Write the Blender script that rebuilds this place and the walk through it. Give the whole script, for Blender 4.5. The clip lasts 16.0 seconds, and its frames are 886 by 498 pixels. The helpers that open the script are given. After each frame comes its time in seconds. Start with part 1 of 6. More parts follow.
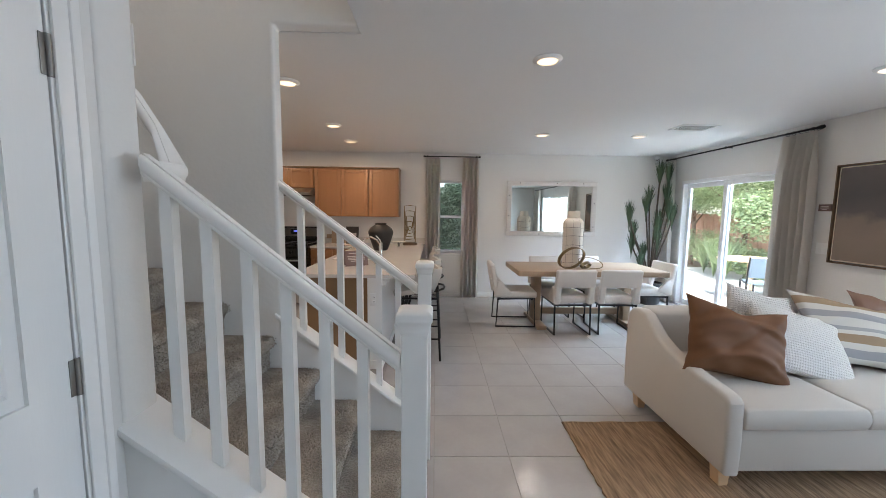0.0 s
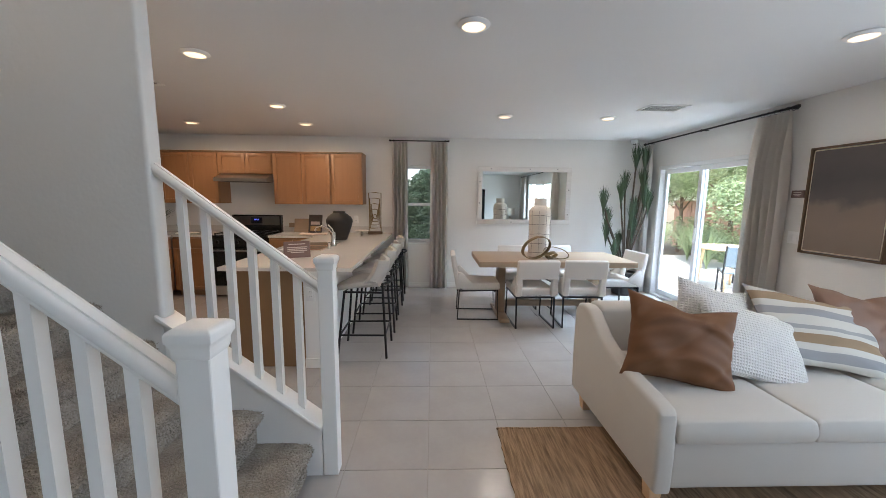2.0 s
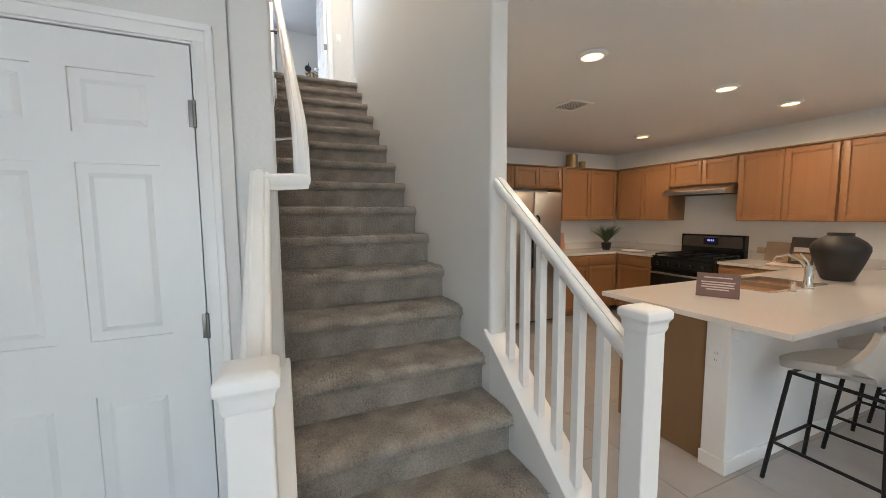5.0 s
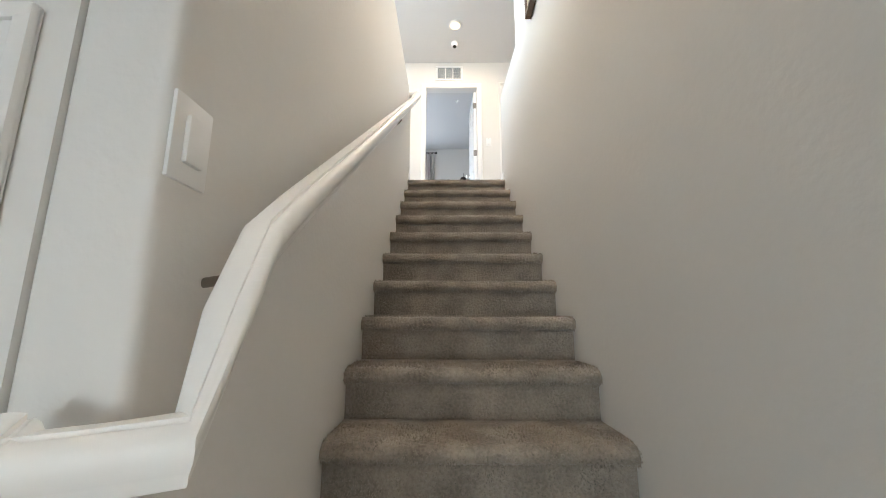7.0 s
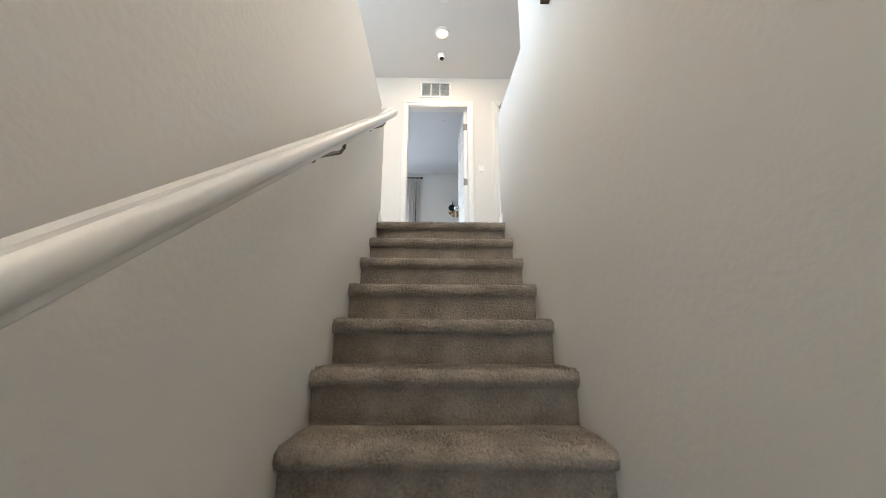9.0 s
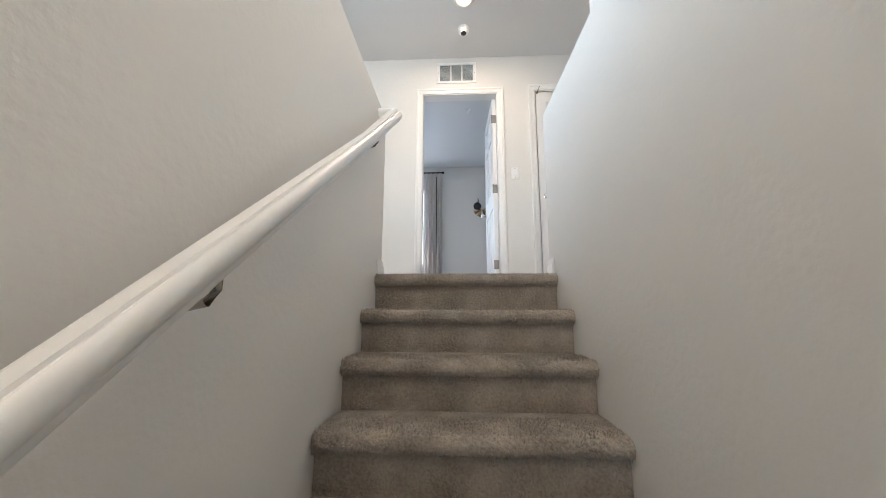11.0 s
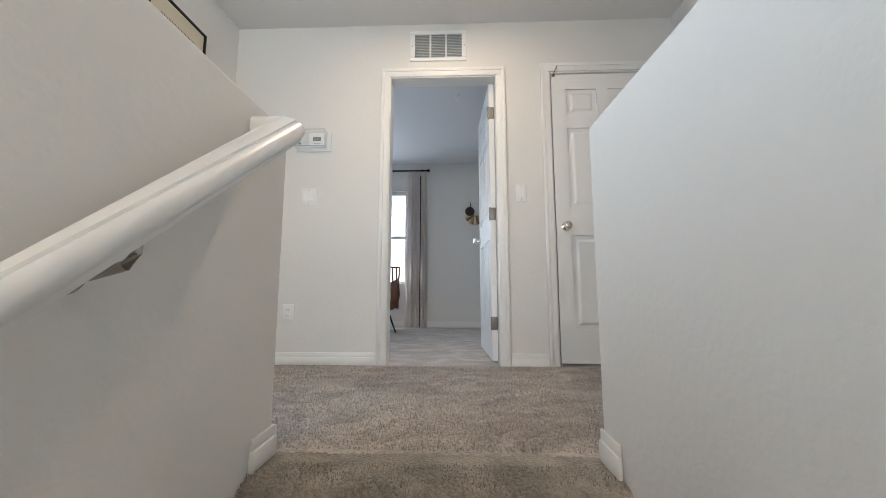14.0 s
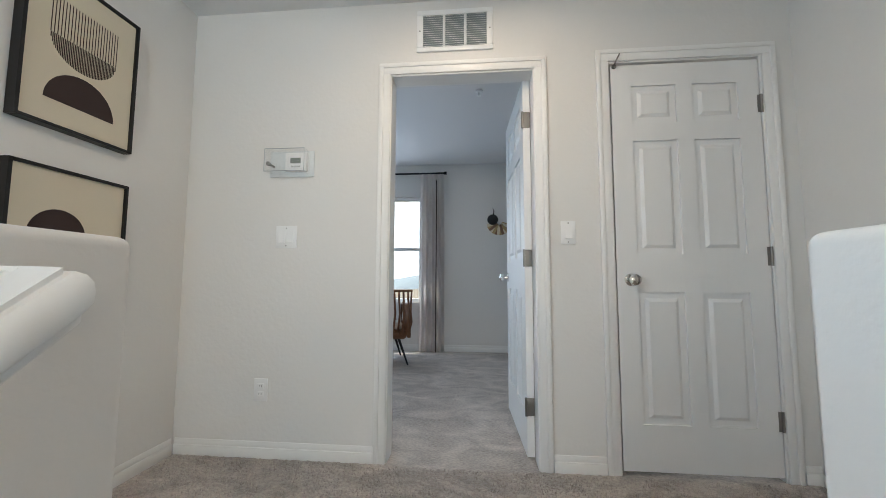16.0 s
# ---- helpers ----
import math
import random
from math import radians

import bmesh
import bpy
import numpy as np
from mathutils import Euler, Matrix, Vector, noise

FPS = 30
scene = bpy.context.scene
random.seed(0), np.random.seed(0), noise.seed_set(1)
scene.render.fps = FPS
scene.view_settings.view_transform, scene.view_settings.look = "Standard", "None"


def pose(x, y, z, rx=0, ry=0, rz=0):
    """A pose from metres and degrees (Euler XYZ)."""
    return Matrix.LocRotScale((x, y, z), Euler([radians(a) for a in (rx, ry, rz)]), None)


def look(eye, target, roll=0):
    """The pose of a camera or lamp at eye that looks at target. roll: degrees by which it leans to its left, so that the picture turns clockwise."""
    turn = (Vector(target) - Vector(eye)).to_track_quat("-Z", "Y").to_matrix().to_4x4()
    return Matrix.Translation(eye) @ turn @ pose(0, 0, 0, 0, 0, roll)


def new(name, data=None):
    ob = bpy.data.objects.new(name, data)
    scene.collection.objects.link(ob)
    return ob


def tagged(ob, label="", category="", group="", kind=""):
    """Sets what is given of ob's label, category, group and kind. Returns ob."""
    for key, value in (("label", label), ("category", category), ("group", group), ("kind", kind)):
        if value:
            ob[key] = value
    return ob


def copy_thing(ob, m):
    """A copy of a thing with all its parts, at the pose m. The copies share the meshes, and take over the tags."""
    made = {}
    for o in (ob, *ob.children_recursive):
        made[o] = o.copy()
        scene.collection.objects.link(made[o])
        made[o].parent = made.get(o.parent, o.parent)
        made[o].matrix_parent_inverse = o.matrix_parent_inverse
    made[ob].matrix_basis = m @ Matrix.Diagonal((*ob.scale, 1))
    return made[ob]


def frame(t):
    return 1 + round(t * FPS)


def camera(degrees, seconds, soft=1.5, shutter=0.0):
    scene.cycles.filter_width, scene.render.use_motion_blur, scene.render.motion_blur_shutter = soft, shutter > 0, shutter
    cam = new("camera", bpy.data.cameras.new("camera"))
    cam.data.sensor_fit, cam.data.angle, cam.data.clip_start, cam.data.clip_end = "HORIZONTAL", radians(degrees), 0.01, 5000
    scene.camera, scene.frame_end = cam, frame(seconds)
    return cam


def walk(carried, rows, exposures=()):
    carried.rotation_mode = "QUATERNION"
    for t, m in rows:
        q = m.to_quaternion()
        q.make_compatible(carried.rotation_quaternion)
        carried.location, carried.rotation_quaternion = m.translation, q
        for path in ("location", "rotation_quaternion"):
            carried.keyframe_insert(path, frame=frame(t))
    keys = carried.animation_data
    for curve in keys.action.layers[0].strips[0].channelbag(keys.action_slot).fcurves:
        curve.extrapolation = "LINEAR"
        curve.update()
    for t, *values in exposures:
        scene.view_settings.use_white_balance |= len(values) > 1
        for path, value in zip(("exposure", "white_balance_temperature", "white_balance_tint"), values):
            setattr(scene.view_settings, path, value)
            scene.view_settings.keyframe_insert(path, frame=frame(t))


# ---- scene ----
cam = camera(100.3, 16.0, 0.8)
PATH = [
    (0, (0.145, 0.668, 1.473), (0.188, 2.658, 1.27), 0.7),
    (0.5, (0.22, 0.688, 1.459), (0.358, 2.67, 1.227), 0.7),
    (1, (0.353, 0.802, 1.471), (0.514, 2.78, 1.219), 0.7),
    (1.5, (0.468, 0.871, 1.5), (0.594, 2.849, 1.229), 0.7),
    (2, (0.62, 0.906, 1.478), (0.68, 2.886, 1.208), 0.6),
    (2.5, (0.814, 0.922, 1.483), (0.663, 2.898, 1.209), 0.5),
    (3, (0.897, 1.017, 1.457), (0.59, 2.971, 1.164), 0.6),
    (3.5, (0.949, 1.19, 1.463), (0.295, 3.054, 1.15), 0.4),
    (4, (0.962, 1.379, 1.457), (0.035, 3.127, 1.166), 0.2),
    (4.5, (0.967, 1.597, 1.468), (-0.516, 2.909, 1.191), -0.3),
    (5, (0.821, 1.808, 1.452), (-1.006, 2.602, 1.275), -0.4),
    (5.2, (0.701, 1.893, 1.465), (-1.169, 2.588, 1.328), -0.3),
    (7.3, (-0.458, 2.166, 1.842), (-2.421, 2.113, 2.223), 0.2),
    (7.5, (-0.555, 2.18, 1.938), (-2.513, 2.18, 2.349), 0.1),
    (8, (-0.736, 2.172, 2.012), (-2.687, 2.206, 2.45), 0.0),
    (8.5, (-0.915, 2.169, 2.169), (-2.864, 2.206, 2.614), -0.1),
    (8.7, (-0.997, 2.194, 2.177), (-2.942, 2.231, 2.64), 0.2),
    (11, (-1.822, 2.211, 2.828), (-3.788, 2.107, 3.179), 0.2),
    (11.5, (-1.954, 2.244, 2.91), (-3.923, 2.135, 3.247), -0.2),
    (12, (-2.129, 2.288, 3.058), (-4.106, 2.232, 3.354), -0.2),
    (12.5, (-2.316, 2.254, 3.165), (-4.294, 2.173, 3.454), 0.1),
    (13, (-2.446, 2.247, 3.288), (-4.424, 2.159, 3.568), 0.1),
    (13.5, (-2.621, 2.293, 3.446), (-4.604, 2.225, 3.699), -0.1),
    (14, (-2.802, 2.288, 3.504), (-4.785, 2.214, 3.751), -0.0),
    (14.5, (-2.926, 2.284, 3.649), (-4.909, 2.199, 3.899), 0.2),
    (15, (-3.079, 2.326, 3.737), (-5.064, 2.245, 3.966), 0.1),
    (15.5, (-3.249, 2.319, 3.81), (-5.235, 2.217, 4.026), 0.1),
    (16, (-3.401, 2.273, 3.968), (-5.387, 2.093, 4.129), 0.2),
]
EXPOSURES = [(0.0, 1.27, 6250, 15), (3.5, 1.25, 6300, 15), (5.2, 1.46, 6650, 12), (7.3, 1.5, 6750, 11), (8.7, 1.3, 6700, 11), (11.0, 1.03, 6450, 12), (13.0, 0.78, 6550, 12), (14.5, 0.55, 6550, 12), (16.0, 0.46, 6350, 9)]
walk(cam, [(t, look(eye, target, roll)) for t, eye, target, roll in PATH], EXPOSURES)

# ---- light ----
world = bpy.data.worlds.new("world")
scene.world = world
world.use_nodes = True
wn = world.node_tree
sky = wn.nodes.new("ShaderNodeTexSky")
sky.sky_type = 'NISHITA'
sky.sun_disc = False
sky.sun_elevation, sky.sun_rotation = radians(58), radians(196)
wn.links.new(sky.outputs[0], wn.nodes["Background"].inputs[0])
wn.nodes["Background"].inputs[1].default_value = 0.15

sun = new("sun", bpy.data.lights.new("sun", 'SUN'))
sun.data.energy, sun.data.angle, sun.data.color = 5.0, radians(0.5), (1.0, 0.95, 0.86)
sun.matrix_world = look((-1.6, -5.6, 9.6), (0, 0, 0))


def area_lamp(name, eye, target, w, h, energy, color=(1, 1, 1), shape='RECTANGLE'):
    lamp = new(name, bpy.data.lights.new(name, 'AREA'))
    lamp.data.shape, lamp.data.size, lamp.data.size_y = shape, w, h
    lamp.data.energy, lamp.data.color = energy, color
    lamp.matrix_world = look(eye, target)
    return lamp


SKY = (0.68, 0.85, 1.0)
WARM = (1.0, 0.76, 0.51)
area_lamp("slider_daylight", (6.80, 5.70, 3.22), (0.0, 5.2, 0.75), 3.2, 1.2, 540, (0.60, 0.81, 1.0))
area_lamp("living_window_daylight", (4.30, 1.15, 1.32), (-0.5, 1.6, 1.0), 3.15, 1.35, 30, (0.70, 0.86, 1.0))
area_lamp("hall_window_daylight", (-3.0, 0.56, 4.60), (-4.2, 4.0, 3.1), 1.3, 1.1, 17, (0.54, 0.77, 1.0))
# warm fill lamp for the stairwell, standing in an added opening
area_lamp("stairwell_fill", (1.47, 2.1, 4.60), (-3.2, 2.2, 2.4), 2.0, 1.3, 38, (1.0, 0.89, 0.74))
area_lamp("bedroom_window_daylight", (-8.20, 0.42, 4.40), (0, 1.8, 3.6), 0.95, 1.3, 20, (0.56, 0.74, 1.0))

# ---- materials ----


def mat(name, color, rough=0.5, metal=0.0, vary=0.06, scale=6.0, bump=0.0, bump_scale=80.0, fine=0.04,
        stretch=None, island=0.0, spec=0.5, sheen=0.0, coat=0.0, dist=0.002, contrast=0.0):
    m = bpy.data.materials.new(name)
    m.use_nodes = True
    nt = m.node_tree
    n, lk = nt.nodes, nt.links
    p = n["Principled BSDF"]
    p.inputs["Roughness"].default_value = rough
    p.inputs["Metallic"].default_value = metal
    p.inputs["Specular IOR Level"].default_value = spec
    p.inputs["Sheen Weight"].default_value = sheen
    p.inputs["Coat Weight"].default_value = coat
    tc = n.new("ShaderNodeTexCoord")
    mp = n.new("ShaderNodeMapping")
    if stretch:
        mp.inputs["Scale"].default_value = stretch
    lk.new(tc.outputs["Object"], mp.inputs["Vector"])
    big = n.new("ShaderNodeTexNoise")
    big.inputs["Scale"].default_value, big.inputs["Detail"].default_value = scale, 4
    small = n.new("ShaderNodeTexNoise")
    small.inputs["Scale"].default_value, small.inputs["Detail"].default_value = bump_scale, 3
    lk.new(mp.outputs[0], big.inputs["Vector"])
    lk.new(mp.outputs[0], small.inputs["Vector"])
    big_out, small_out = big.outputs["Fac"], small.outputs["Fac"]
    if contrast:
        for k, src in enumerate((big, small)):
            r = n.new("ShaderNodeMapRange")
            r.inputs[1].default_value, r.inputs[2].default_value = 0.5 - contrast, 0.5 + contrast
            lk.new(src.outputs["Fac"], r.inputs[0])
            if k:
                small_out = r.outputs[0]
            else:
                big_out = r.outputs[0]
    a = n.new("ShaderNodeMath")
    a.operation = 'MULTIPLY_ADD'
    lk.new(big_out, a.inputs[0])
    a.inputs[1].default_value, a.inputs[2].default_value = vary * 2, 1 - vary
    b = n.new("ShaderNodeMath")
    b.operation = 'MULTIPLY_ADD'
    lk.new(small_out, b.inputs[0])
    b.inputs[1].default_value = fine * 2
    lk.new(a.outputs[0], b.inputs[2])
    last = b
    if island:
        o = n.new("ShaderNodeObjectInfo")
        c = n.new("ShaderNodeMath")
        c.operation = 'MULTIPLY_ADD'
        lk.new(o.outputs["Random"], c.inputs[0])
        c.inputs[1].default_value = island
        lk.new(b.outputs[0], c.inputs[2])
        last = c
    mx = n.new("ShaderNodeVectorMath")
    mx.operation = 'SCALE'
    mx.inputs[0].default_value = color
    lk.new(last.outputs[0], mx.inputs["Scale"])
    lk.new(mx.outputs[0], p.inputs["Base Color"])
    if bump:
        bp = n.new("ShaderNodeBump")
        bp.inputs["Strength"].default_value, bp.inputs["Distance"].default_value = bump, dist
        lk.new(small.outputs["Fac"], bp.inputs["Height"])
        lk.new(bp.outputs[0], p.inputs["Normal"])
    return m


def glow(name, color, strength):
    m = bpy.data.materials.new(name)
    m.use_nodes = True
    p = m.node_tree.nodes["Principled BSDF"]
    p.inputs["Base Color"].default_value = (0.8, 0.8, 0.8, 1)
    p.inputs["Emission Color"].default_value = (*color, 1)
    p.inputs["Emission Strength"].default_value = strength
    return m


def glassy(name, tint=(1, 1, 1), rough=0.0):
    m = bpy.data.materials.new(name)
    m.use_nodes = True
    nt = m.node_tree
    out = nt.nodes["Material Output"]
    tr = nt.nodes.new("ShaderNodeBsdfTransparent")
    tr.inputs[0].default_value = (*tint, 1)
    gl = nt.nodes.new("ShaderNodeBsdfGlossy")
    gl.inputs["Roughness"].default_value = rough
    mix = nt.nodes.new("ShaderNodeMixShader")
    mix.inputs[0].default_value = 0.05
    nt.links.new(tr.outputs[0], mix.inputs[1])
    nt.links.new(gl.outputs[0], mix.inputs[2])
    nt.links.new(mix.outputs[0], out.inputs[0])
    return m


def striped(m, axis, period, bands):
    """Woven stripes: bands of (start, colour) along one object axis."""
    nt = m.node_tree
    n, lk = nt.nodes, nt.links
    tc = n.new("ShaderNodeTexCoord")
    sp = n.new("ShaderNodeSeparateXYZ")
    lk.new(tc.outputs["Object"], sp.inputs[0])
    d = n.new("ShaderNodeMath")
    d.operation = 'DIVIDE'
    lk.new(sp.outputs[axis], d.inputs[0])
    d.inputs[1].default_value = period
    f = n.new("ShaderNodeMath")
    f.operation = 'FRACT'
    lk.new(d.outputs[0], f.inputs[0])
    r = n.new("ShaderNodeValToRGB")
    r.color_ramp.interpolation = 'CONSTANT'
    while len(r.color_ramp.elements) < len(bands):
        r.color_ramp.elements.new(0.5)
    for e, (s, c) in zip(r.color_ramp.elements, bands):
        e.position, e.color = s, (*c, 1)
    lk.new(f.outputs[0], r.inputs[0])
    lk.new(r.outputs[0], n["Principled BSDF"].inputs["Base Color"])
    return m


WALL = mat("wall_paint", (0.78, 0.766, 0.738), 0.75, vary=0.02, scale=1.5, bump=0.32, bump_scale=48, fine=0.01, dist=0.004)
CEIL = mat("ceiling_paint", (0.785, 0.78, 0.775), 0.85, vary=0.02, scale=1.2, bump=0.3, bump_scale=90, fine=0.01)
TRIM = mat("trim_paint", (0.87, 0.862, 0.84), 0.32, vary=0.015, scale=4, bump=0.06, bump_scale=40, fine=0.01)
DOORW = mat("door_paint", (0.83, 0.828, 0.815), 0.38, vary=0.015, scale=3, bump=0.08, bump_scale=60, fine=0.01, stretch=(3, 3, 0.3))
TILE = mat("porcelain_tile", (0.40, 0.372, 0.350), 0.22, vary=0.12, scale=4.0, bump=0.04, bump_scale=30, fine=0.03, island=0.06)
GROUT = mat("grout", (0.35, 0.32, 0.295), 0.9, vary=0.08, scale=8, bump=0.3, bump_scale=200)
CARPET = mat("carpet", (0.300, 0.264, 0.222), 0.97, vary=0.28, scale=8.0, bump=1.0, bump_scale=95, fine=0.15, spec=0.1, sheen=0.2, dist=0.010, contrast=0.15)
# lighter base tone than CARPET, for the landing and upper rooms
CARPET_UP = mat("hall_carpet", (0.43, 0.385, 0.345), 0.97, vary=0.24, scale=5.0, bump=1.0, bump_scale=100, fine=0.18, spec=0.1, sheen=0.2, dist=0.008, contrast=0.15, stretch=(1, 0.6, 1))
CARPET_UP.node_tree.nodes["Noise Texture"].inputs["Distortion"].default_value = 1.6
CABINET = mat("maple_cabinet", (0.275, 0.135, 0.060), 0.36, vary=0.14, scale=2.5, bump=0.05, bump_scale=40, fine=0.10, stretch=(6, 6, 0.5), island=0.05)
CABDARK = mat("cabinet_end_panel", (0.24, 0.14, 0.068), 0.45, vary=0.10, scale=3, bump=0.05, bump_scale=50, fine=0.08, stretch=(6, 6, 0.5))
OAK = mat("oak_table", (0.36, 0.262, 0.178), 0.42, vary=0.10, scale=3, bump=0.06, bump_scale=45, fine=0.10, stretch=(0.5, 7, 7))
PALEWOOD = mat("pale_wood", (0.62, 0.42, 0.24), 0.45, vary=0.10, scale=5, fine=0.08, bump_scale=40, bump=0.05, stretch=(6, 6, 0.6))
QUARTZ = mat("white_quartz", (0.66, 0.625, 0.59), 0.07, vary=0.03, scale=4, fine=0.04, bump_scale=160)
LINEN = mat("ivory_upholstery", (0.56, 0.522, 0.47), 0.85, vary=0.03, scale=4, bump=0.35, bump_scale=420, fine=0.05, spec=0.2, sheen=0.15)
CHAIRF = mat("dining_upholstery", (0.66, 0.62, 0.575), 0.85, vary=0.04, scale=5, bump=0.4, bump_scale=420, fine=0.06, spec=0.2, sheen=0.15)
STOOLF = mat("stool_upholstery", (0.50, 0.47, 0.43), 0.75, vary=0.05, scale=5, bump=0.3, bump_scale=300, fine=0.05, spec=0.25)
LEATHER = mat("cognac_fabric", (0.158, 0.069, 0.029), 0.62, vary=0.10, scale=6, bump=0.25, bump_scale=200, fine=0.06, spec=0.3)
KNIT = mat("white_knit", (0.74, 0.715, 0.67), 0.9, vary=0.04, scale=8, bump=0.6, bump_scale=70, fine=0.12, spec=0.1, dist=0.008)


def waffled(m, size, depth):
    """Rows of raised square stitches as relief, in the object's own x-z plane."""
    nt = m.node_tree
    n, lk = nt.nodes, nt.links
    tc, sp = n.new("ShaderNodeTexCoord"), n.new("ShaderNodeSeparateXYZ")
    lk.new(tc.outputs["Object"], sp.inputs[0])
    waves = []
    for axis in (0, 2):
        k, w = n.new("ShaderNodeMath"), n.new("ShaderNodeMath")
        k.operation, w.operation = 'MULTIPLY', 'SINE'
        k.inputs[1].default_value = 2 * math.pi / size
        lk.new(sp.outputs[axis], k.inputs[0])
        lk.new(k.outputs[0], w.inputs[0])
        waves.append(w)
    mul = n.new("ShaderNodeMath")
    mul.operation = 'MAXIMUM'
    lk.new(waves[0].outputs[0], mul.inputs[0])
    lk.new(waves[1].outputs[0], mul.inputs[1])
    b2 = n.new("ShaderNodeBump")
    b2.inputs["Strength"].default_value, b2.inputs["Distance"].default_value = 1.0, depth
    lk.new(mul.outputs[0], b2.inputs["Height"])
    old = n["Bump"]
    lk.new(old.outputs[0], b2.inputs["Normal"])
    lk.new(b2.outputs[0], n["Principled BSDF"].inputs["Normal"])
    return m


waffled(KNIT, 0.016, 0.0035)
STRIPE = striped(mat("striped_linen", (0.6, 0.58, 0.55), 0.88, bump=0.35, bump_scale=350, spec=0.15), 2, 0.26,
                 [(0.0, (0.56, 0.525, 0.465)), (0.22, (0.30, 0.29, 0.29)), (0.42, (0.56, 0.525, 0.465)), (0.58, (0.31, 0.215, 0.135)), (0.80, (0.56, 0.525, 0.465)), (0.9, (0.33, 0.32, 0.31))])
MAUVE = mat("mauve_leather", (0.19, 0.10, 0.062), 0.55, vary=0.12, scale=5, bump=0.2, bump_scale=180, fine=0.05)
JUTE = mat("jute_rug", (0.225, 0.150, 0.092), 0.95, vary=0.22, scale=4, bump=1.0, bump_scale=15, fine=0.35, stretch=(6, 0.5, 1), spec=0.1, dist=0.008, contrast=0.16)
CURTAIN = mat("taupe_curtain", (0.72, 0.685, 0.64), 0.9, vary=0.05, scale=4, bump=0.4, bump_scale=320, fine=0.07, spec=0.15, stretch=(1, 1, 0.4))
SHEERC = mat("grey_curtain", (0.80, 0.77, 0.745), 0.9, vary=0.05, scale=4, bump=0.4, bump_scale=320, fine=0.06, spec=0.15)
BLACKM = mat("black_metal", (0.022, 0.021, 0.021), 0.42, metal=0.6, vary=0.1, fine=0.05)
BLACKG = mat("black_enamel", (0.012, 0.012, 0.012), 0.16, vary=0.1, fine=0.03)
STEEL = mat("brushed_steel", (0.50, 0.49, 0.47), 0.28, metal=1.0, vary=0.06, fine=0.08, bump_scale=120, bump=0.05, stretch=(0.3, 8, 8))
CHROME = mat("chrome", (0.75, 0.74, 0.72), 0.10, metal=1.0, vary=0.02, fine=0.02)
NICKEL = mat("satin_nickel", (0.27, 0.26, 0.245), 0.38, metal=1.0, vary=0.04, fine=0.04)
BRASS = mat("aged_brass", (0.40, 0.30, 0.16), 0.3, metal=1.0, vary=0.08, fine=0.05)
BRONZE = mat("antique_bronze", (0.23, 0.165, 0.085), 0.34, metal=1.0, vary=0.25, scale=10, fine=0.1)
BLACKCER = mat("black_stoneware", (0.015, 0.013, 0.012), 0.52, vary=0.3, scale=9, bump=0.15, bump_scale=60, fine=0.1)
WHITECER = mat("cream_ceramic", (0.66, 0.60, 0.53), 0.5, vary=0.05, scale=8, bump=0.1, bump_scale=70)
INK = mat("dark_line_glaze", (0.05, 0.04, 0.035), 0.6)
WASHWOOD = mat("whitewashed_wood", (0.63, 0.60, 0.57), 0.6, vary=0.12, scale=5, bump=0.2, bump_scale=50, fine=0.10, stretch=(0.6, 6, 6))
WHITEP = mat("white_plastic", (0.87, 0.87, 0.86), 0.3, vary=0.01, fine=0.01)
VINYL = mat("white_vinyl_frame", (0.80, 0.81, 0.81), 0.35, vary=0.02, fine=0.01)
DARKIN = mat("dark_recess", (0.05, 0.05, 0.052), 0.7)
GLASS = glassy("window_glass", (0.97, 0.99, 0.98))
CLEARP = glassy("clear_plastic", (0.99, 0.99, 0.99), 0.05)
MIRROR = mat("mirror_glass", (0.86, 0.90, 0.87), 0.015, metal=1.0, vary=0.0, fine=0.0)
LAMPG = glow("lamp_lens", (1.0, 0.70, 0.38), 0.85)
LEAF = mat("palm_leaf", (0.045, 0.078, 0.034), 0.5, vary=0.35, scale=14, fine=0.15, island=0.1)
STALK = mat("palm_stalk", (0.075, 0.055, 0.035), 0.8, vary=0.3, scale=12, bump=0.5, bump_scale=60)
FOLIAGE = mat("garden_leaf", (0.30, 0.36, 0.20), 0.55, vary=0.4, scale=3, fine=0.2)
FOLIAGE2 = mat("hedge_leaf", (0.060, 0.095, 0.055), 0.5, vary=0.4, scale=5, fine=0.2)
for lf, share in ((FOLIAGE, 0.45), (FOLIAGE2, 0.45), (CURTAIN, 0.25), (SHEERC, 0.45)):
    lt = lf.node_tree
    ps = lt.nodes["Principled BSDF"]
    tl, mxs = lt.nodes.new("ShaderNodeBsdfTranslucent"), lt.nodes.new("ShaderNodeMixShader")
    lt.links.new(ps.inputs["Base Color"].links[0].from_socket, tl.inputs[0])
    mxs.inputs[0].default_value = share
    lt.links.new(ps.outputs[0], mxs.inputs[1])
    lt.links.new(tl.outputs[0], mxs.inputs[2])
    lt.links.new(mxs.outputs[0], lt.nodes["Material Output"].inputs[0])
BARK = mat("bark", (0.17, 0.12, 0.08), 0.9, vary=0.3, scale=10, bump=0.6, bump_scale=40)
FENCE = mat("fence_board", (0.40, 0.235, 0.165), 0.8, vary=0.2, scale=4, bump=0.3, bump_scale=40, stretch=(4, 4, 0.5), island=0.2)
CONCRETE = mat("patio_concrete", (0.58, 0.555, 0.52), 0.9, vary=0.08, scale=2, bump=0.3, bump_scale=80)
SOIL = mat("garden_ground", (0.24, 0.19, 0.13), 0.95, vary=0.3, scale=0.5, bump=0.6, bump_scale=20)
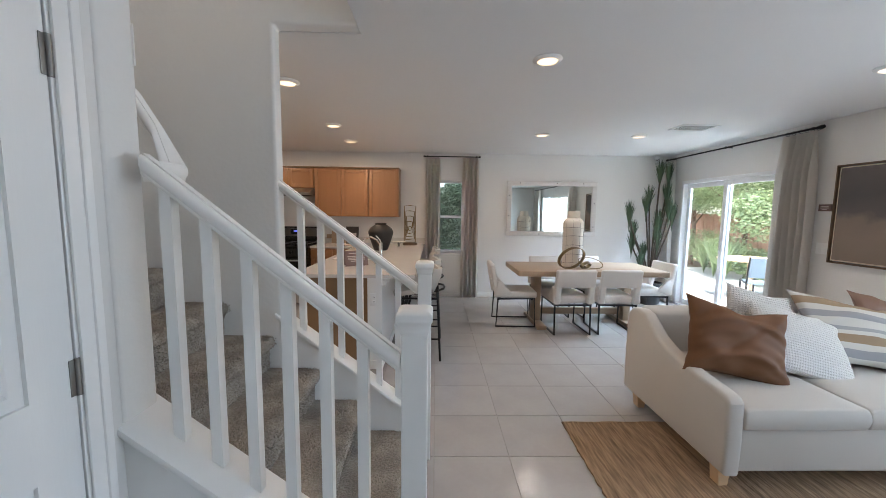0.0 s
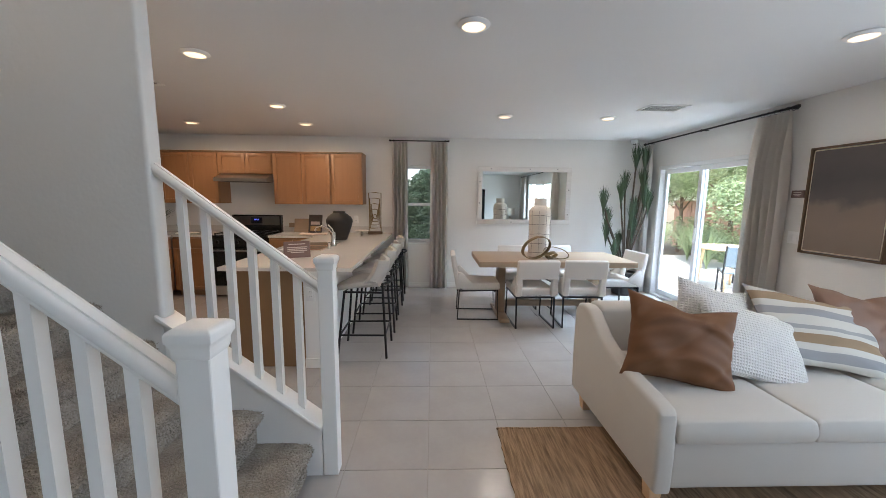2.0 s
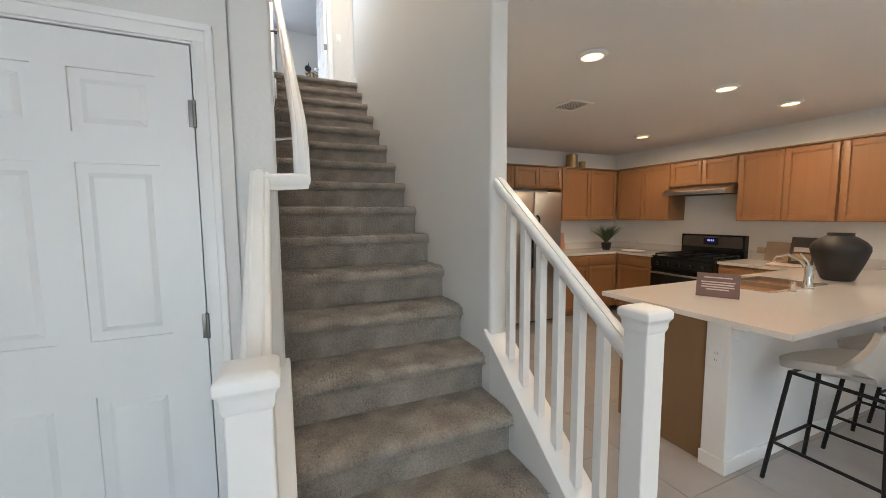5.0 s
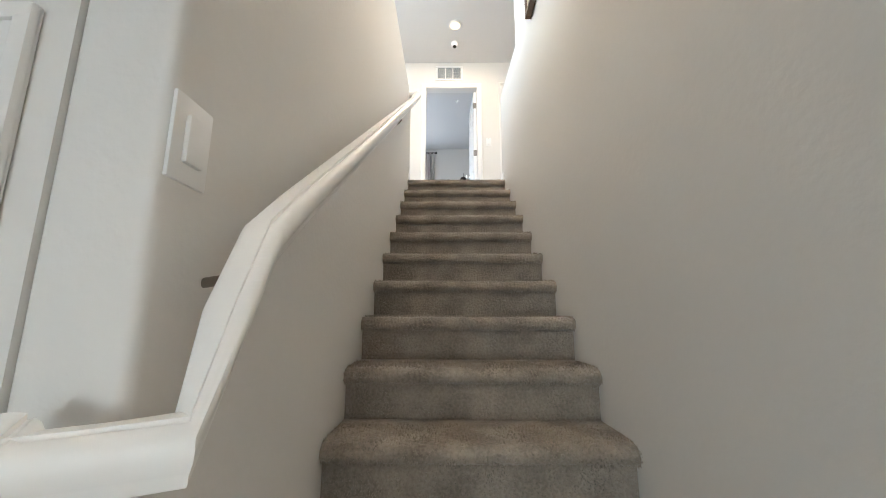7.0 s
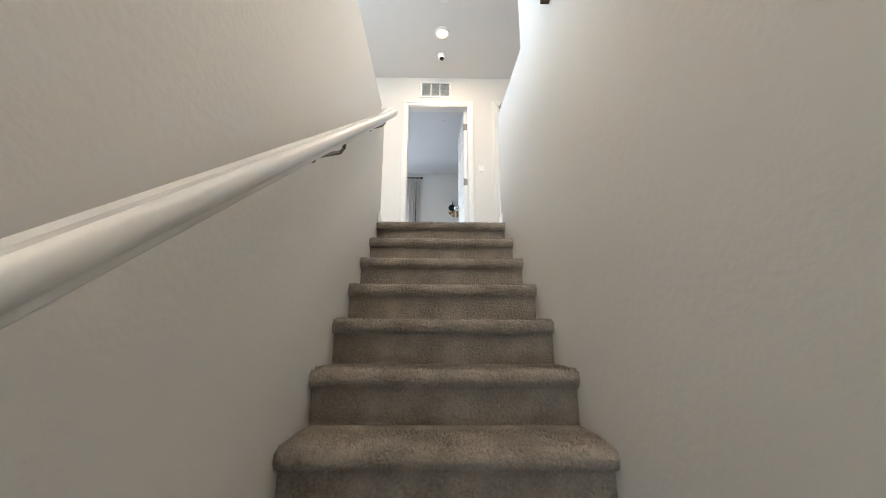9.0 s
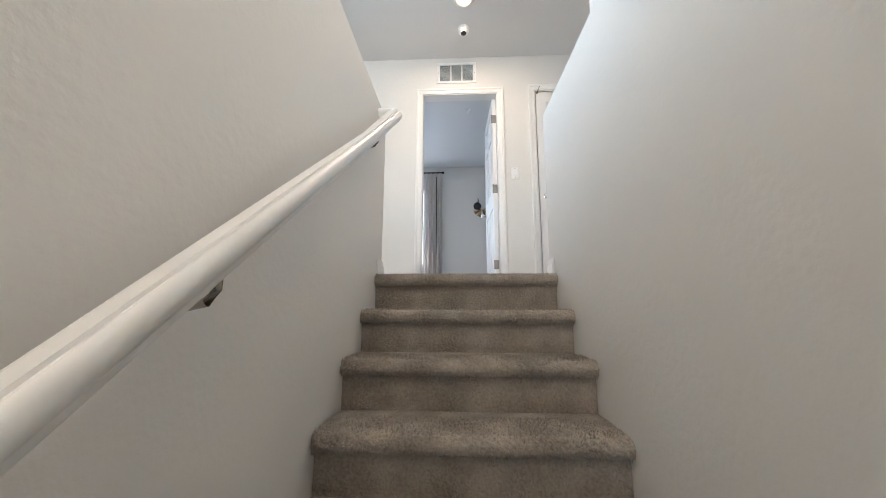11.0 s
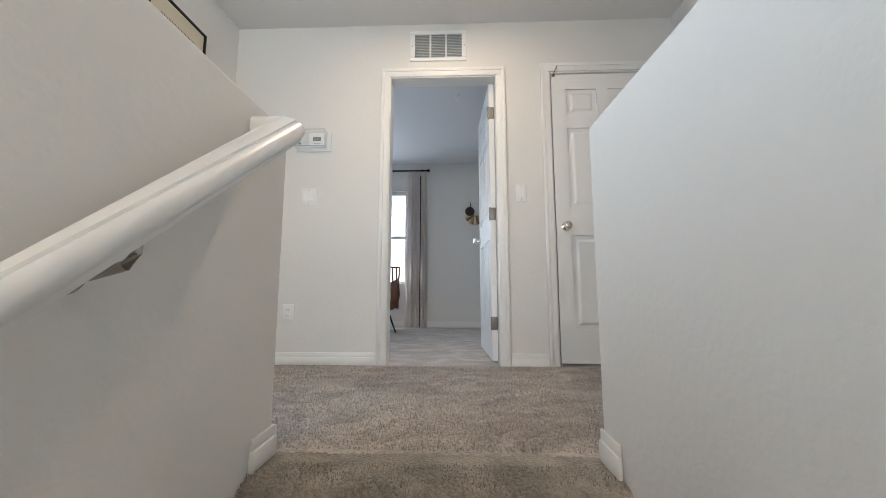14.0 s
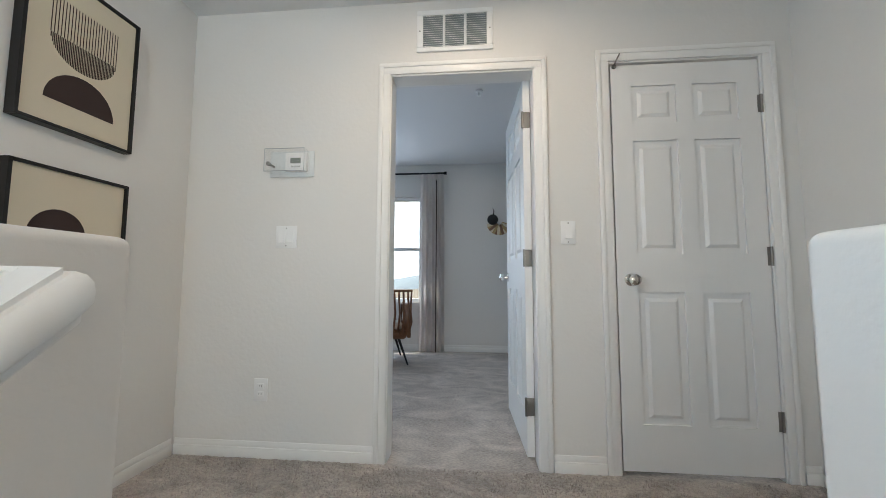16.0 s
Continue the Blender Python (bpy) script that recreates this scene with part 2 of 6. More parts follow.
RATTAN = mat("rattan", (0.15, 0.062, 0.025), 0.5, vary=0.25, scale=20, bump=0.4, bump_scale=120, fine=0.15)
CANVAS = mat("canvas_cream", (0.66, 0.59, 0.46), 0.8, vary=0.03, scale=5, bump=0.2, bump_scale=300)
PRINTK = mat("print_black", (0.028, 0.013, 0.011), 0.7)
WOODDK = mat("walnut_frame", (0.10, 0.058, 0.03), 0.45, vary=0.15, scale=6, fine=0.1, bump_scale=60)
SLING = mat("grey_blue_sling", (0.13, 0.165, 0.20), 0.6, vary=0.08, bump=0.3, bump_scale=300)
CARD = mat("sign_card", (0.165, 0.10, 0.09), 0.45)
CARDTXT = mat("sign_print", (0.55, 0.47, 0.43), 0.6)

# ---- builders ----


def box(bm, x0, x1, y0, y1, z0, z1):
    v = [bm.verts.new((x, y, z)) for z in (z0, z1) for y in (y0, y1) for x in (x0, x1)]
    for f in ((0, 2, 3, 1), (4, 5, 7, 6), (0, 1, 5, 4), (2, 6, 7, 3), (0, 4, 6, 2), (1, 3, 7, 5)):
        bm.faces.new([v[i] for i in f])
    return v


def boxes(*bs):
    bm = bmesh.new()
    for b in bs:
        box(bm, *b)
    return bm


def soften(bm, width, segments=2):
    bmesh.ops.bevel(bm, geom=list(bm.edges), offset=width, segments=segments, profile=0.5, affect='EDGES', clamp_overlap=True)
    return bm


def rbox(x0, x1, y0, y1, z0, z1, r=0.01, seg=2):
    return soften(boxes((x0, x1, y0, y1, z0, z1)), r, seg)


def prism(points, axis, a, b):
    """A polygon in the plane across the axis, drawn out from a to b."""
    bm = bmesh.new()
    put = {'x': lambda u, v, w: (w, u, v), 'y': lambda u, v, w: (u, w, v), 'z': lambda u, v, w: (u, v, w)}[axis]
    lo = [bm.verts.new(put(u, v, a)) for u, v in points]
    hi = [bm.verts.new(put(u, v, b)) for u, v in points]
    n = len(points)
    bm.faces.new(lo)
    bm.faces.new(hi[::-1])
    for i in range(n):
        bm.faces.new((lo[i], hi[i], hi[(i + 1) % n], lo[(i + 1) % n]))
    bmesh.ops.recalc_face_normals(bm, faces=bm.faces)
    return bm


def lathe(profile, seg=32):
    """A turned body round z from (radius, height) pairs."""
    bm = bmesh.new()
    rings = []
    for r, z in profile:
        rings.append([bm.verts.new((r * math.cos(2 * math.pi * i / seg), r * math.sin(2 * math.pi * i / seg), z)) for i in range(seg)])
    for a, b in zip(rings, rings[1:]):
        for i in range(seg):
            bm.faces.new((a[i], a[(i + 1) % seg], b[(i + 1) % seg], b[i]))
    bm.faces.new(rings[0][::-1])
    bm.faces.new(rings[-1])
    return bm


def tube(points, r, seg=8, r_end=None, square=False):
    """A rod along points; one radius or a taper."""
    bm = bmesh.new()
    pts = [Vector(p) for p in points]
    rings = []
    for i, p in enumerate(pts):
        d = (pts[min(i + 1, len(pts) - 1)] - pts[max(i - 1, 0)]).normalized()
        up = Vector((0, 0, 1)) if abs(d.z) < 0.95 else Vector((1, 0, 0))
        s = d.cross(up).normalized()
        u = s.cross(d).normalized()
        rr = r if r_end is None else r + (r_end - r) * i / (len(pts) - 1)
        n = 4 if square else seg
        off = math.pi / 4 if square else 0
        rings.append([bm.verts.new(p + rr * (math.cos(off + 2 * math.pi * k / n) * s + math.sin(off + 2 * math.pi * k / n) * u)) for k in range(n)])
    for a, b in zip(rings, rings[1:]):
        for k in range(len(a)):
            bm.faces.new((a[k], a[(k + 1) % len(a)], b[(k + 1) % len(a)], b[k]))
    bm.faces.new(rings[0][::-1])
    bm.faces.new(rings[-1])
    bmesh.ops.recalc_face_normals(bm, faces=bm.faces)
    return bm


def join(*bms):
    out = bms[0]
    for b in bms[1:]:
        me = bpy.data.meshes.new("t")
        b.to_mesh(me)
        out.from_mesh(me)
        b.free()
        bpy.data.meshes.remove(me)
    return out


def moved(bm, m):
    bmesh.ops.transform(bm, matrix=m, verts=bm.verts)
    return bm


def mesh_of(name, bm, material, smooth=False):
    bmesh.ops.recalc_face_normals(bm, faces=bm.faces)
    me = bpy.data.meshes.new(name)
    bm.to_mesh(me)
    bm.free()
    me.materials.append(material)
    if smooth:
        me.shade_smooth()
        me.set_sharp_from_angle(angle=radians(38))
    return me


def part(name, bm, material, parent=None, label="", smooth=False):
    ob = new(name, mesh_of(name, bm, material, smooth))
    if parent:
        ob.parent = parent
    if label:
        ob["label"] = label
    return ob


def thing(name, at, label, category, group="", kind=""):
    ob = new(name)
    ob.empty_display_size = 0.1
    ob.matrix_world = at if isinstance(at, Matrix) else Matrix.Translation(at)
    return tagged(ob, label, category, group, kind)


def structure(name, bm, material, label, category, smooth=False):
    return tagged(part(name, bm, material, smooth=smooth), label, category, kind="structure")


def wall_bm(axis, a0, a1, s0, s1, z0, z1, holes=()):
    """A wall between a0 and a1 across the axis, along s0..s1, with holes (s0, s1, z0, z1) right through."""
    ss = sorted({s0, s1, *[h[0] for h in holes], *[h[1] for h in holes]})
    zs = sorted({z0, z1, *[h[2] for h in holes], *[h[3] for h in holes]})
    ns, nz = len(ss) - 1, len(zs) - 1
    solid = {(i, j): not any(h[0] < (ss[i] + ss[i + 1]) / 2 < h[1] and h[2] < (zs[j] + zs[j + 1]) / 2 < h[3] for h in holes)
             for i in range(ns) for j in range(nz)}
    bm = bmesh.new()
    cache = {}

    def vert(a, s, z):
        key = (a, s, z)
        if key not in cache:
            cache[key] = bm.verts.new((a, s, z) if axis == 'x' else (s, a, z))
        return cache[key]

    def quad(*ps):
        bm.faces.new([vert(*p) for p in ps])
    for (i, j), full in solid.items():
        if not full:
            continue
        u0, u1, w0, w1 = ss[i], ss[i + 1], zs[j], zs[j + 1]
        quad((a0, u0, w0), (a0, u1, w0), (a0, u1, w1), (a0, u0, w1))
        quad((a1, u0, w0), (a1, u0, w1), (a1, u1, w1), (a1, u1, w0))
        for di, dj, e in ((-1, 0, ((u0, w0), (u0, w1))), (1, 0, ((u1, w0), (u1, w1))), (0, -1, ((u0, w0), (u1, w0))), (0, 1, ((u0, w1), (u1, w1)))):
            if not solid.get((i + di, j + dj), False):
                (p, q), (r, s) = e
                quad((a0, p, q), (a1, p, q), (a1, r, s), (a0, r, s))
    bmesh.ops.recalc_face_normals(bm, faces=bm.faces)
    return bm


# ---- structure, ground floor ----
RISE, RUN = 0.19, 0.25
FLOOR2 = 16 * RISE
CEIL1, CEIL2 = 2.44, 5.49
NEAR, FAR = 1.76, 2.725
BACK, RIGHT, LEFT, FRONT = 6.99, 4.12, -3.80, -1.80

structure("floor", boxes((LEFT - 0.12, RIGHT + 0.12, FRONT - 0.12, BACK + 0.12, -0.2, -0.004)), GROUT, "grey grout bed under beige floor tiles", "floor")
structure("wall_north", wall_bm('y', BACK, BACK + 0.14, LEFT - 0.12, RIGHT + 0.14, 0, 2.56, [(0.16, 0.64, 0.76, 2.0)]), WALL, "warm white painted wall with a narrow window", "wall")
structure("wall_east", wall_bm('x', RIGHT, RIGHT + 0.14, FRONT - 0.12, BACK, 0, 2.56, [(4.86, 6.62, 0.0, 2.0), (-0.45, 2.75, 0.62, 2.0)]), WALL, "warm white painted wall with patio door and window", "wall")
structure("wall_west", wall_bm('x', LEFT - 0.12, LEFT, FRONT - 0.12, BACK, 0, 2.56), WALL, "warm white painted kitchen wall", "wall")
structure("wall_south", wall_bm('y', FRONT - 0.12, FRONT, LEFT, RIGHT, 0, 2.56), WALL, "plain warm white painted wall", "wall")
structure("wall_closet", wall_bm('x', -0.83, -0.72, FRONT, 1.66, 0, CEIL1, [(0.79, 1.565, 0, 2.055)]), WALL, "warm white painted wall with a closet door", "wall")
structure("closet_back", boxes((-1.9, -1.8, FRONT, 1.66, 0, CEIL1)), WALL, "plain wall inside the closet", "wall")

# ceiling over the ground floor, open over the stairs
structure("ceiling", boxes((LEFT, RIGHT, FAR + 0.1, BACK, CEIL1, CEIL1 + 0.1), (LEFT, RIGHT, FRONT, NEAR - 0.1, CEIL1, CEIL1 + 0.1),
                           (-0.275, RIGHT, NEAR - 0.1, FAR + 0.1, CEIL1, CEIL1 + 0.1)), CEIL, "flat white painted ceiling", "ceiling")


def rounded_wall(name, bm, width, label):
    soften_edges = [e for e in bm.edges if len(e.link_faces) == 2 and e.calc_face_angle(0) > 1.0]
    bmesh.ops.bevel(bm, geom=soften_edges, offset=width, segments=4, profile=0.5, affect='EDGES')
    return structure(name, bm, WALL, label, "wall", smooth=True)


# stair walls, with rounded drywall corners
far_outline = [(-3.93, 0), (-0.72, 0), (-0.72, CEIL1), (-0.275, CEIL1), (-0.275, CEIL2), (-3.15, CEIL2), (-3.15, 4.03), (-3.93, 4.03)]
far_bm = prism(far_outline, 'y', FAR, FAR + 0.10)
for v in far_bm.verts:
    if v.co.x < -3.5:
        v.co.y -= 0.024
rounded_wall("wall_stair_far", far_bm, 0.018, "white painted stair wall with rounded drywall corners")
near_outline = [(-3.93, 0), (-1.6, 0), (-0.72, 0), (-0.72, CEIL1), (-0.275, CEIL1), (-0.275, 4.03), (-1.6, 4.03), (-3.93, 4.03)]
near_bm = prism(near_outline, 'y', 1.66, NEAR)
for v in near_bm.verts:
    if v.co.y > NEAR - 0.01:
        v.co.y = 1.80 if v.co.x > -1 else 1.752 if v.co.x > -2 else 1.745
rounded_wall("wall_stair_near", near_bm, 0.018, "white painted half-height stair wall")
# unseen wall, kept low so the added loft light reaches the stairs
structure("wall_stair_end", boxes((-0.275, -0.175, NEAR - 0.1, FAR + 0.1, CEIL1 + 0.1, 4.03)), WALL, "white painted half wall over the stair foot", "wall")

# ---- structure, upper floor ----
UX0, UX1 = -8.22, 1.5
structure("floor_upper", boxes((-8.22, -3.93, 0.66, 3.84, FLOOR2 - 0.12, FLOOR2), (-3.75, UX1, 0.66, NEAR - 0.1, FLOOR2 - 0.12, FLOOR2),
                               (-3.75, UX1, FAR + 0.1, 3.84, FLOOR2 - 0.12, FLOOR2), (-8.22, -5.4, -2.0, 0.66, FLOOR2 - 0.12, FLOOR2), (-8.22, -5.4, 3.84, 5.0, FLOOR2 - 0.12, FLOOR2)),
          CARPET_UP, "grey beige cut-pile carpet with vacuum marks", "carpet")
pile = bmesh.new()
pr = random.Random(12)
gx, gy = 120, 250
grid = [[pile.verts.new((-5.300 + 1.36 * i / gx, 0.672 + 3.15 * j / gy, FLOOR2 + 0.004 + (pr.uniform(-0.003, 0.003) if 0 < i < gx and 0 < j < gy else -0.003))) for i in range(gx + 1)] for j in range(gy + 1)]
for ga, gb in zip(grid, grid[1:]):
    for i in range(gx):
        pile.faces.new((ga[i], ga[i + 1], gb[i + 1], gb[i]))
structure("landing_carpet", pile, CARPET_UP, "grey beige cut-pile carpet on the landing", "carpet", smooth=True)
structure("ceiling_upper", boxes((-8.34, UX1, -2.0, 5.0, CEIL2, CEIL2 + 0.1)), CEIL, "flat white painted upper ceiling", "ceiling")
structure("wall_landing", wall_bm('x', -5.42, -5.305, -2.0, 5.0, FLOOR2, CEIL2, [(1.80, 2.59, FLOOR2, 5.085), (2.945, 3.70, FLOOR2, 5.10)]), WALL, "white painted landing wall with two doorways", "wall")
structure("wall_hall_left", wall_bm('y', 0.55, 0.66, -5.305, UX1, FLOOR2, CEIL2, [(-3.65, -2.35, 3.95, 5.2)]), WALL, "white painted hall wall hung with prints", "wall")
structure("wall_hall_right", wall_bm('y', 3.84, 3.95, -5.305, UX1, FLOOR2, CEIL2, [(-4.72, -3.95, FLOOR2, 5.06)]), WALL, "white painted hall wall with a dark doorway", "wall")
structure("wall_hall_end", wall_bm('x', UX1, UX1 + 0.1, 0.55, 3.95, FLOOR2, CEIL2, [(1.0, 3.2, 3.9, 5.3)]), WALL, "plain white wall at the end of the hall", "wall")
structure("wall_bedroom_far", wall_bm('x', -8.34, -8.22, -2.0, 5.0, FLOOR2 - 0.1, CEIL2, [(-0.1, 1.56, 3.66, 5.06)]), WALL, "pale grey bedroom wall with a window", "wall")
structure("wall_bedroom_left", boxes((-8.22, -5.42, -2.1, -2.0, FLOOR2, CEIL2)), WALL, "plain white bedroom wall", "wall")
structure("wall_bedroom_right", boxes((-8.22, -5.42, 3.2, 3.3, FLOOR2, CEIL2)), WALL, "plain white bedroom wall", "wall")
structure("closet_back_upper", boxes((-6.1, -6.0, 2.75, 3.2, FLOOR2, CEIL2)), WALL, "plain wall inside the upper closet", "wall")
structure("wall_side_room", boxes((-5.3, -3.0, 5.0, 5.1, FLOOR2, CEIL2), (-5.42, -5.30, 3.95, 5.0, FLOOR2, CEIL2), (-3.1, -3.0, 3.95, 5.0, FLOOR2, CEIL2)), WALL, "plain wall of a dark side room", "wall")
structure("floor_side_room", boxes((-5.3, -3.0, 3.96, 5.0, FLOOR2 - 0.12, FLOOR2)), CARPET_UP, "carpet of a dark side room", "carpet")


# ---- staircase ----
def step_bm(x_back, seed):
    """One carpeted step: its nose at x = 0, its tread at z = 0, its riser below, with uneven pile."""
    rnd = random.Random(seed)
    prof = [(x_back, 0.0)] + [(x_back + (-0.032 - x_back) * k / 11, 0.0) for k in range(1, 11)] + [(-0.032, -0.0015)]
    prof += [(-0.032 + 0.032 * math.sin(a), -0.031 + 0.0295 * math.cos(a)) for a in [math.pi * k / 10 for k in range(1, 10)]]
    prof += [(-0.030, -0.0605), (-0.040, -0.062)] + [(-0.041, -0.062 - (RISE - 0.063) * k / 6) for k in range(1, 7)]
    bm = bmesh.new()
    ny = 130
    rows = []
    for j in range(ny + 1):
        y = 1.742 + (FAR - 0.003 - 1.742) * j / ny
        edge = min(j, ny - j)
        row = []
        for k, (x, z) in enumerate(prof):
            nose = 9 < k < 22
            jit = 0.0026 if nose else 0.0013
            sag = -0.010 * max(0.0, 1 - edge / 2.5) ** 2 if nose else 0
            wav = 0.003 * math.sin(y * 9 + seed) + 0.0015 * math.sin(y * 31 + seed * 2) if nose else 0
            row.append(bm.verts.new((x + (rnd.uniform(-1, 1) * jit if k else 0) + sag + wav, y, z + rnd.uniform(-1, 1) * jit + sag * 0.6)))
        rows.append(row)
    for a, b in zip(rows, rows[1:]):
        for k in range(len(prof) - 1):
            bm.faces.new((a[k], b[k], b[k + 1], a[k + 1]))
    for row, flip in ((rows[0], False), (rows[-1], True)):
        f = row + [bm.verts.new((x_back, row[0].co.y, -RISE + 0.001))]
        bm.faces.new(f if not flip else f[::-1])
    return bm


def pile_part(spots, length, width, seed, material, parent):
    """Short bent tufts over (point, normal) spots, one blade each."""
    rnd = random.Random(seed)
    verts, faces = [], []
    for p, nrm in spots:
        a = Vector((rnd.uniform(-1, 1), rnd.uniform(-1, 1), rnd.uniform(-1, 1)))
        side = nrm.cross(a).normalized() * width * rnd.uniform(0.6, 1.1)
        tip = p + (nrm + a * 0.8).normalized() * length * rnd.uniform(0.5, 1.2)
        k = len(verts)
        verts += [p - side - nrm * 0.002, p + side - nrm * 0.002, tip]
        faces.append((k, k + 1, k + 2))
    me = bpy.data.meshes.new("pile")
    me.from_pydata(verts, [], faces)
    me.materials.append(material)
    ob = new("pile", me)
    ob.parent = parent
    ob["kind"] = "stuff"
    return ob


def step_spots(x_back, count, seed):
    """Places over the tread, the round nose and the riser of one step."""
    rnd = random.Random(seed)
    depth, arc, riser = -0.032 - x_back, 0.095, RISE - 0.062
    spots = []
    for _ in range(count):
        d = rnd.uniform(0.05, depth + arc + riser)
        y = rnd.uniform(1.746, FAR - 0.006)
        if d < depth:
            spots.append((Vector((x_back + d, y, 0)), Vector((0, 0, 1))))
        elif d < depth + arc:
            a = math.pi * (d - depth) / arc
            spots.append((Vector((-0.032 + 0.032 * math.sin(a), y, -0.031 + 0.0295 * math.cos(a))), Vector((math.sin(a), 0, math.cos(a)))))
        else:
            spots.append((Vector((-0.041, y, -0.062 - (d - depth - arc))), Vector((1, 0, 0))))
    return spots


stairs = thing("staircase", (0, 0, 0), "straight staircase covered in grey beige cut-pile carpet", "stairs", kind="structure")
tufts = []
for k in range(1, 17):
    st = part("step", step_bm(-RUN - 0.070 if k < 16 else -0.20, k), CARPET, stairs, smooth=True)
    at = Vector((-RUN * (k - 1), 0, RISE * k))
    tufts += [(p + at, nrm) for p, nrm in step_spots(-RUN - 0.02 if k < 16 else -0.18, 11000, k)]
    st.location = (-RUN * (k - 1), 0, RISE * k + (0.001 if k < 16 else 0.002))


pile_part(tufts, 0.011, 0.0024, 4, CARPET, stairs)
lr = random.Random(21)
pile_part([(Vector((lr.uniform(-5.27, -3.96), lr.uniform(0.70, 3.80), FLOOR2 + 0.004)), Vector((0, 0, 1))) for _ in range(80000)], 0.012, 0.0030, 5, CARPET_UP, bpy.data.objects["landing_carpet"])


def line_z(x):
    """Height of the line over the noses."""
    return RISE - x * RISE / RUN


SL = RISE / RUN
# low sloping walls at the foot, with a painted cap
for name, y0, y1 in (("near", 1.66, 1.80), ("far", FAR, FAR + 0.10)):
    outline = [(-0.72, 0), (0.045, 0), (0.045, line_z(0.045) + 0.105), (-0.72, line_z(-0.72) + 0.105)]
    structure("stringer_wall", prism(outline, 'y', y0, y1), TRIM, "low sloping white stringer wall beside the stairs", "stair wall")
    pts = [(x, line_z(x) + d) for x, d in ((-0.75, 0.106), (0.048, 0.106), (0.048, 0.132), (-0.75, 0.132))]
    bm = prism(pts, 'y', y0 - 0.018, y1 + 0.018)
    structure("stringer_cap", soften(bm, 0.006), TRIM, "white painted sloping cap carrying the balusters", "trim", smooth=True)


def square_turn(profile):
    """A square body round z from (half width, height) pairs."""
    bm = bmesh.new()
    rings = [[bm.verts.new((sx * r, sy * r, z)) for sx, sy in ((-1, -1), (1, -1), (1, 1), (-1, 1))] for r, z in profile]
    for a, b in zip(rings, rings[1:]):
        for i in range(4):
            bm.faces.new((a[i], a[(i + 1) % 4], b[(i + 1) % 4], b[i]))
    bm.faces.new(rings[0][::-1])
    bm.faces.new(rings[-1])
    bmesh.ops.bevel(bm, geom=[e for e in bm.edges if abs(e.verts[0].co.z - e.verts[1].co.z) > 0.001], offset=0.0025, segments=2, profile=0.5, affect='EDGES', clamp_overlap=True)
    return bm


def newel(at):
    t = thing("newel_post", at, "square white painted newel post with a moulded cap", "newel post", group="stair newel posts")
    part("shaft", rbox(-0.0385, 0.0385, -0.0385, 0.0385, 0, 1.118, 0.004), TRIM, t)
    part("cap", square_turn([(0.0390, 1.116), (0.0425, 1.124), (0.0430, 1.130), (0.0440, 1.142), (0.0475, 1.152), (0.0515, 1.157), (0.0520, 1.160),
                             (0.0520, 1.176), (0.0500, 1.180), (0.0440, 1.185), (0.0360, 1.188)]), TRIM, t, smooth=True)
    return t


newel((0.088, 1.742, 0))
newel((0.088, FAR + 0.04, 0))

RAILH = 0.90
half_rail = [(0.006, 0.0), (0.012, -0.0005), (0.0125, -0.0055), (0.0150, -0.0055), (0.0195, -0.0035), (0.0270, -0.0065), (0.0320, -0.013), (0.0335, -0.022),
             (0.0325, -0.031), (0.028, -0.038), (0.0255, -0.041), (0.0255, -0.047), (0.0235, -0.050)]
rail_prof = [(-u, v) for u, v in half_rail[::-1]] + half_rail


def rail_bm(path, rail_prof=rail_prof):
    """Moulded rail swept along points, its top centre on the path, upright sections."""
    bm = bmesh.new()
    pts = [Vector(p) for p in path]
    rings = []
    for i, p in enumerate(pts):
        d0 = (pts[i] - pts[i - 1]) if i else (pts[1] - pts[0])
        d1 = (pts[i + 1] - pts[i]) if i < len(pts) - 1 else d0
        h0, h1 = Vector((d0.x, d0.y, 0)).normalized(), Vector((d1.x, d1.y, 0)).normalized()
        h = (h0 + h1).normalized()
        s = Vector((-h.y, h.x, 0)) / max(0.5, h.dot(h1))
        rings.append([bm.verts.new(p + s * u + Vector((0, 0, 1)) * v * 1.2) for u, v in rail_prof])
    n = len(rail_prof)
    for a, b in zip(rings, rings[1:]):
        for k in range(n):
            bm.faces.new((a[k], a[(k + 1) % n], b[(k + 1) % n], b[k]))
    bm.faces.new(rings[0])
    bm.faces.new(rings[-1][::-1])
    return bm


def guard(name, y, upper):
    t = thing("stair_guard_rail", (0, y, 0), "white painted stair guard with moulded rail and square balusters", "stair railing", group="stair guards")
    lo = (0.045, 0, line_z(0.045) + RAILH)
    hi = (-0.722, 0, line_z(-0.722) + RAILH)
    lift = 0.028 if upper else 0.0
    part("rail", rail_bm([lo, hi] if not upper else [lo, (-0.665, 0, line_z(-0.665) + RAILH + lift)]), TRIM, t, smooth=True)
    for i in range(6):
        x = 0.043 - 0.765 * (i + 1) / 7
        z0, z1 = line_z(x) + 0.132 - 0.016 * SL, line_z(x) + RAILH - 0.05 + lift * (0.045 - x) / 0.725
        bm = boxes((x - 0.0165, x + 0.0165, -0.0165, 0.0165, z0, z1))
        for v in bm.verts:
            v.co.z -= (v.co.x - x) * SL if v.co.z > (z0 + z1) / 2 else 0
        part("baluster", bm, TRIM, t)
    return t


guard("far", FAR + 0.05, False)
guard("near", 1.742, True)

# wall handrail with its crank at the foot and its return at the head
hand = thing("wall_handrail", (0, 0, 0), "white painted moulded handrail along the stair wall", "handrail")


def hand_y(x):
    """The rail keeps its distance to the wall, which runs slightly askew."""
    return 1.889 + (x + 0.69) * 0.0158


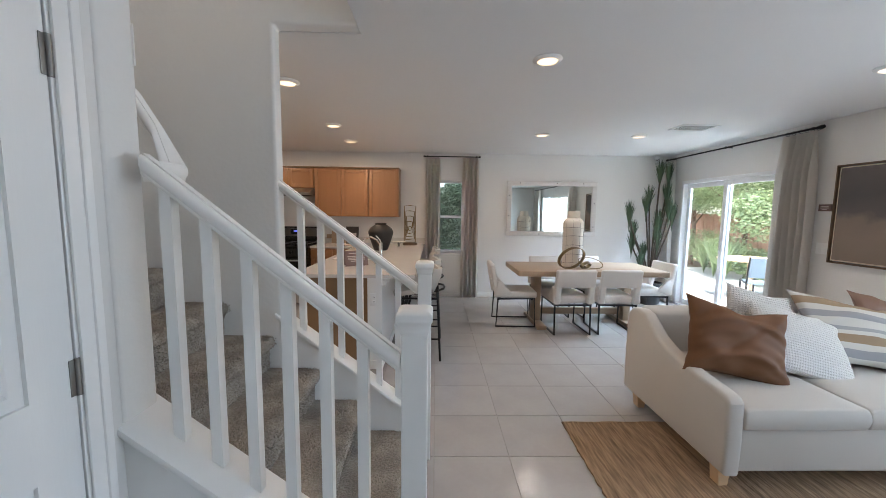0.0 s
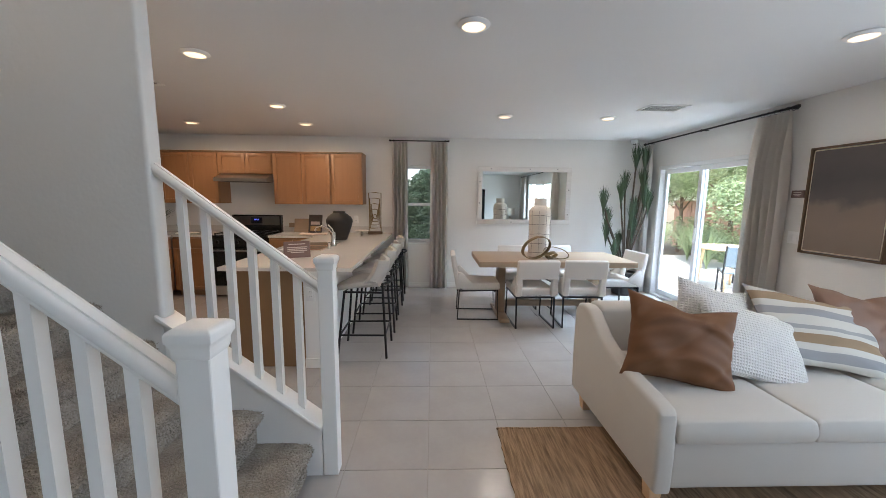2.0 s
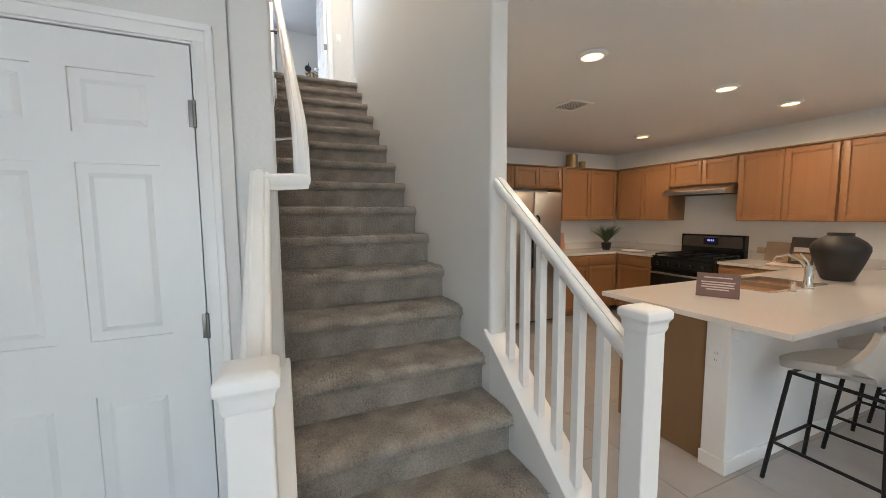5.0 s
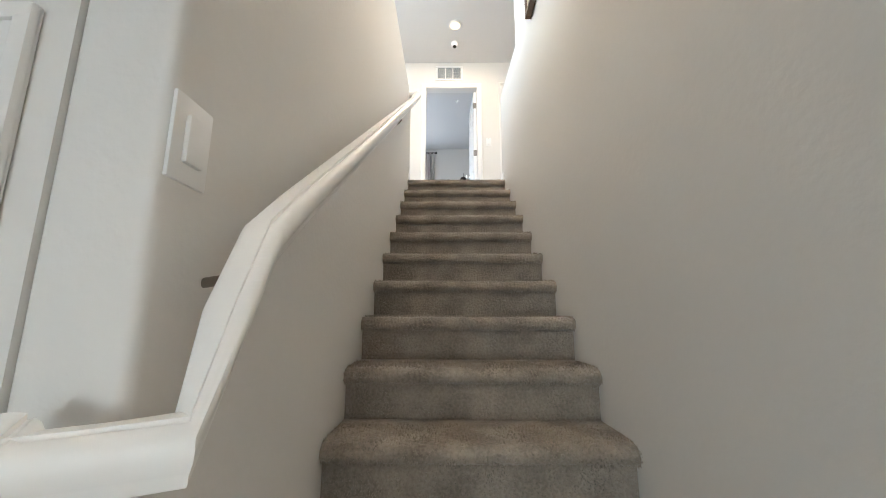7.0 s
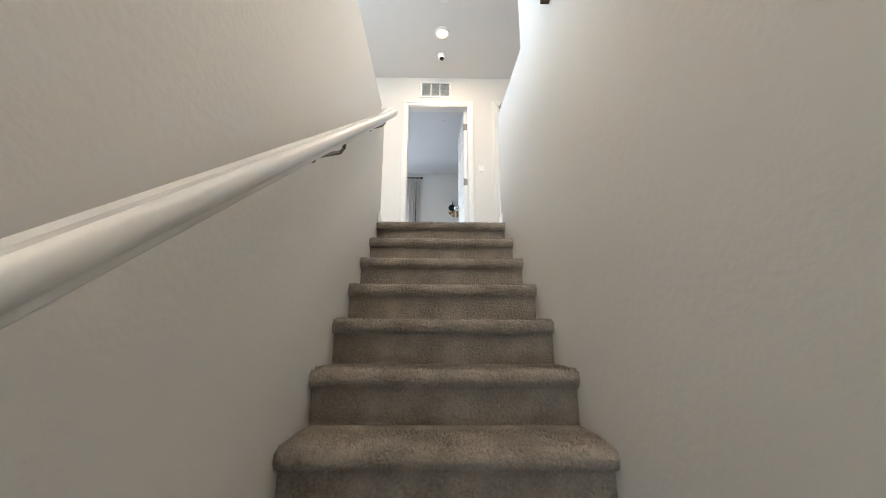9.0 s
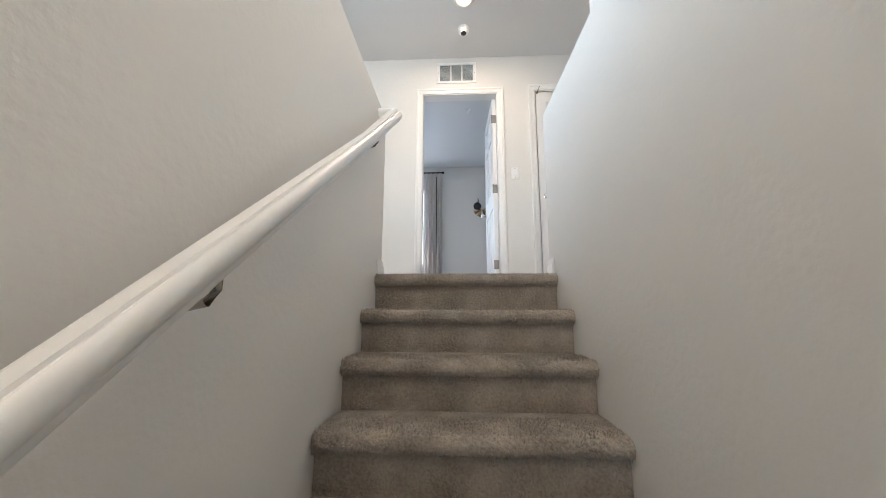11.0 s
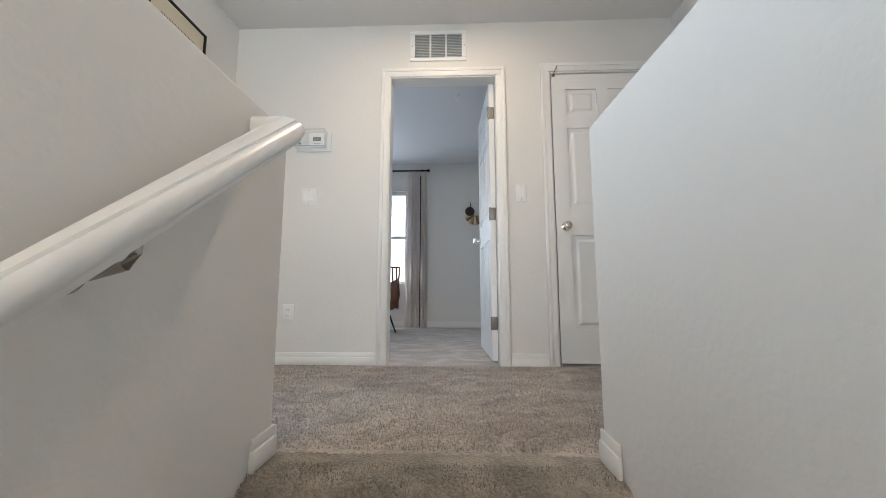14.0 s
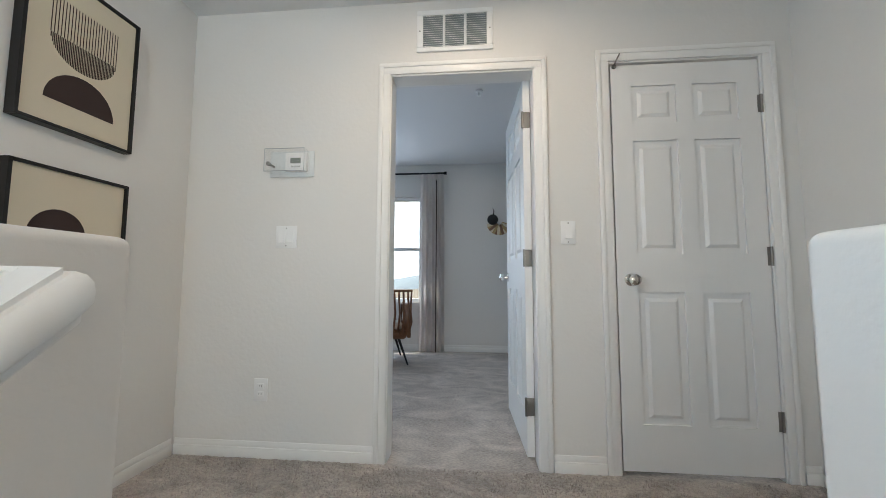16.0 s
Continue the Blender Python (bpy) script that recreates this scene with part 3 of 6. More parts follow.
zz = line_z(-0.655) + RAILH + 0.018
hand_prof = [(u * 0.88, v) for u, v in rail_prof]


def hand_z(x):
    return 2.040 + 0.716 * (-1.066 - x) + 0.040 * max(0.0, -3.0 - x)


foot = [(-0.655, 1.742, zz), (-0.670, 1.82, zz + 0.006), (-0.688, 1.886, zz + 0.012), (-0.735, hand_y(-0.735), 1.735), (-0.800, hand_y(-0.800), hand_z(-0.800) - 0.006)]
part("rail", rail_bm(foot + [(x, hand_y(x), hand_z(x)) for x in (-0.90, -3.15, -3.733)] + [(-3.735, 1.74, hand_z(-3.733) + 0.002)], hand_prof), TRIM, hand, smooth=True)
BRACKET = mat("bracket_nickel", (0.34, 0.32, 0.30), 0.22, metal=1.0)
for x in (-0.83, -2.33, -3.29):
    z, y = hand_z(x), hand_y(x)
    arm = tube([(x, 1.75, z - 0.114), (x, 1.785, z - 0.114), (x, y - 0.012, z - 0.100), (x, y, z - 0.082), (x, y, z - 0.062)], 0.0075, 10)
    saddle = moved(rbox(-0.040, 0.040, -0.011, 0.011, -0.002, 0.002, 0.001), pose(x, y, z - 0.061, 0, 35.7))
    rose = moved(lathe([(0.025, 0), (0.026, 0.005), (0.022, 0.011), (0.018, 0.014), (0.010, 0.016)], 24), pose(x, 1.749, z - 0.114, -90))
    part("bracket", join(arm, saddle, rose), BRACKET, hand, "satin nickel bracket with a round rosette", smooth=True)

# ---- doors, casings, windows, skirting ----


def door_thing(name, hinge, turn, w, h, label, flip=False, knob_z=0.93, hinges=(0.25, 1.02, 1.78)):
    """A six-panel door, its hinge edge on the z axis, running along +y (or -y) from it; face towards +x."""
    t = thing(name, pose(*hinge, 0, 0, turn), label, "door")
    s = -1 if flip else 1
    th = 0.038

    def yy(a, b):
        return (min(s * a, s * b), max(s * a, s * b))
    fy = [0.0, 0.14 * w, 0.445 * w, 0.555 * w, 0.86 * w, w]
    fz = [0.0, 0.107 * h, 0.42 * h, 0.513 * h, 0.80 * h, 0.847 * h, 0.944 * h, h]
    bm = boxes((-th / 2 + 0.010, th / 2 - 0.010, *yy(0, w), 0.0, h))
    for x0, x1 in ((th / 2 - 0.010, th / 2), (-th / 2, -th / 2 + 0.010)):
        for a, b in ((0, 1), (4, 5)):
            box(bm, x0, x1, *yy(fy[a], fy[b]), 0, h)
        for a, b in ((0, 1), (2, 3), (4, 5), (6, 7)):
            box(bm, x0, x1, *yy(fy[1], fy[4]), fz[a], fz[b])
        for a, b in ((1, 2), (3, 4), (5, 6)):
            box(bm, x0, x1, *yy(fy[2], fy[3]), fz[a], fz[b])
    part("leaf", bm, DOORW, t)
    for za, zb in ((1, 2), (3, 4), (5, 6)):
        for ya, yb in ((1, 2), (3, 4)):
            y0, y1 = yy(fy[ya], fy[yb])
            z0, z1 = fz[za], fz[zb]
            d, e, g = 0.004, 0.030, 0.046
            bm = bmesh.new()
            for sx in (1, -1):
                lo = [bm.verts.new((sx * (th / 2 - 0.0098), y, z)) for y, z in ((y0 + d, z0 + d), (y1 - d, z0 + d), (y1 - d, z1 - d), (y0 + d, z1 - d))]
                mid = [bm.verts.new((sx * (th / 2 - 0.0086), y, z)) for y, z in ((y0 + e, z0 + e), (y1 - e, z0 + e), (y1 - e, z1 - e), (y0 + e, z1 - e))]
                hi = [bm.verts.new((sx * (th / 2 + 0.0005), y, z)) for y, z in ((y0 + g, z0 + g), (y1 - g, z0 + g), (y1 - g, z1 - g), (y0 + g, z1 - g))]
                bm.faces.new(hi)
                for r0, r1 in ((lo, mid), (mid, hi)):
                    for i in range(4):
                        bm.faces.new((r0[i], r0[(i + 1) % 4], r1[(i + 1) % 4], r1[i]))
            part("panel", bm, DOORW, t)
    ky = s * (w - 0.065)
    prof = [(0.031, 0.0), (0.031, 0.006), (0.014, 0.010), (0.012, 0.030), (0.022, 0.036), (0.028, 0.048), (0.026, 0.058), (0.014, 0.064)]
    for sx in (1, -1):
        kb = moved(lathe(prof, 24), Matrix.Translation((sx * th / 2, ky, knob_z)) @ Matrix.Rotation(sx * math.pi / 2, 4, 'Y'))
        part("door_knob", kb, CHROME, t, "polished chrome knob", smooth=True)
    for z in hinges:
        hb = join(rbox(-th / 2 - 0.001, th / 2 + 0.001, *yy(-0.0035, -0.001), z - 0.045, z + 0.045, 0.001),
                  moved(lathe([(0.0065, -0.046), (0.0065, 0.046)], 12), Matrix.Translation((th / 2 + 0.004, -s * 0.004, z))),
                  rbox(th / 2 + 0.0005, th / 2 + 0.003, *yy(-0.016, 0.014), z - 0.045, z + 0.045, 0.001))
        part("hinge", hb, NICKEL, t, "satin nickel butt hinge", smooth=True)
    return t


def casing(name, axis, face, side, s0, s1, z0, z1, label):
    """Door casing on a wall face: two legs and a head with a stepped moulding; side is the way it stands out."""
    t = thing(name, (0, 0, 0), label, "door casing", kind="structure")
    wd, th = 0.062, 0.017

    def slab(a, b, c, d, out, inset=0.0):
        f0, f1 = sorted((face + side * 0.0005, face + side * out))
        return (f0, f1, a, b, c, d) if axis == 'x' else (a, b, f0, f1, c, d)
    for a, b in ((s0 - wd, s0), (s1, s1 + wd)):
        outer = a if b == s0 else b
        inner = b if b == s0 else a
        o0, o1 = sorted((outer, outer + (inner - outer) * 0.40))
        bm = join(soften(boxes(slab(a, b, z0, z1 + wd, th * 0.62)), 0.004), soften(boxes(slab(o0, o1, z0, z1 + wd, th)), 0.005))
        part("casing_leg", bm, TRIM, t, smooth=True)
    bm = join(soften(boxes(slab(s0 - wd + 0.001, s1 + wd - 0.001, z1, z1 + wd - 0.001, th * 0.66)), 0.004), soften(boxes(slab(s0 - wd + 0.001, s1 + wd - 0.001, z1 + wd * 0.6, z1 + wd - 0.0005, th * 1.04)), 0.005))
    part("casing_head", bm, TRIM, t, smooth=True)
    return t


def jamb(axis, a0, a1, s0, s1, z0, z1, th=0.018):
    t = thing("door_jamb", (0, 0, 0), "white painted door jamb lining the opening", "door jamb", kind="structure")
    for s, e, lo, hi in ((s0, s0 + th, z0, z1), (s1 - th, s1, z0, z1), (s0 + th, s1 - th, z1 - th, z1)):
        b = (a0, a1, s, e, lo, hi) if axis == 'x' else (s, e, a0, a1, lo, hi)
        part("jamb_board", rbox(*b, 0.002), TRIM, t)
    return t


# closet under the stairs
jamb('x', -0.829, -0.7195, 0.79, 1.565, 0, 2.055, 0.016)
casing("closet_casing", 'x', -0.72, 1, 0.80, 1.555, 0, 2.045, "white moulded casing round the closet door")
door_thing("closet_door", (-0.742, 1.5445, 0.008), 0, 0.735, 2.026, "closed white six-panel closet door with nickel hinges", flip=True, hinges=(0.25, 1.055, 1.80))

# landing: bedroom door standing open, closet door shut
jamb('x', -5.421, -5.3045, 1.80, 2.59, FLOOR2, 5.085)
casing("bedroom_casing", 'x', -5.305, 1, 1.812, 2.578, FLOOR2, 5.075, "white moulded casing round the bedroom doorway")
door_thing("bedroom_door", (-5.405, 2.549, FLOOR2 + 0.020), -87.5, 0.742, 2.015, "white six-panel bedroom door standing wide open", flip=True, knob_z=0.92)
jamb('x', -5.421, -5.3045, 2.945, 3.70, FLOOR2, 5.10, 0.016)
casing("linen_casing", 'x', -5.305, 1, 2.953, 3.692, FLOOR2, 5.092, "white moulded casing round the linen closet door")
door_thing("linen_closet_door", (-5.327, 3.6795, FLOOR2 + 0.022), 0, 0.712, 2.010, "closed white six-panel closet door with chrome knob", flip=True, knob_z=0.905)
hook = thing("door_catch", (-5.300, 2.985, 5.065), "small nickel catch at the top of the closet door", "latch")
part("catch", join(tube([(0, 0, 0), (0.012, 0, 0.01), (0.022, 0.02, 0.055)], 0.004), moved(lathe([(0.012, 0), (0.012, 0.005)], 12), pose(-0.006, 0, 0, 0, 90))), NICKEL, hook, smooth=True)

# dark doorway off the hall
jamb('y', 3.839, 3.951, -4.72, -3.95, FLOOR2, 5.06)
casing("hall_casing", 'y', 3.84, -1, -4.71, -3.96, FLOOR2, 5.05, "white moulded casing round a dark doorway")


def skirting(axis, face, side, s0, s1, z0):
    th = 0.014
    f0, f1 = sorted((face + side * 0.0005, face + side * th))
    g0, g1 = sorted((face + side * 0.0006, face + side * th * 0.6))

    def b(f, g, lo, hi):
        return (f, g, s0, s1, lo, hi) if axis == 'x' else (s0, s1, f, g, lo, hi)
    bm = join(soften(boxes(b(f0, f1, z0, z0 + 0.055)), 0.003), soften(boxes(b(g0, g1, z0 + 0.053, z0 + 0.085)), 0.004))
    return structure("baseboard", bm, TRIM, "white moulded baseboard", "baseboard", smooth=True)


for a in (('x', -5.305, 1, 0.675, 1.748, FLOOR2), ('x', -5.305, 1, 2.642, 2.888, FLOOR2), ('x', -5.305, 1, 3.757, 3.83, FLOOR2),
          ('y', 0.66, 1, -5.29, 1.49, FLOOR2), ('y', 3.84, -1, -5.29, -4.775, FLOOR2), ('y', 3.84, -1, -3.89, 1.49, FLOOR2),
          ('x', -8.22, 1, -1.98, 3.19, FLOOR2), ('x', -3.93, -1, 1.67, 1.752, FLOOR2), ('x', -3.93, -1, 2.712, 2.81, FLOOR2), ('y', 1.745, 1, -3.925, -3.80, FLOOR2 + 0.004), ('y', 2.7005, -1, -3.925, -3.80, FLOOR2 + 0.004),
          ('y', BACK, -1, 0.01, 4.10, 0), ('x', RIGHT, -1, -1.7, 4.84, 0), ('x', RIGHT, -1, 6.64, 6.97, 0), ('x', -0.72, 1, -1.78, 0.735, 0)):
    skirting(*a)


def window(name, axis, face0, face1, s0, s1, z0, z1, label, bars=(), mid=True):
    """A vinyl window in its opening: frame, meeting rail, panes, sill."""
    t = thing(name, (0, 0, 0), label, "window", kind="structure")
    m = (face0 + face1) / 2

    def b(f, g, a, c, lo, hi):
        return (f, g, a, c, lo, hi) if axis == 'x' else (a, c, f, g, lo, hi)
    fw = 0.045
    fr = part("window_frame", join(*[rbox(*b(m - 0.03, m + 0.03, *q), 0.004) for q in
              ((s0, s0 + fw, z0, z1), (s1 - fw, s1, z0, z1), (s0 + fw, s1 - fw, z0, z0 + fw), (s0 + fw, s1 - fw, z1 - fw, z1))]), VINYL, t, smooth=True)
    zm = (z0 + z1) / 2
    if mid:
        part("meeting_rail", rbox(*b(m - 0.024, m + 0.024, s0 + fw, s1 - fw, zm - 0.022, zm + 0.022), 0.004), VINYL, t)
    for s in bars:
        part("mullion", rbox(*b(m - 0.028, m + 0.028, s - 0.03, s + 0.03, z0 + fw, z1 - fw), 0.004), VINYL, t)
    for lo, hi in (((z0 + fw, zm - 0.022), (zm + 0.022, z1 - fw)) if mid else ((z0 + fw, z1 - fw),)):
        p = part("pane", boxes(b(m - 0.003, m + 0.003, s0 + fw, s1 - fw, lo, hi)), GLASS, t)
        p.visible_shadow = False
    return t


window("window_1", 'y', BACK + 0.02, BACK + 0.14, 0.162, 0.638, 0.762, 1.998, "narrow white vinyl single-hung window behind curtains")
window("window_2", 'x', RIGHT + 0.02, RIGHT + 0.14, -0.448, 2.748, 0.622, 1.998, "wide white vinyl triple window in the living area", bars=(0.35, 1.15, 1.95), mid=False)
window("window_3", 'y', 0.55, 0.64, -3.648, -2.352, 3.952, 5.198, "white vinyl window in the hall wall", bars=(-3.0,), mid=False)
window("window_4", 'x', -8.34, -8.24, -0.098, 1.558, 3.662, 5.058, "white vinyl bedroom window with a bright outlook", bars=(0.73,))
# added window with no known counterpart; opening for the stairwell fill lamp
window("window_5", 'x', UX1, UX1 + 0.1, 1.002, 3.198, 3.902, 5.298, "unseen wide window added at the loft end to light the stairs", bars=(2.1,))
structure("window_sill", rbox(0.14, 0.66, BACK - 0.02, BACK + 0.13, 0.735, 0.760, 0.005), TRIM, "white painted window sill", "window sill")

# patio door
sd = thing("door_patio", (0, 0, 0), "white vinyl sliding patio door with clear panes", "sliding door", kind="structure")
D0, D1, DT = 4.862, 6.618, 1.998
part("outer_frame", join(*[rbox(RIGHT - 0.012, RIGHT + 0.12, *q, 0.004) for q in ((D0, D0 + 0.05, 0.0, DT), (D1 - 0.05, D1, 0.0, DT), (D0 + 0.05, D1 - 0.05, DT - 0.05, DT))]), VINYL, sd, smooth=True)
part("track", rbox(RIGHT - 0.01, RIGHT + 0.14, D0 + 0.05, D1 - 0.05, 0.0, 0.028, 0.004), VINYL, sd)
DM = (D0 + D1) / 2
for x, a, b in ((RIGHT + 0.035, D0 + 0.05, DM + 0.035), (RIGHT + 0.080, DM - 0.035, D1 - 0.05)):
    sash = part("sash", join(*[rbox(x - 0.018, x + 0.018, *q, 0.004) for q in ((a, a + 0.065, 0.03, DT - 0.05), (b - 0.065, b, 0.03, DT - 0.05), (a + 0.065, b - 0.065, 0.03, 0.11), (a + 0.065, b - 0.065, DT - 0.115, DT - 0.05))]), VINYL, sd, smooth=True)
    p = part("pane", boxes((x - 0.003, x + 0.003, a + 0.065, b - 0.065, 0.11, DT - 0.115)), GLASS, sash)
    p.visible_shadow = False
part("pull_handle", join(rbox(RIGHT + 0.000, RIGHT + 0.018, DM - 0.01, DM + 0.02, 0.92, 1.12, 0.006)), VINYL, sd, smooth=True)

# ---- lamps and ceiling fixtures ----


def downlight(x, y, z, power=3.3, tint=WARM):
    t = thing("recessed_light", (x, y, z), "lit round recessed ceiling light with white trim", "ceiling light", group="recessed ceiling lights")
    part("trim_ring", lathe([(0.088, -0.001), (0.092, -0.006), (0.080, -0.016), (0.066, -0.020), (0.062, -0.012)], 32), WHITEP, t, smooth=True)
    part("lens", lathe([(0.061, -0.010), (0.061, -0.017), (0.045, -0.019)], 32), LAMPG, t, "glowing warm white lens", smooth=True)
    lp = area_lamp("downlight_lamp", (x, y, z - 0.025), (x, y, 0), 0.07, 0.07, power, tint, 'DISK')
    return t


for x, y in ((0.845, 3.10), (1.46, 5.36), (2.68, 5.36), (-1.05, 6.0), (-1.03, 5.03), (-0.99, 3.61), (-2.54, 6.02), (3.10, 3.11)):
    downlight(x, y, CEIL1, *((3.7, WARM) if x < 0 else (2.6, (1.0, 0.86, 0.70))))
downlight(-4.56, 2.236, CEIL2, 6.0, (1.0, 0.80, 0.60))
# unseen recessed light, added to brighten the lower stairs
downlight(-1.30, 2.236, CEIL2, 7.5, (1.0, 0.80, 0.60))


VENTSHADE = mat("vent_shade", (0.035, 0.035, 0.035), 0.8)


def grille(name, at, turn, w, h, cols, rows, label, tilt=58):
    """A louvred vent in the plane z = 0, facing -z, its long side along x."""
    t = thing(name, Matrix(pose(*at, *turn)), label, "air vent")
    f = 0.026
    part("frame", join(*[rbox(*q, -0.010, -0.0005, 0.003) for q in ((-w / 2, w / 2, -h / 2, -h / 2 + f), (-w / 2, w / 2, h / 2 - f, h / 2), (-w / 2, -w / 2 + f, -h / 2 + f, h / 2 - f), (w / 2 - f, w / 2, -h / 2 + f, h / 2 - f))]), WHITEP, t, smooth=True)
    # flat dark sheet behind the slats; the duct's shade is its colour
    part("backing", boxes((-w / 2 + f * 0.6, w / 2 - f * 0.6, -h / 2 + f * 0.6, h / 2 - f * 0.6, -0.0025, -0.0008)), VENTSHADE, t)
    cw = (w - 2 * f) / cols
    for c in range(1, cols):
        x = -w / 2 + f + cw * c
        part("bar", boxes((x - 0.006, x + 0.006, -h / 2 + f, h / 2 - f, -0.009, -0.003)), WHITEP, t)
    me = None
    for r in range(rows):
        y = -h / 2 + f + (h - 2 * f) * (r + 0.5) / rows
        bm = boxes((-w / 2 + f, w / 2 - f, -0.0052, 0.0052, -0.0007, 0.0007))
        sl = part("slat", bm, WHITEP, t) if me is None else new("slat", me)
        me = sl.data
        sl.parent = t
        sl.matrix_basis = pose(0, y, -0.0055, tilt)
    return t


grille("ceiling_vent", (3.02, 4.86, CEIL1), (0, 0, 0), 0.42, 0.27, 1, 9, "white louvred air vent in the ceiling", 4)
grille("ceiling_vent", (-1.86, 4.245, CEIL1), (0, 0, 0), 0.28, 0.26, 1, 9, "white louvred air vent in the kitchen ceiling", 4)
# return air grille over the bedroom door, long side across
t = thing("wall_vent", (-5.305, 2.160, 5.312), "white three-bay return air grille over the doorway", "air vent")
part("frame", join(*[rbox(0.0005, 0.011, *q, 0.003) for q in ((-0.205, 0.205, -0.118, -0.092), (-0.205, 0.205, 0.092, 0.118), (-0.205, -0.172, -0.092, 0.092), (0.172, 0.205, -0.092, 0.092))]), WHITEP, t, smooth=True)
part("backing", boxes((0.0008, 0.002, -0.18, 0.18, -0.1, 0.1)), mat("filter_grey", (0.30, 0.34, 0.35), 0.8), t)
for y in (-0.0575, 0.0575):
    part("bar", boxes((0.003, 0.0098, y - 0.007, y + 0.007, -0.092, 0.092)), WHITEP, t)
slat_mesh = mesh_of("slat", boxes((-0.0065, 0.0065, -0.172, 0.172, -0.0006, 0.0006)), WHITEP)
for i in range(15):
    sl = new("slat", slat_mesh)
    sl.parent = t
    sl.matrix_basis = pose(0.006, 0, -0.086 + 0.172 * i / 14, 0, 38)
for y in (-0.189, 0.189):
    part("screw", moved(lathe([(0.004, 0), (0.003, 0.002)], 8), pose(0.011, y, 0, 0, 90)), NICKEL, t)

# smoke alarm, dome cameras
t = thing("smoke_detector", (-4.10, 2.245, CEIL2), "round white smoke alarm on the ceiling", "smoke detector")
part("body", lathe([(0.062, -0.001), (0.064, -0.020), (0.056, -0.032), (0.030, -0.038)], 28), WHITEP, t, smooth=True)
part("test_button", lathe([(0.018, -0.036), (0.016, -0.044)], 16), WHITEP, t, smooth=True)


def dome_camera(at):
    t = thing("security_camera", at, "small white dome security camera with dark lens", "security camera", group="dome cameras")
    part("housing", lathe([(0.048, -0.001), (0.050, -0.014), (0.046, -0.045), (0.040, -0.060), (0.028, -0.070)], 28), WHITEP, t, smooth=True)
    part("dome", moved(lathe([(0.033, -0.03), (0.032, 0.0), (0.026, 0.014), (0.014, 0.022), (0.003, 0.024)], 24), pose(0.012, 0, -0.055, 0, 140)), BLACKG, t, "glossy black dome", smooth=True)
    return t


dome_camera((-4.89, 2.235, CEIL2))
dome_camera((3.83, 6.88, CEIL1))
t = thing("ceiling_sprinkler", (-6.3, 2.30, CEIL2), "small white sprinkler on the bedroom ceiling", "sprinkler")
part("escutcheon", lathe([(0.03, -0.001), (0.026, -0.012), (0.008, -0.02), (0.008, -0.04), (0.016, -0.044)], 16), WHITEP, t, smooth=True)

# ---- landing wall ----


def plate(name, y, z, w, h, rockers, label, x=-5.305, axis='x', category="light switch"):
    t = thing(name, (x, y, z), label, category)
    part("plate", soften(boxes((0.0005, 0.0065, -w / 2, w / 2, -h / 2, h / 2)), 0.002), WHITEP, t, smooth=True)
    for i in range(rockers):
        yy = (i - (rockers - 1) / 2) * 0.046
        bm = prism([(0.006, -0.033), (0.0125, -0.031), (0.0075, 0.033), (0.006, 0.033)], 'y', yy - 0.0165, yy + 0.0165)
        part("rocker", bm, WHITEP, t)
    for dz in (-0.048, 0.048):
        part("screw", moved(lathe([(0.0035, 0), (0.003, 0.001)], 8), pose(0.0064, 0, dz, 0, 90)), NICKEL, t)
    return t


plate("double_light_switch", 1.252, 4.190, 0.117, 0.120, 2, "white double rocker light switch on the landing wall")
plate("light_switch", 2.734, 4.203, 0.072, 0.118, 1, "white single rocker light switch beside the doorway")


def outlet(at, turn, label):
    t = thing("power_outlet", Matrix(pose(*at, 0, 0, turn)), label, "power outlet")
    part("plate", soften(boxes((0.0005, 0.0065, -0.037, 0.037, -0.058, 0.058)), 0.002), WHITEP, t, smooth=True)
    for dz in (-0.020, 0.020):
        s = part("socket", moved(soften(boxes((0, 0.003, -0.017, 0.017, -0.014, 0.014)), 0.0014), pose(0.006, 0, dz)), WHITEP, t)
        # slots are raised dark bars; the holes' shade is put into their colour
        for dy in (-0.006, 0.006):
            part("slot", boxes((0.0032, 0.0037, dy - 0.0012, dy + 0.0012, -0.004, 0.006)), DARKIN, s).location = (0.006, 0, dz)
    return t


outlet((-5.305, 1.143, 3.384), 0, "white double power outlet low on the landing wall")

t = thing("thermostat", (-5.305, 1.262, 4.592), "white digital thermostat under a clear locking cover", "thermostat")
part("backplate", rbox(0.0005, 0.012, -0.115, 0.135, -0.075, 0.070, 0.006), mat("frosted_plastic", (0.74, 0.77, 0.77), 0.15), t, smooth=True)
body = part("body", rbox(0.012, 0.034, -0.018, 0.102, -0.048, 0.055, 0.005), WHITEP, t, smooth=True)
part("display", boxes((0.034, 0.0352, 0.012, 0.070, -0.006, 0.024)), mat("lcd_grey", (0.20, 0.23, 0.20), 0.3), body, "grey liquid crystal display")
for i in range(3):
    part("button", rbox(0.034, 0.037, 0.018 + i * 0.018, 0.030 + i * 0.018, -0.028, -0.020, 0.001), STEEL, body)
cov = part("cover", soften(join(*[boxes(q) for q in ((0.085, 0.088, -0.105, 0.115, -0.062, 0.060), (0.012, 0.085, -0.105, -0.102, -0.062, 0.060), (0.012, 0.085, 0.112, 0.115, -0.062, 0.060), (0.012, 0.085, -0.102, 0.112, 0.057, 0.060), (0.012, 0.085, -0.102, 0.112, -0.062, -0.059))]), 0.0008, 1), CLEARP, t, "clear plastic locking cover")
cov.visible_shadow = False
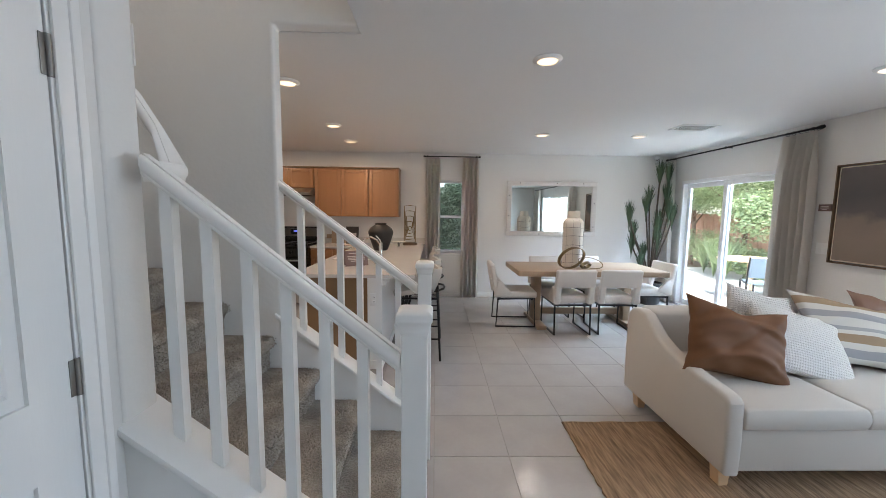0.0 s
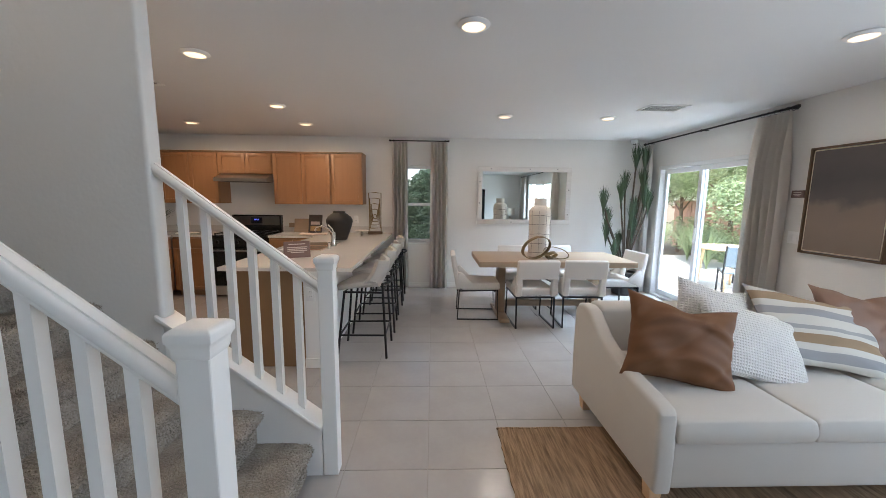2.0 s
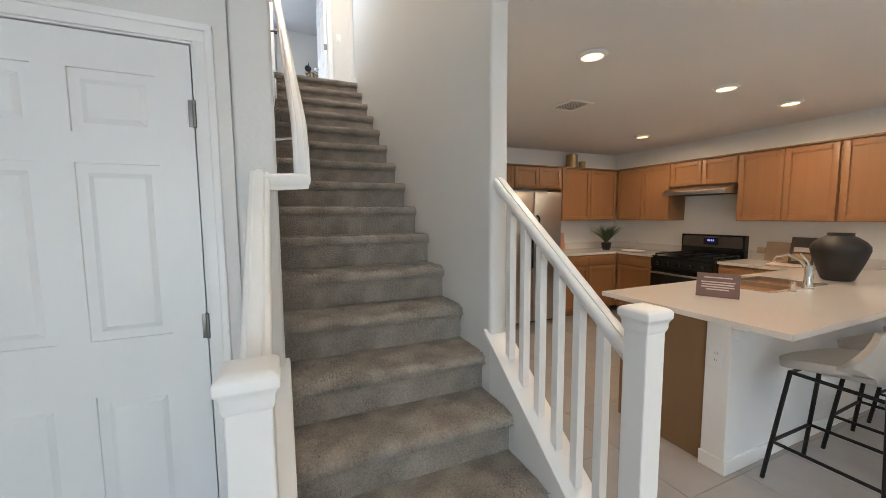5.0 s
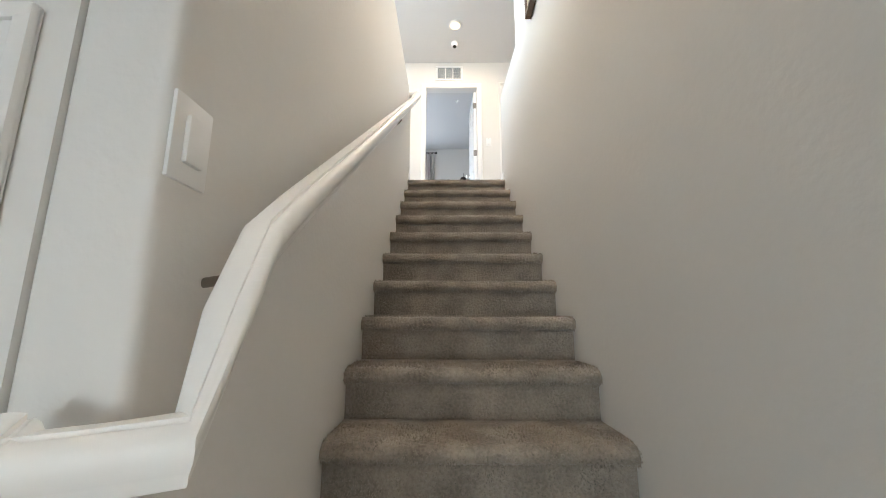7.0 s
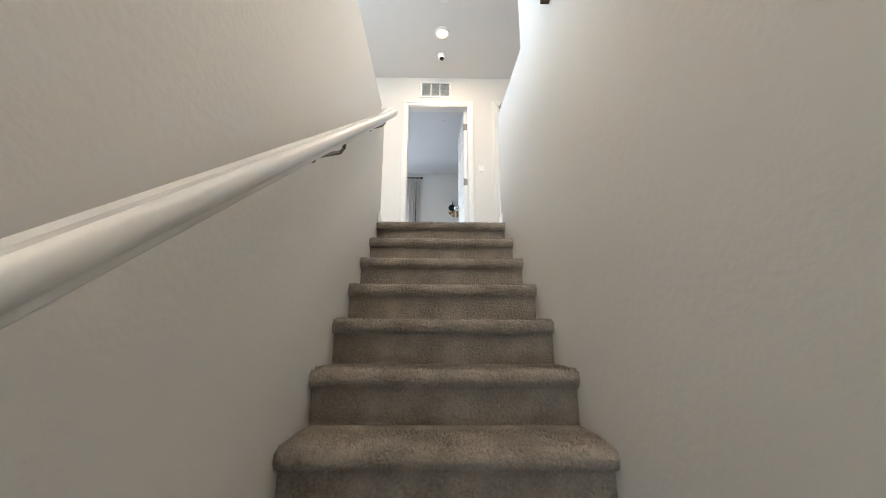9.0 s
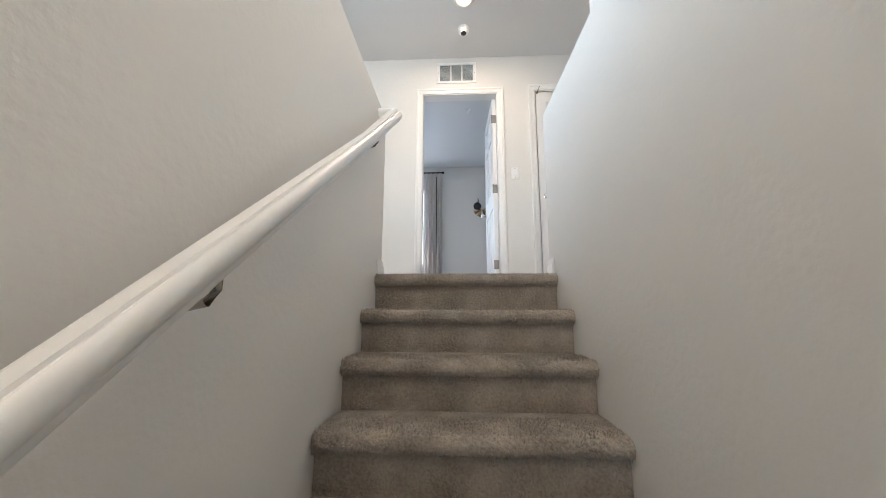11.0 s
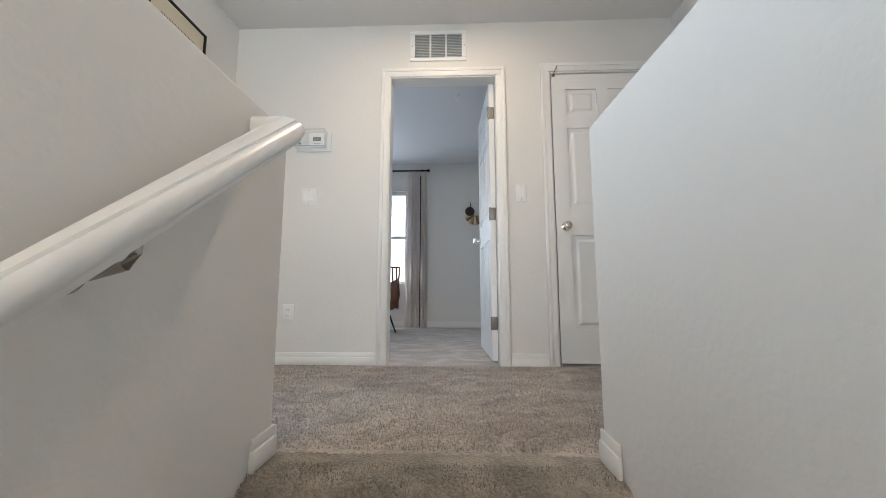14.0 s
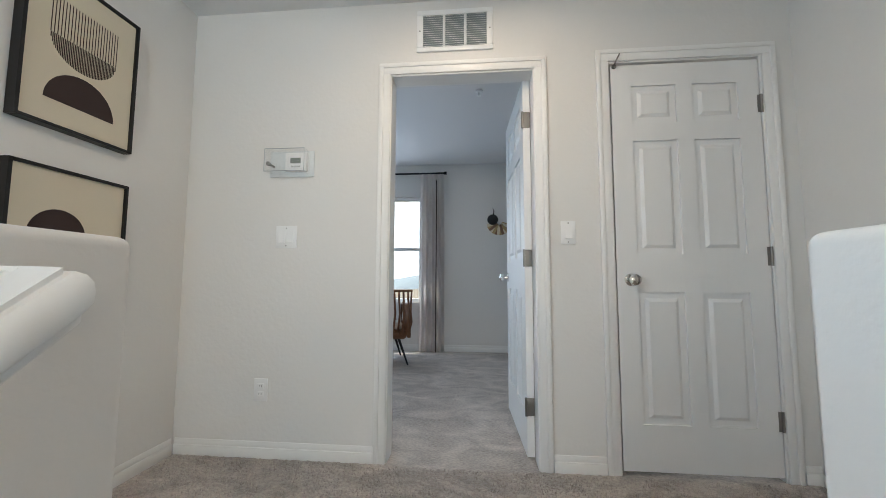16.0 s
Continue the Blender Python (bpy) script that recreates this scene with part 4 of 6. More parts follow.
# thin grey tube paints the refraction outline of the clear cover
part("rim", tube([(0.0875, -0.104, -0.061), (0.0875, 0.114, -0.061), (0.0875, 0.114, 0.059), (0.0875, -0.104, 0.059), (0.0875, -0.104, -0.061)], 0.0020, 6), mat("refraction_grey", (0.40, 0.43, 0.44), 0.2), cov, "grey line drawn for the refraction at the cover's edge")
part("lock", join(moved(lathe([(0.011, 0), (0.011, 0.012), (0.006, 0.014)], 16), pose(0.082, -0.080, -0.022, 0, 90)), tube([(0.03, -0.08, -0.022), (0.086, -0.08, -0.022)], 0.006)), NICKEL, cov, "small nickel lock", smooth=True)

# prints on the hall wall


def framed_print(z, size_x, size_z, x, shapes, label):
    t = thing("framed_print", (x, 0.662, z), label, "framed print", group="hall prints")
    w, h = size_x / 2, size_z / 2
    part("frame", join(*[rbox(*q, 0.0015) for q in ((-w, -w + 0.012, 0, 0.042, -h, h), (w - 0.012, w, 0, 0.042, -h, h), (-w + 0.012, w - 0.012, 0, 0.042, -h, -h + 0.012), (-w + 0.012, w - 0.012, 0, 0.042, h - 0.012, h))]), BLACKM, t, "thin black frame")
    c = part("canvas", boxes((-w + 0.012, w - 0.012, 0.004, 0.030, -h + 0.012, h - 0.012)), CANVAS, t, "cream printed canvas")
    for pts, y in shapes:
        part("printed_shape", prism(pts, 'y', 0.030, 0.0306 + y), PRINTK, c)
    return t


def half_disc(cx, cz, rx, rz, up=1, n=24):
    return [(cx + rx * math.cos(math.pi * i / n), cz + up * rz * math.sin(math.pi * i / n)) for i in range(n + 1)]


shapes_a = [(half_disc(0.0, -0.20, 0.132, 0.130), 0.0)]
for i in range(23):
    x = -0.125 + 0.25 * i / 22
    shapes_a.append(([(x - 0.0016, 0.055), (x + 0.0016, 0.055), (x + 0.0016, 0.20), (x - 0.0016, 0.20)], 0.0))
for i in range(42):
    x = -0.123 + 0.246 * i / 41
    d = math.sqrt(max(0.0, 1 - (x / 0.1255) ** 2)) * 0.105
    if d > 0.004:
        shapes_a.append(([(x - 0.0019, 0.055 - d), (x + 0.0019, 0.055 - d), (x + 0.0019, 0.054), (x - 0.0019, 0.054)], 0.0))
framed_print(4.835, 0.435, 0.61, -4.70, shapes_a, "black-framed cream print of striped and dark half circles")
framed_print(4.075, 0.435, 0.61, -4.70, [(half_disc(0.045, 0.05, 0.10, 0.10), 0.0), (half_disc(0.02, 0.04, 0.12, 0.16, -1), 0.0)], "black-framed cream print of a dark half circle")

# picture high on the stair wall
t = thing("framed_picture", (-2.32, FAR, 4.06), "walnut-framed picture hung high on the stair wall", "framed picture")
part("frame", join(*[rbox(*q, 0.003) for q in ((-0.25, -0.22, -0.042, -0.001, -0.30, 0.30), (0.22, 0.25, -0.042, -0.001, -0.30, 0.30), (-0.22, 0.22, -0.042, -0.001, -0.30, -0.27), (-0.22, 0.22, -0.042, -0.001, 0.27, 0.30))]), WOODDK, t, smooth=True)
part("canvas", boxes((-0.22, 0.22, -0.03, -0.004, -0.27, 0.27)), CANVAS, t)

# switch on the stair wall
t = thing("stair_light_switch", (-0.760, 1.797, 1.938), "white dimmer switch on the stair wall above the handrail", "light switch")
part("plate", soften(boxes((-0.036, 0.036, 0.0005, 0.0065, -0.058, 0.058)), 0.002), WHITEP, t, smooth=True)
part("rocker", rbox(-0.017, 0.017, 0.006, 0.014, -0.033, 0.033, 0.003), WHITEP, t, smooth=True)

# ---- bedroom glimpse ----


def curtain(name, origin, along, width, height, folds, depth, material, label, rod_gap=0.0, seed=1, flare=1.08):
    """Pleated curtain panel hanging from z = height down to 0, running along a unit direction."""
    t = thing(name, origin, label, "curtain")
    rnd = random.Random(seed)
    bm = bmesh.new()
    nu, nv = folds * 12, 16
    side = Vector((-along[1], along[0], 0))
    al = Vector((along[0], along[1], 0))
    ph = [rnd.uniform(-0.5, 0.5) for _ in range(folds + 1)]
    grid = []
    for j in range(nv + 1):
        v = j / nv
        z = height * (1 - v) + 0.012 * v
        row = []
        for i in range(nu + 1):
            u = i / nu
            f = u * folds
            k = int(f) if f < folds else folds - 1
            wob = ph[k] * (1 - (f - k)) + ph[k + 1] * (f - k)
            pinch = 0.35 + 0.65 * min(1, v * 5)
            off = math.cos(2 * math.pi * f + wob * v * 1.5) * depth * pinch + 0.008 * math.sin(7 * v + wob * 6)
            wide = width * (1 + (flare - 1) * v)
            p = al * (wide * (u - 0.5) + 0.01 * wob * v) + side * off
            row.append(bm.verts.new((p.x, p.y, z)))
        grid.append(row)
    for a, b in zip(grid, grid[1:]):
        for i in range(nu):
            bm.faces.new((a[i], a[i + 1], b[i + 1], b[i]))
    bmesh.ops.solidify(bm, geom=bm.faces, thickness=0.003)
    part("fabric", bm, material, t, smooth=True)
    return t


def rod(name, a, b, r, label, brackets, to_wall):
    t = thing(name, (0, 0, 0), label, "curtain rod")
    part("bar", tube([a, b], r, 12), BLACKM, t, smooth=True)
    d = (Vector(b) - Vector(a)).normalized()
    for e, s in ((Vector(a), -1), (Vector(b), 1)):
        part("finial", tube([e, e + d * s * 0.03], r * 1.7, 12), BLACKM, t, smooth=True)
    for f in brackets:
        p = Vector(a).lerp(Vector(b), f)
        part("bracket", join(tube([p, p + Vector(to_wall)], 0.006, 8), tube([p + Vector((0, 0, -0.016)), p + Vector((0, 0, 0.016))], 0.008, 8)), BLACKM, t, smooth=True)
    return t


rod("bedroom_curtain_rod", (-8.12, -0.6, 5.345), (-8.12, 1.86, 5.345), 0.012, "thin dark curtain rod over the bedroom window", (0.05, 0.97), (-0.10, 0, 0))
curtain("bedroom_curtain", (-8.12, 1.70, FLOOR2), (0, 1), 0.31, 2.29, 4, 0.034, SHEERC, "pale grey pleated curtain with dark edging", seed=4)
tr = thing("curtain_trim", (-8.06, 1.765, FLOOR2), "dark ribbon edging on the grey curtain", "trim", kind="structure")
part("ribbon", tube([(0.02, 0, 0.02), (0.012, -0.002, 0.6), (0.018, 0, 1.2), (0.01, 0.0, 1.9), (0.0, -0.004, 2.2)], 0.006, 6), PRINTK, tr, smooth=True)

t = thing("rattan_chair", pose(-7.55, 1.15, FLOOR2, 0, 0, 20), "brown woven rattan armchair with dark splayed legs", "armchair")
for x, y in ((-0.22, -0.25), (0.22, -0.25), (-0.22, 0.25), (0.22, 0.25)):
    part("leg", tube([(x * 0.9, y * 0.85, 0.30), (x * 1.2, y * 1.25, 0.005)], 0.016, 8, 0.009), BLACKM, t, smooth=True)
part("seat", rbox(-0.30, 0.30, -0.30, 0.30, 0.28, 0.38, 0.04, 3), RATTAN, t, smooth=True)
part("cushion", rbox(-0.26, 0.26, -0.26, 0.26, 0.38, 0.46, 0.035, 3), LINEN, t, smooth=True)
for s in (-1, 1):
    part("arm_frame", tube([(-0.28, s * 0.31, 0.30), (-0.30, s * 0.33, 0.62), (0.30, s * 0.33, 0.66), (0.30, s * 0.31, 0.30)], 0.016, 8), RATTAN, t, smooth=True)
    for i in range(14):
        x = -0.27 + 0.54 * i / 13
        part("woven_strand", tube([(x, s * 0.31, 0.31), (x + 0.02, s * 0.345, 0.46), (x, s * 0.33, 0.64)], 0.011, 6), RATTAN, t, smooth=True)
part("back_frame", tube([(0.29, -0.32, 0.30), (0.36, -0.33, 0.80), (0.36, 0.33, 0.80), (0.29, 0.32, 0.30)], 0.017, 8), RATTAN, t, smooth=True)
for i in range(13):
    y = -0.29 + 0.58 * i / 12
    part("woven_strand", tube([(0.29, y, 0.32), (0.35, y + 0.015, 0.56), (0.36, y, 0.79)], 0.011, 6), RATTAN, t, smooth=True)

# wall ornament in the bedroom
t = thing("wall_ornament", (-8.215, 2.57, 4.70), "gold fan wall ornament with a black round centre", "wall ornament")
for i in range(14):
    a = radians(-165 + 150 * i / 13)
    c, s = math.cos(a), math.sin(a)
    part("fan_leaf", moved(rbox(0.0, 0.006, -0.017, 0.017, 0.03, 0.165, 0.002), Matrix.Translation((0.01 + 0.004 * (i % 2), 0.0, 0)) @ Matrix.Rotation(-(a - math.pi / 2), 4, 'X')), (BRASS, CANVAS, MAUVE)[i % 3], t)
part("centre", moved(lathe([(0.065, 0), (0.07, 0.02), (0.05, 0.045), (0.02, 0.055)], 20), pose(0.01, -0.085, 0.035, 0, 90)), BLACKCER, t, smooth=True)
part("feather", tube([(0.03, -0.075, 0.09), (0.04, -0.07, 0.15), (0.05, -0.085, 0.185)], 0.010, 6, 0.004), BLACKCER, t, smooth=True)

# ---- kitchen ----


def shaker(t, w, h, at, material=CABINET, turn=0):
    """A recessed-panel door of a cabinet, facing -y, its lower left corner at the given place."""
    f, th = 0.055, 0.020
    ob = part("door", join(rbox(0, f, -th, 0, 0, h, 0.003), rbox(w - f, w, -th, 0, 0, h, 0.003), rbox(f, w - f, -th, 0, 0, f, 0.003), rbox(f, w - f, -th, 0, h - f, h, 0.003)), material, t, smooth=True)
    ob.matrix_basis = pose(*at)
    part("panel", boxes((f - 0.002, w - f + 0.002, -th + 0.013, -0.002, f - 0.002, h - f + 0.002)), material, ob)
    return ob


def cabinet(name, at, turn, w, d, h, doors, label, drawer=False, toe=0.0, group=""):
    """A cabinet unit: back on y = 0, front towards -y, starting at x = 0."""
    t = thing(name, pose(*at, 0, 0, turn), label, "cabinet", group=group)
    part("body", rbox(0.0015, w - 0.0015, -d, -0.001, toe, h, 0.002), CABINET, t)
    if toe:
        part("toe_kick", boxes((0.002, w - 0.002, -d + 0.07, -0.01, 0, toe - 0.001)), CABDARK, t)
    dw = (w - 0.012) / doors
    top = h - 0.008
    if drawer:
        for i in range(doors):
            ob = part("drawer_front", rbox(0, dw - 0.006, -0.02, 0, 0, 0.13, 0.004), CABINET, t, smooth=True)
            ob.matrix_basis = pose(0.009 + dw * i, -d - 0.001, h - 0.15)
        top = h - 0.165
    for i in range(doors):
        shaker(t, dw - 0.006, top - toe - 0.01, (0.009 + dw * i, -d - 0.001, toe + 0.008))
    return t


UPL = "honey maple wall cabinet with recessed-panel doors"
for x0, x1, z0, n in ((-3.47, -2.60, 1.372, 2), (-2.60, -1.79, 1.82, 2), (-1.79, -0.93, 1.372, 2), (-0.93, -0.445, 1.372, 1)):
    cabinet("wall_cabinet", (x0, BACK, z0), 0, x1 - x0, 0.31, 2.134 - z0, n, UPL if z0 < 1.5 else "short honey maple cabinet over the range hood", group="kitchen wall cabinets")
for y0, y1, z0, n in ((5.57, 6.66, 1.372, 2), (4.33, 5.57, 1.83, 3)):
    cabinet("wall_cabinet", (LEFT, y0, z0), 90, y1 - y0, 0.31, 2.134 - z0, n, UPL if z0 < 1.5 else "short honey maple cabinets over the refrigerator", group="kitchen wall cabinets")
structure("cabinet_crown", join(rbox(LEFT + 0.002, -0.438, 6.635, BACK - 0.002, 2.135, 2.152, 0.003), rbox(LEFT + 0.002, -3.445, 4.33, 6.634, 2.135, 2.152, 0.003)), CABDARK, "thin brown trim over the wall cabinets", "trim")
cabinet("base_cabinet", (-3.17, BACK, 0), 0, 0.59, 0.60, 0.882, 1, "honey maple base cabinet with drawer", True, 0.09, "kitchen base cabinets")
cabinet("base_cabinet", (-1.78, BACK, 0), 0, 0.70, 0.60, 0.882, 2, "honey maple base cabinet with drawers", True, 0.09, "kitchen base cabinets")
cabinet("base_cabinet", (LEFT, 5.28, 0), 90, 1.10, 0.60, 0.882, 2, "honey maple base cabinet with drawers", True, 0.09, "kitchen base cabinets")
pen = thing("peninsula_cabinet", (0, 0, 0), "honey maple peninsula base cabinets with flat end panel", "cabinet")
part("body", rbox(-1.06, -0.476, 4.045, 6.38, 0.09, 0.882, 0.002), CABINET, pen)
part("end_panel", boxes((-1.065, -0.474, 4.030, 4.0445, 0.0, 0.882)), CABDARK, pen, "flat brown laminate end panel")
part("toe_kick", boxes((-1.0, -0.48, 4.046, 6.37, 0.0, 0.089)), CABDARK, pen)
for i in range(3):
    shaker(pen, 0.76, 0.76, (0, 0, 0)).matrix_basis = pose(-1.061, 4.83 + i * 0.775 - 0.0, 0.105, 0, 0, -90)
structure("peninsula_half_wall", soften(boxes((-0.472, -0.345, 4.010, BACK - 0.001, 0, 0.882)), 0.004), TRIM, "white painted half wall under the worktop overhang", "half wall")
structure("half_wall_trim", join(rbox(-0.3445, -0.262, 4.012, 6.98, 0.835, 0.882, 0.006), rbox(-0.3445, -0.300, 4.012, 6.98, 0.785, 0.8345, 0.006)), TRIM, "stepped white moulding under the worktop", "trim", smooth=True)
structure("half_wall_baseboard", join(rbox(-0.474, -0.3305, 3.996, 4.0095, 0, 0.085, 0.003), rbox(-0.3445, -0.331, 4.0097, 6.98, 0, 0.085, 0.003)), TRIM, "white baseboard round the half wall", "baseboard")
outlet((-0.410, 4.0095, 0.66), -90, "white power outlet on the half wall end")

top = thing("worktop", (0, 0, 0.884), "pale polished quartz worktop with a sink cut-out", "worktop")
SX0, SX1, SY0, SY1 = -1.0, -0.575, 4.86, 5.58
bm = wall_bm('x', 0.0, 0.03, 3.87, 6.36, -1.10, -0.03, [(SY0, SY1, SX0, SX1)])
bmesh.ops.transform(bm, matrix=Matrix(((0, 0, 1, 0), (0, 1, 0, 0), (1, 0, 0, 0), (0, 0, 0, 1))), verts=bm.verts)
part("slab", join(bm, boxes((-1.78, -0.03, 6.3605, BACK - 0.001, 0.0, 0.03))), QUARTZ, top)
part("slab", boxes((LEFT + 0.001, -2.575, 6.3605, BACK - 0.001, 0.0, 0.03), (LEFT + 0.001, -3.17, 5.27, 6.36, 0.0, 0.03)), QUARTZ, top)
part("upstand", boxes((LEFT + 0.002, -2.575, BACK - 0.014, BACK - 0.001, 0.031, 0.13), (-1.78, -0.03, BACK - 0.014, BACK - 0.001, 0.031, 0.13), (LEFT + 0.001, LEFT + 0.014, 5.27, BACK - 0.015, 0.031, 0.13)), QUARTZ, top)

t = thing("kitchen_sink", (0, 0, 0.9), "stainless steel double-bowl sink set in the worktop", "sink")
part("rim", join(*[rbox(*q, 0.0145, 0.0185, 0.0015) for q in ((SX0 - 0.02, SX1 + 0.02, SY0 - 0.02, SY0 + 0.012), (SX0 - 0.02, SX1 + 0.02, SY1 - 0.012, SY1 + 0.02), (SX0 - 0.02, SX0 + 0.012, SY0 + 0.012, SY1 - 0.012), (SX1 - 0.012, SX1 + 0.02, SY0 + 0.012, SY1 - 0.012), (SX0 + 0.012, SX1 - 0.012, 5.20, 5.235))]), STEEL, t, smooth=True)
for a, b in ((SY0 + 0.012, 5.20), (5.235, SY1 - 0.012)):
    part("bowl", boxes((SX0 + 0.008, SX1 - 0.008, a - 0.003, b + 0.003, -0.19, -0.185), (SX0 + 0.008, SX0 + 0.012, a, b, -0.185, 0.014), (SX1 - 0.012, SX1 - 0.008, a, b, -0.185, 0.014), (SX0 + 0.012, SX1 - 0.012, a - 0.003, a, -0.185, 0.014), (SX0 + 0.012, SX1 - 0.012, b, b + 0.003, -0.185, 0.014)), STEEL, t)
t = thing("kitchen_faucet", (-0.525, 5.22, 0.914), "chrome single-lever kitchen faucet by the sink", "faucet")
part("base", lathe([(0.034, 0.0), (0.034, 0.010), (0.026, 0.018), (0.024, 0.16), (0.018, 0.17)], 20), CHROME, t, smooth=True)
part("spout", tube([(0, 0, 0.13), (-0.05, 0, 0.20), (-0.12, 0, 0.235), (-0.19, 0, 0.215), (-0.21, 0, 0.18)], 0.013, 12), CHROME, t, smooth=True)
part("lever", tube([(0, 0, 0.165), (-0.01, 0, 0.20), (-0.06, 0.01, 0.25)], 0.008, 10), CHROME, t, smooth=True)
t = thing("soap_dispenser", (-0.525, 5.02, 0.914), "short chrome soap dispenser on the worktop", "soap dispenser")
part("body", lathe([(0.022, 0), (0.022, 0.006), (0.016, 0.010), (0.016, 0.055), (0.019, 0.06), (0.017, 0.07)], 18), CHROME, t, smooth=True)

t = thing("gas_range", (-2.178, 6.985, 0), "stainless and black gas range with a lit clock", "range")
part("body", rbox(-0.385, 0.385, -0.665, -0.002, 0.03, 0.895, 0.004), BLACKG, t)
part("oven_door", rbox(-0.380, 0.380, -0.695, -0.666, 0.19, 0.74, 0.008), BLACKG, t, "black glass oven door")
part("drawer", rbox(-0.380, 0.380, -0.692, -0.666, 0.04, 0.175, 0.006), STEEL, t)
part("control_panel", rbox(-0.380, 0.380, -0.700, -0.666, 0.765, 0.885, 0.01), BLACKG, t)
part("door_handle", tube([(-0.34, -0.694, 0.70), (-0.34, -0.735, 0.705), (0.34, -0.735, 0.705), (0.34, -0.694, 0.70)], 0.012, 10), STEEL, t, "steel bar handle", smooth=True)
for i in range(5):
    part("knob", moved(lathe([(0.022, 0), (0.020, 0.028), (0.012, 0.030)], 16), pose(-0.28 + 0.14 * i, -0.7, 0.825, 90)), BLACKM, t, smooth=True)
part("cooktop", rbox(-0.385, 0.385, -0.665, -0.09, 0.896, 0.918, 0.004), BLACKG, t)
for gx in (-0.19, 0.19):
    g = part("grate", join(*[boxes(q) for q in [(gx - 0.17, gx + 0.17, -0.64 + 0.128 * i, -0.625 + 0.128 * i, 0.938, 0.950) for i in range(5)] + [(gx - 0.17 + 0.163 * i, gx - 0.155 + 0.163 * i, -0.64, -0.113, 0.9385, 0.9495) for i in range(3)] + [(gx + dx, gx + dx + 0.015, dy, dy + 0.015, 0.918, 0.938) for dx in (-0.17, 0.155) for dy in (-0.64, -0.128)]]), BLACKM, t, "black cast-iron grate")
bg = part("backguard", rbox(-0.385, 0.385, -0.085, -0.003, 0.897, 1.19, 0.008), BLACKG, t)
part("backguard_panel", boxes((-0.36, 0.36, -0.088, -0.0855, 1.03, 1.17)), mat("dark_steel", (0.20, 0.195, 0.19), 0.3, metal=1.0, vary=0.08), bg)
dsp = part("display", boxes((-0.09, 0.09, -0.0905, -0.0885, 1.06, 1.15)), BLACKG, bg)
for i, w in enumerate((0.012, 0.012, 0.012, 0.012)):
    part("digit", boxes((-0.04 + i * 0.021, -0.04 + i * 0.021 + w, -0.0918, -0.0908, 1.105, 1.128)), glow("clock_blue", (0.03, 0.08, 1.0), 0.9) if i == 0 else bpy.data.materials["clock_blue"], bg)

t = thing("range_hood", (-2.19, BACK, 1.70), "stainless under-cabinet range hood", "range hood")
part("body", prism([(-0.50, 0.0), (-0.004, 0.0), (-0.004, 0.117), (-0.30, 0.117), (-0.51, 0.045)], 'x', -0.385, 0.385), STEEL, t)
part("lip", rbox(-0.386, 0.386, -0.515, -0.499, -0.004, 0.044, 0.003), STEEL, t)
part("filter", boxes((-0.33, 0.33, -0.46, -0.10, -0.003, -0.0005)), DARKIN, t)

t = thing("refrigerator", (LEFT + 0.02, 4.34, 0), "stainless steel refrigerator with black handles", "refrigerator")
part("body", rbox(0.0, 0.62, 0.0, 0.90, 0.02, 1.76, 0.006), mat("fridge_side", (0.10, 0.10, 0.10), 0.5), t)
for y0, y1 in ((0.003, 0.447), (0.453, 0.897)):
    d = part("door", rbox(0.621, 0.69, y0, y1, 0.06, 1.755, 0.012, 3), STEEL, t, smooth=True)
    hy = y1 - 0.045 if y0 < 0.1 else y0 + 0.045
    part("handle", tube([(0.69, hy, 0.75), (0.735, hy, 0.78), (0.735, hy, 1.42), (0.69, hy, 1.45)], 0.013, 10), BLACKM, d, smooth=True)

t = thing("black_vase", (-0.625, 5.92, 0.914), "large matte black stoneware vase on the worktop", "vase")
part("body", lathe([(0.085, 0.0), (0.098, 0.01), (0.132, 0.10), (0.162, 0.19), (0.175, 0.245), (0.172, 0.275), (0.150, 0.310), (0.105, 0.345), (0.080, 0.358), (0.078, 0.372), (0.080, 0.382), (0.066, 0.380), (0.062, 0.35)], 40), BLACKCER, t, smooth=True)

t = thing("sign_card", pose(-0.66, 4.42, 0.914, 0, 0, 27), "small brown tent sign with pale lines of print", "sign")
part("card", join(moved(boxes((-0.115, 0.115, -0.0015, 0.0015, 0.0, 0.155)), pose(0, -0.045, 0, -16)), moved(boxes((-0.115, 0.115, -0.0015, 0.0015, 0.0, 0.155)), pose(0, 0.045, 0.0004, 16))), CARD, t)
for z, w in ((0.128, 0.075), (0.098, 0.09), (0.082, 0.085), (0.066, 0.088), (0.050, 0.06)):
    part("print_line", moved(boxes((-w, w, -0.0028, -0.0018, z - 0.004, z + 0.004)), pose(0, -0.045, 0, -16)), CARDTXT, t)

t = thing("wire_sculpture", pose(-0.27, 6.72, 0.914, 0, 0, 12), "bronze sculpture of nested wire loops on a dark base", "sculpture")
part("base", rbox(-0.11, 0.11, -0.05, 0.05, 0.0, 0.045, 0.004), WOODDK, t)
rs = random.Random(5)
for k in range(5):
    w, h0, h1 = 0.095 - 0.018 * k, 0.046 + 0.05 * k, 0.64 - 0.085 * k
    c = [(-w, h0), (-w * 0.9, (h0 + h1) / 2), (-w, h1), (0, h1 + 0.006), (w, h1 - 0.004), (w * 0.92, (h0 + h1) / 2), (w, h0 + 0.004), (0, h0 - 0.002), (-w, h0)]
    part("loop", tube([(x + rs.uniform(-0.004, 0.004), 0.006 * (k % 2), z) for x, z in c], 0.0075, 6), BRONZE, t, smooth=True)

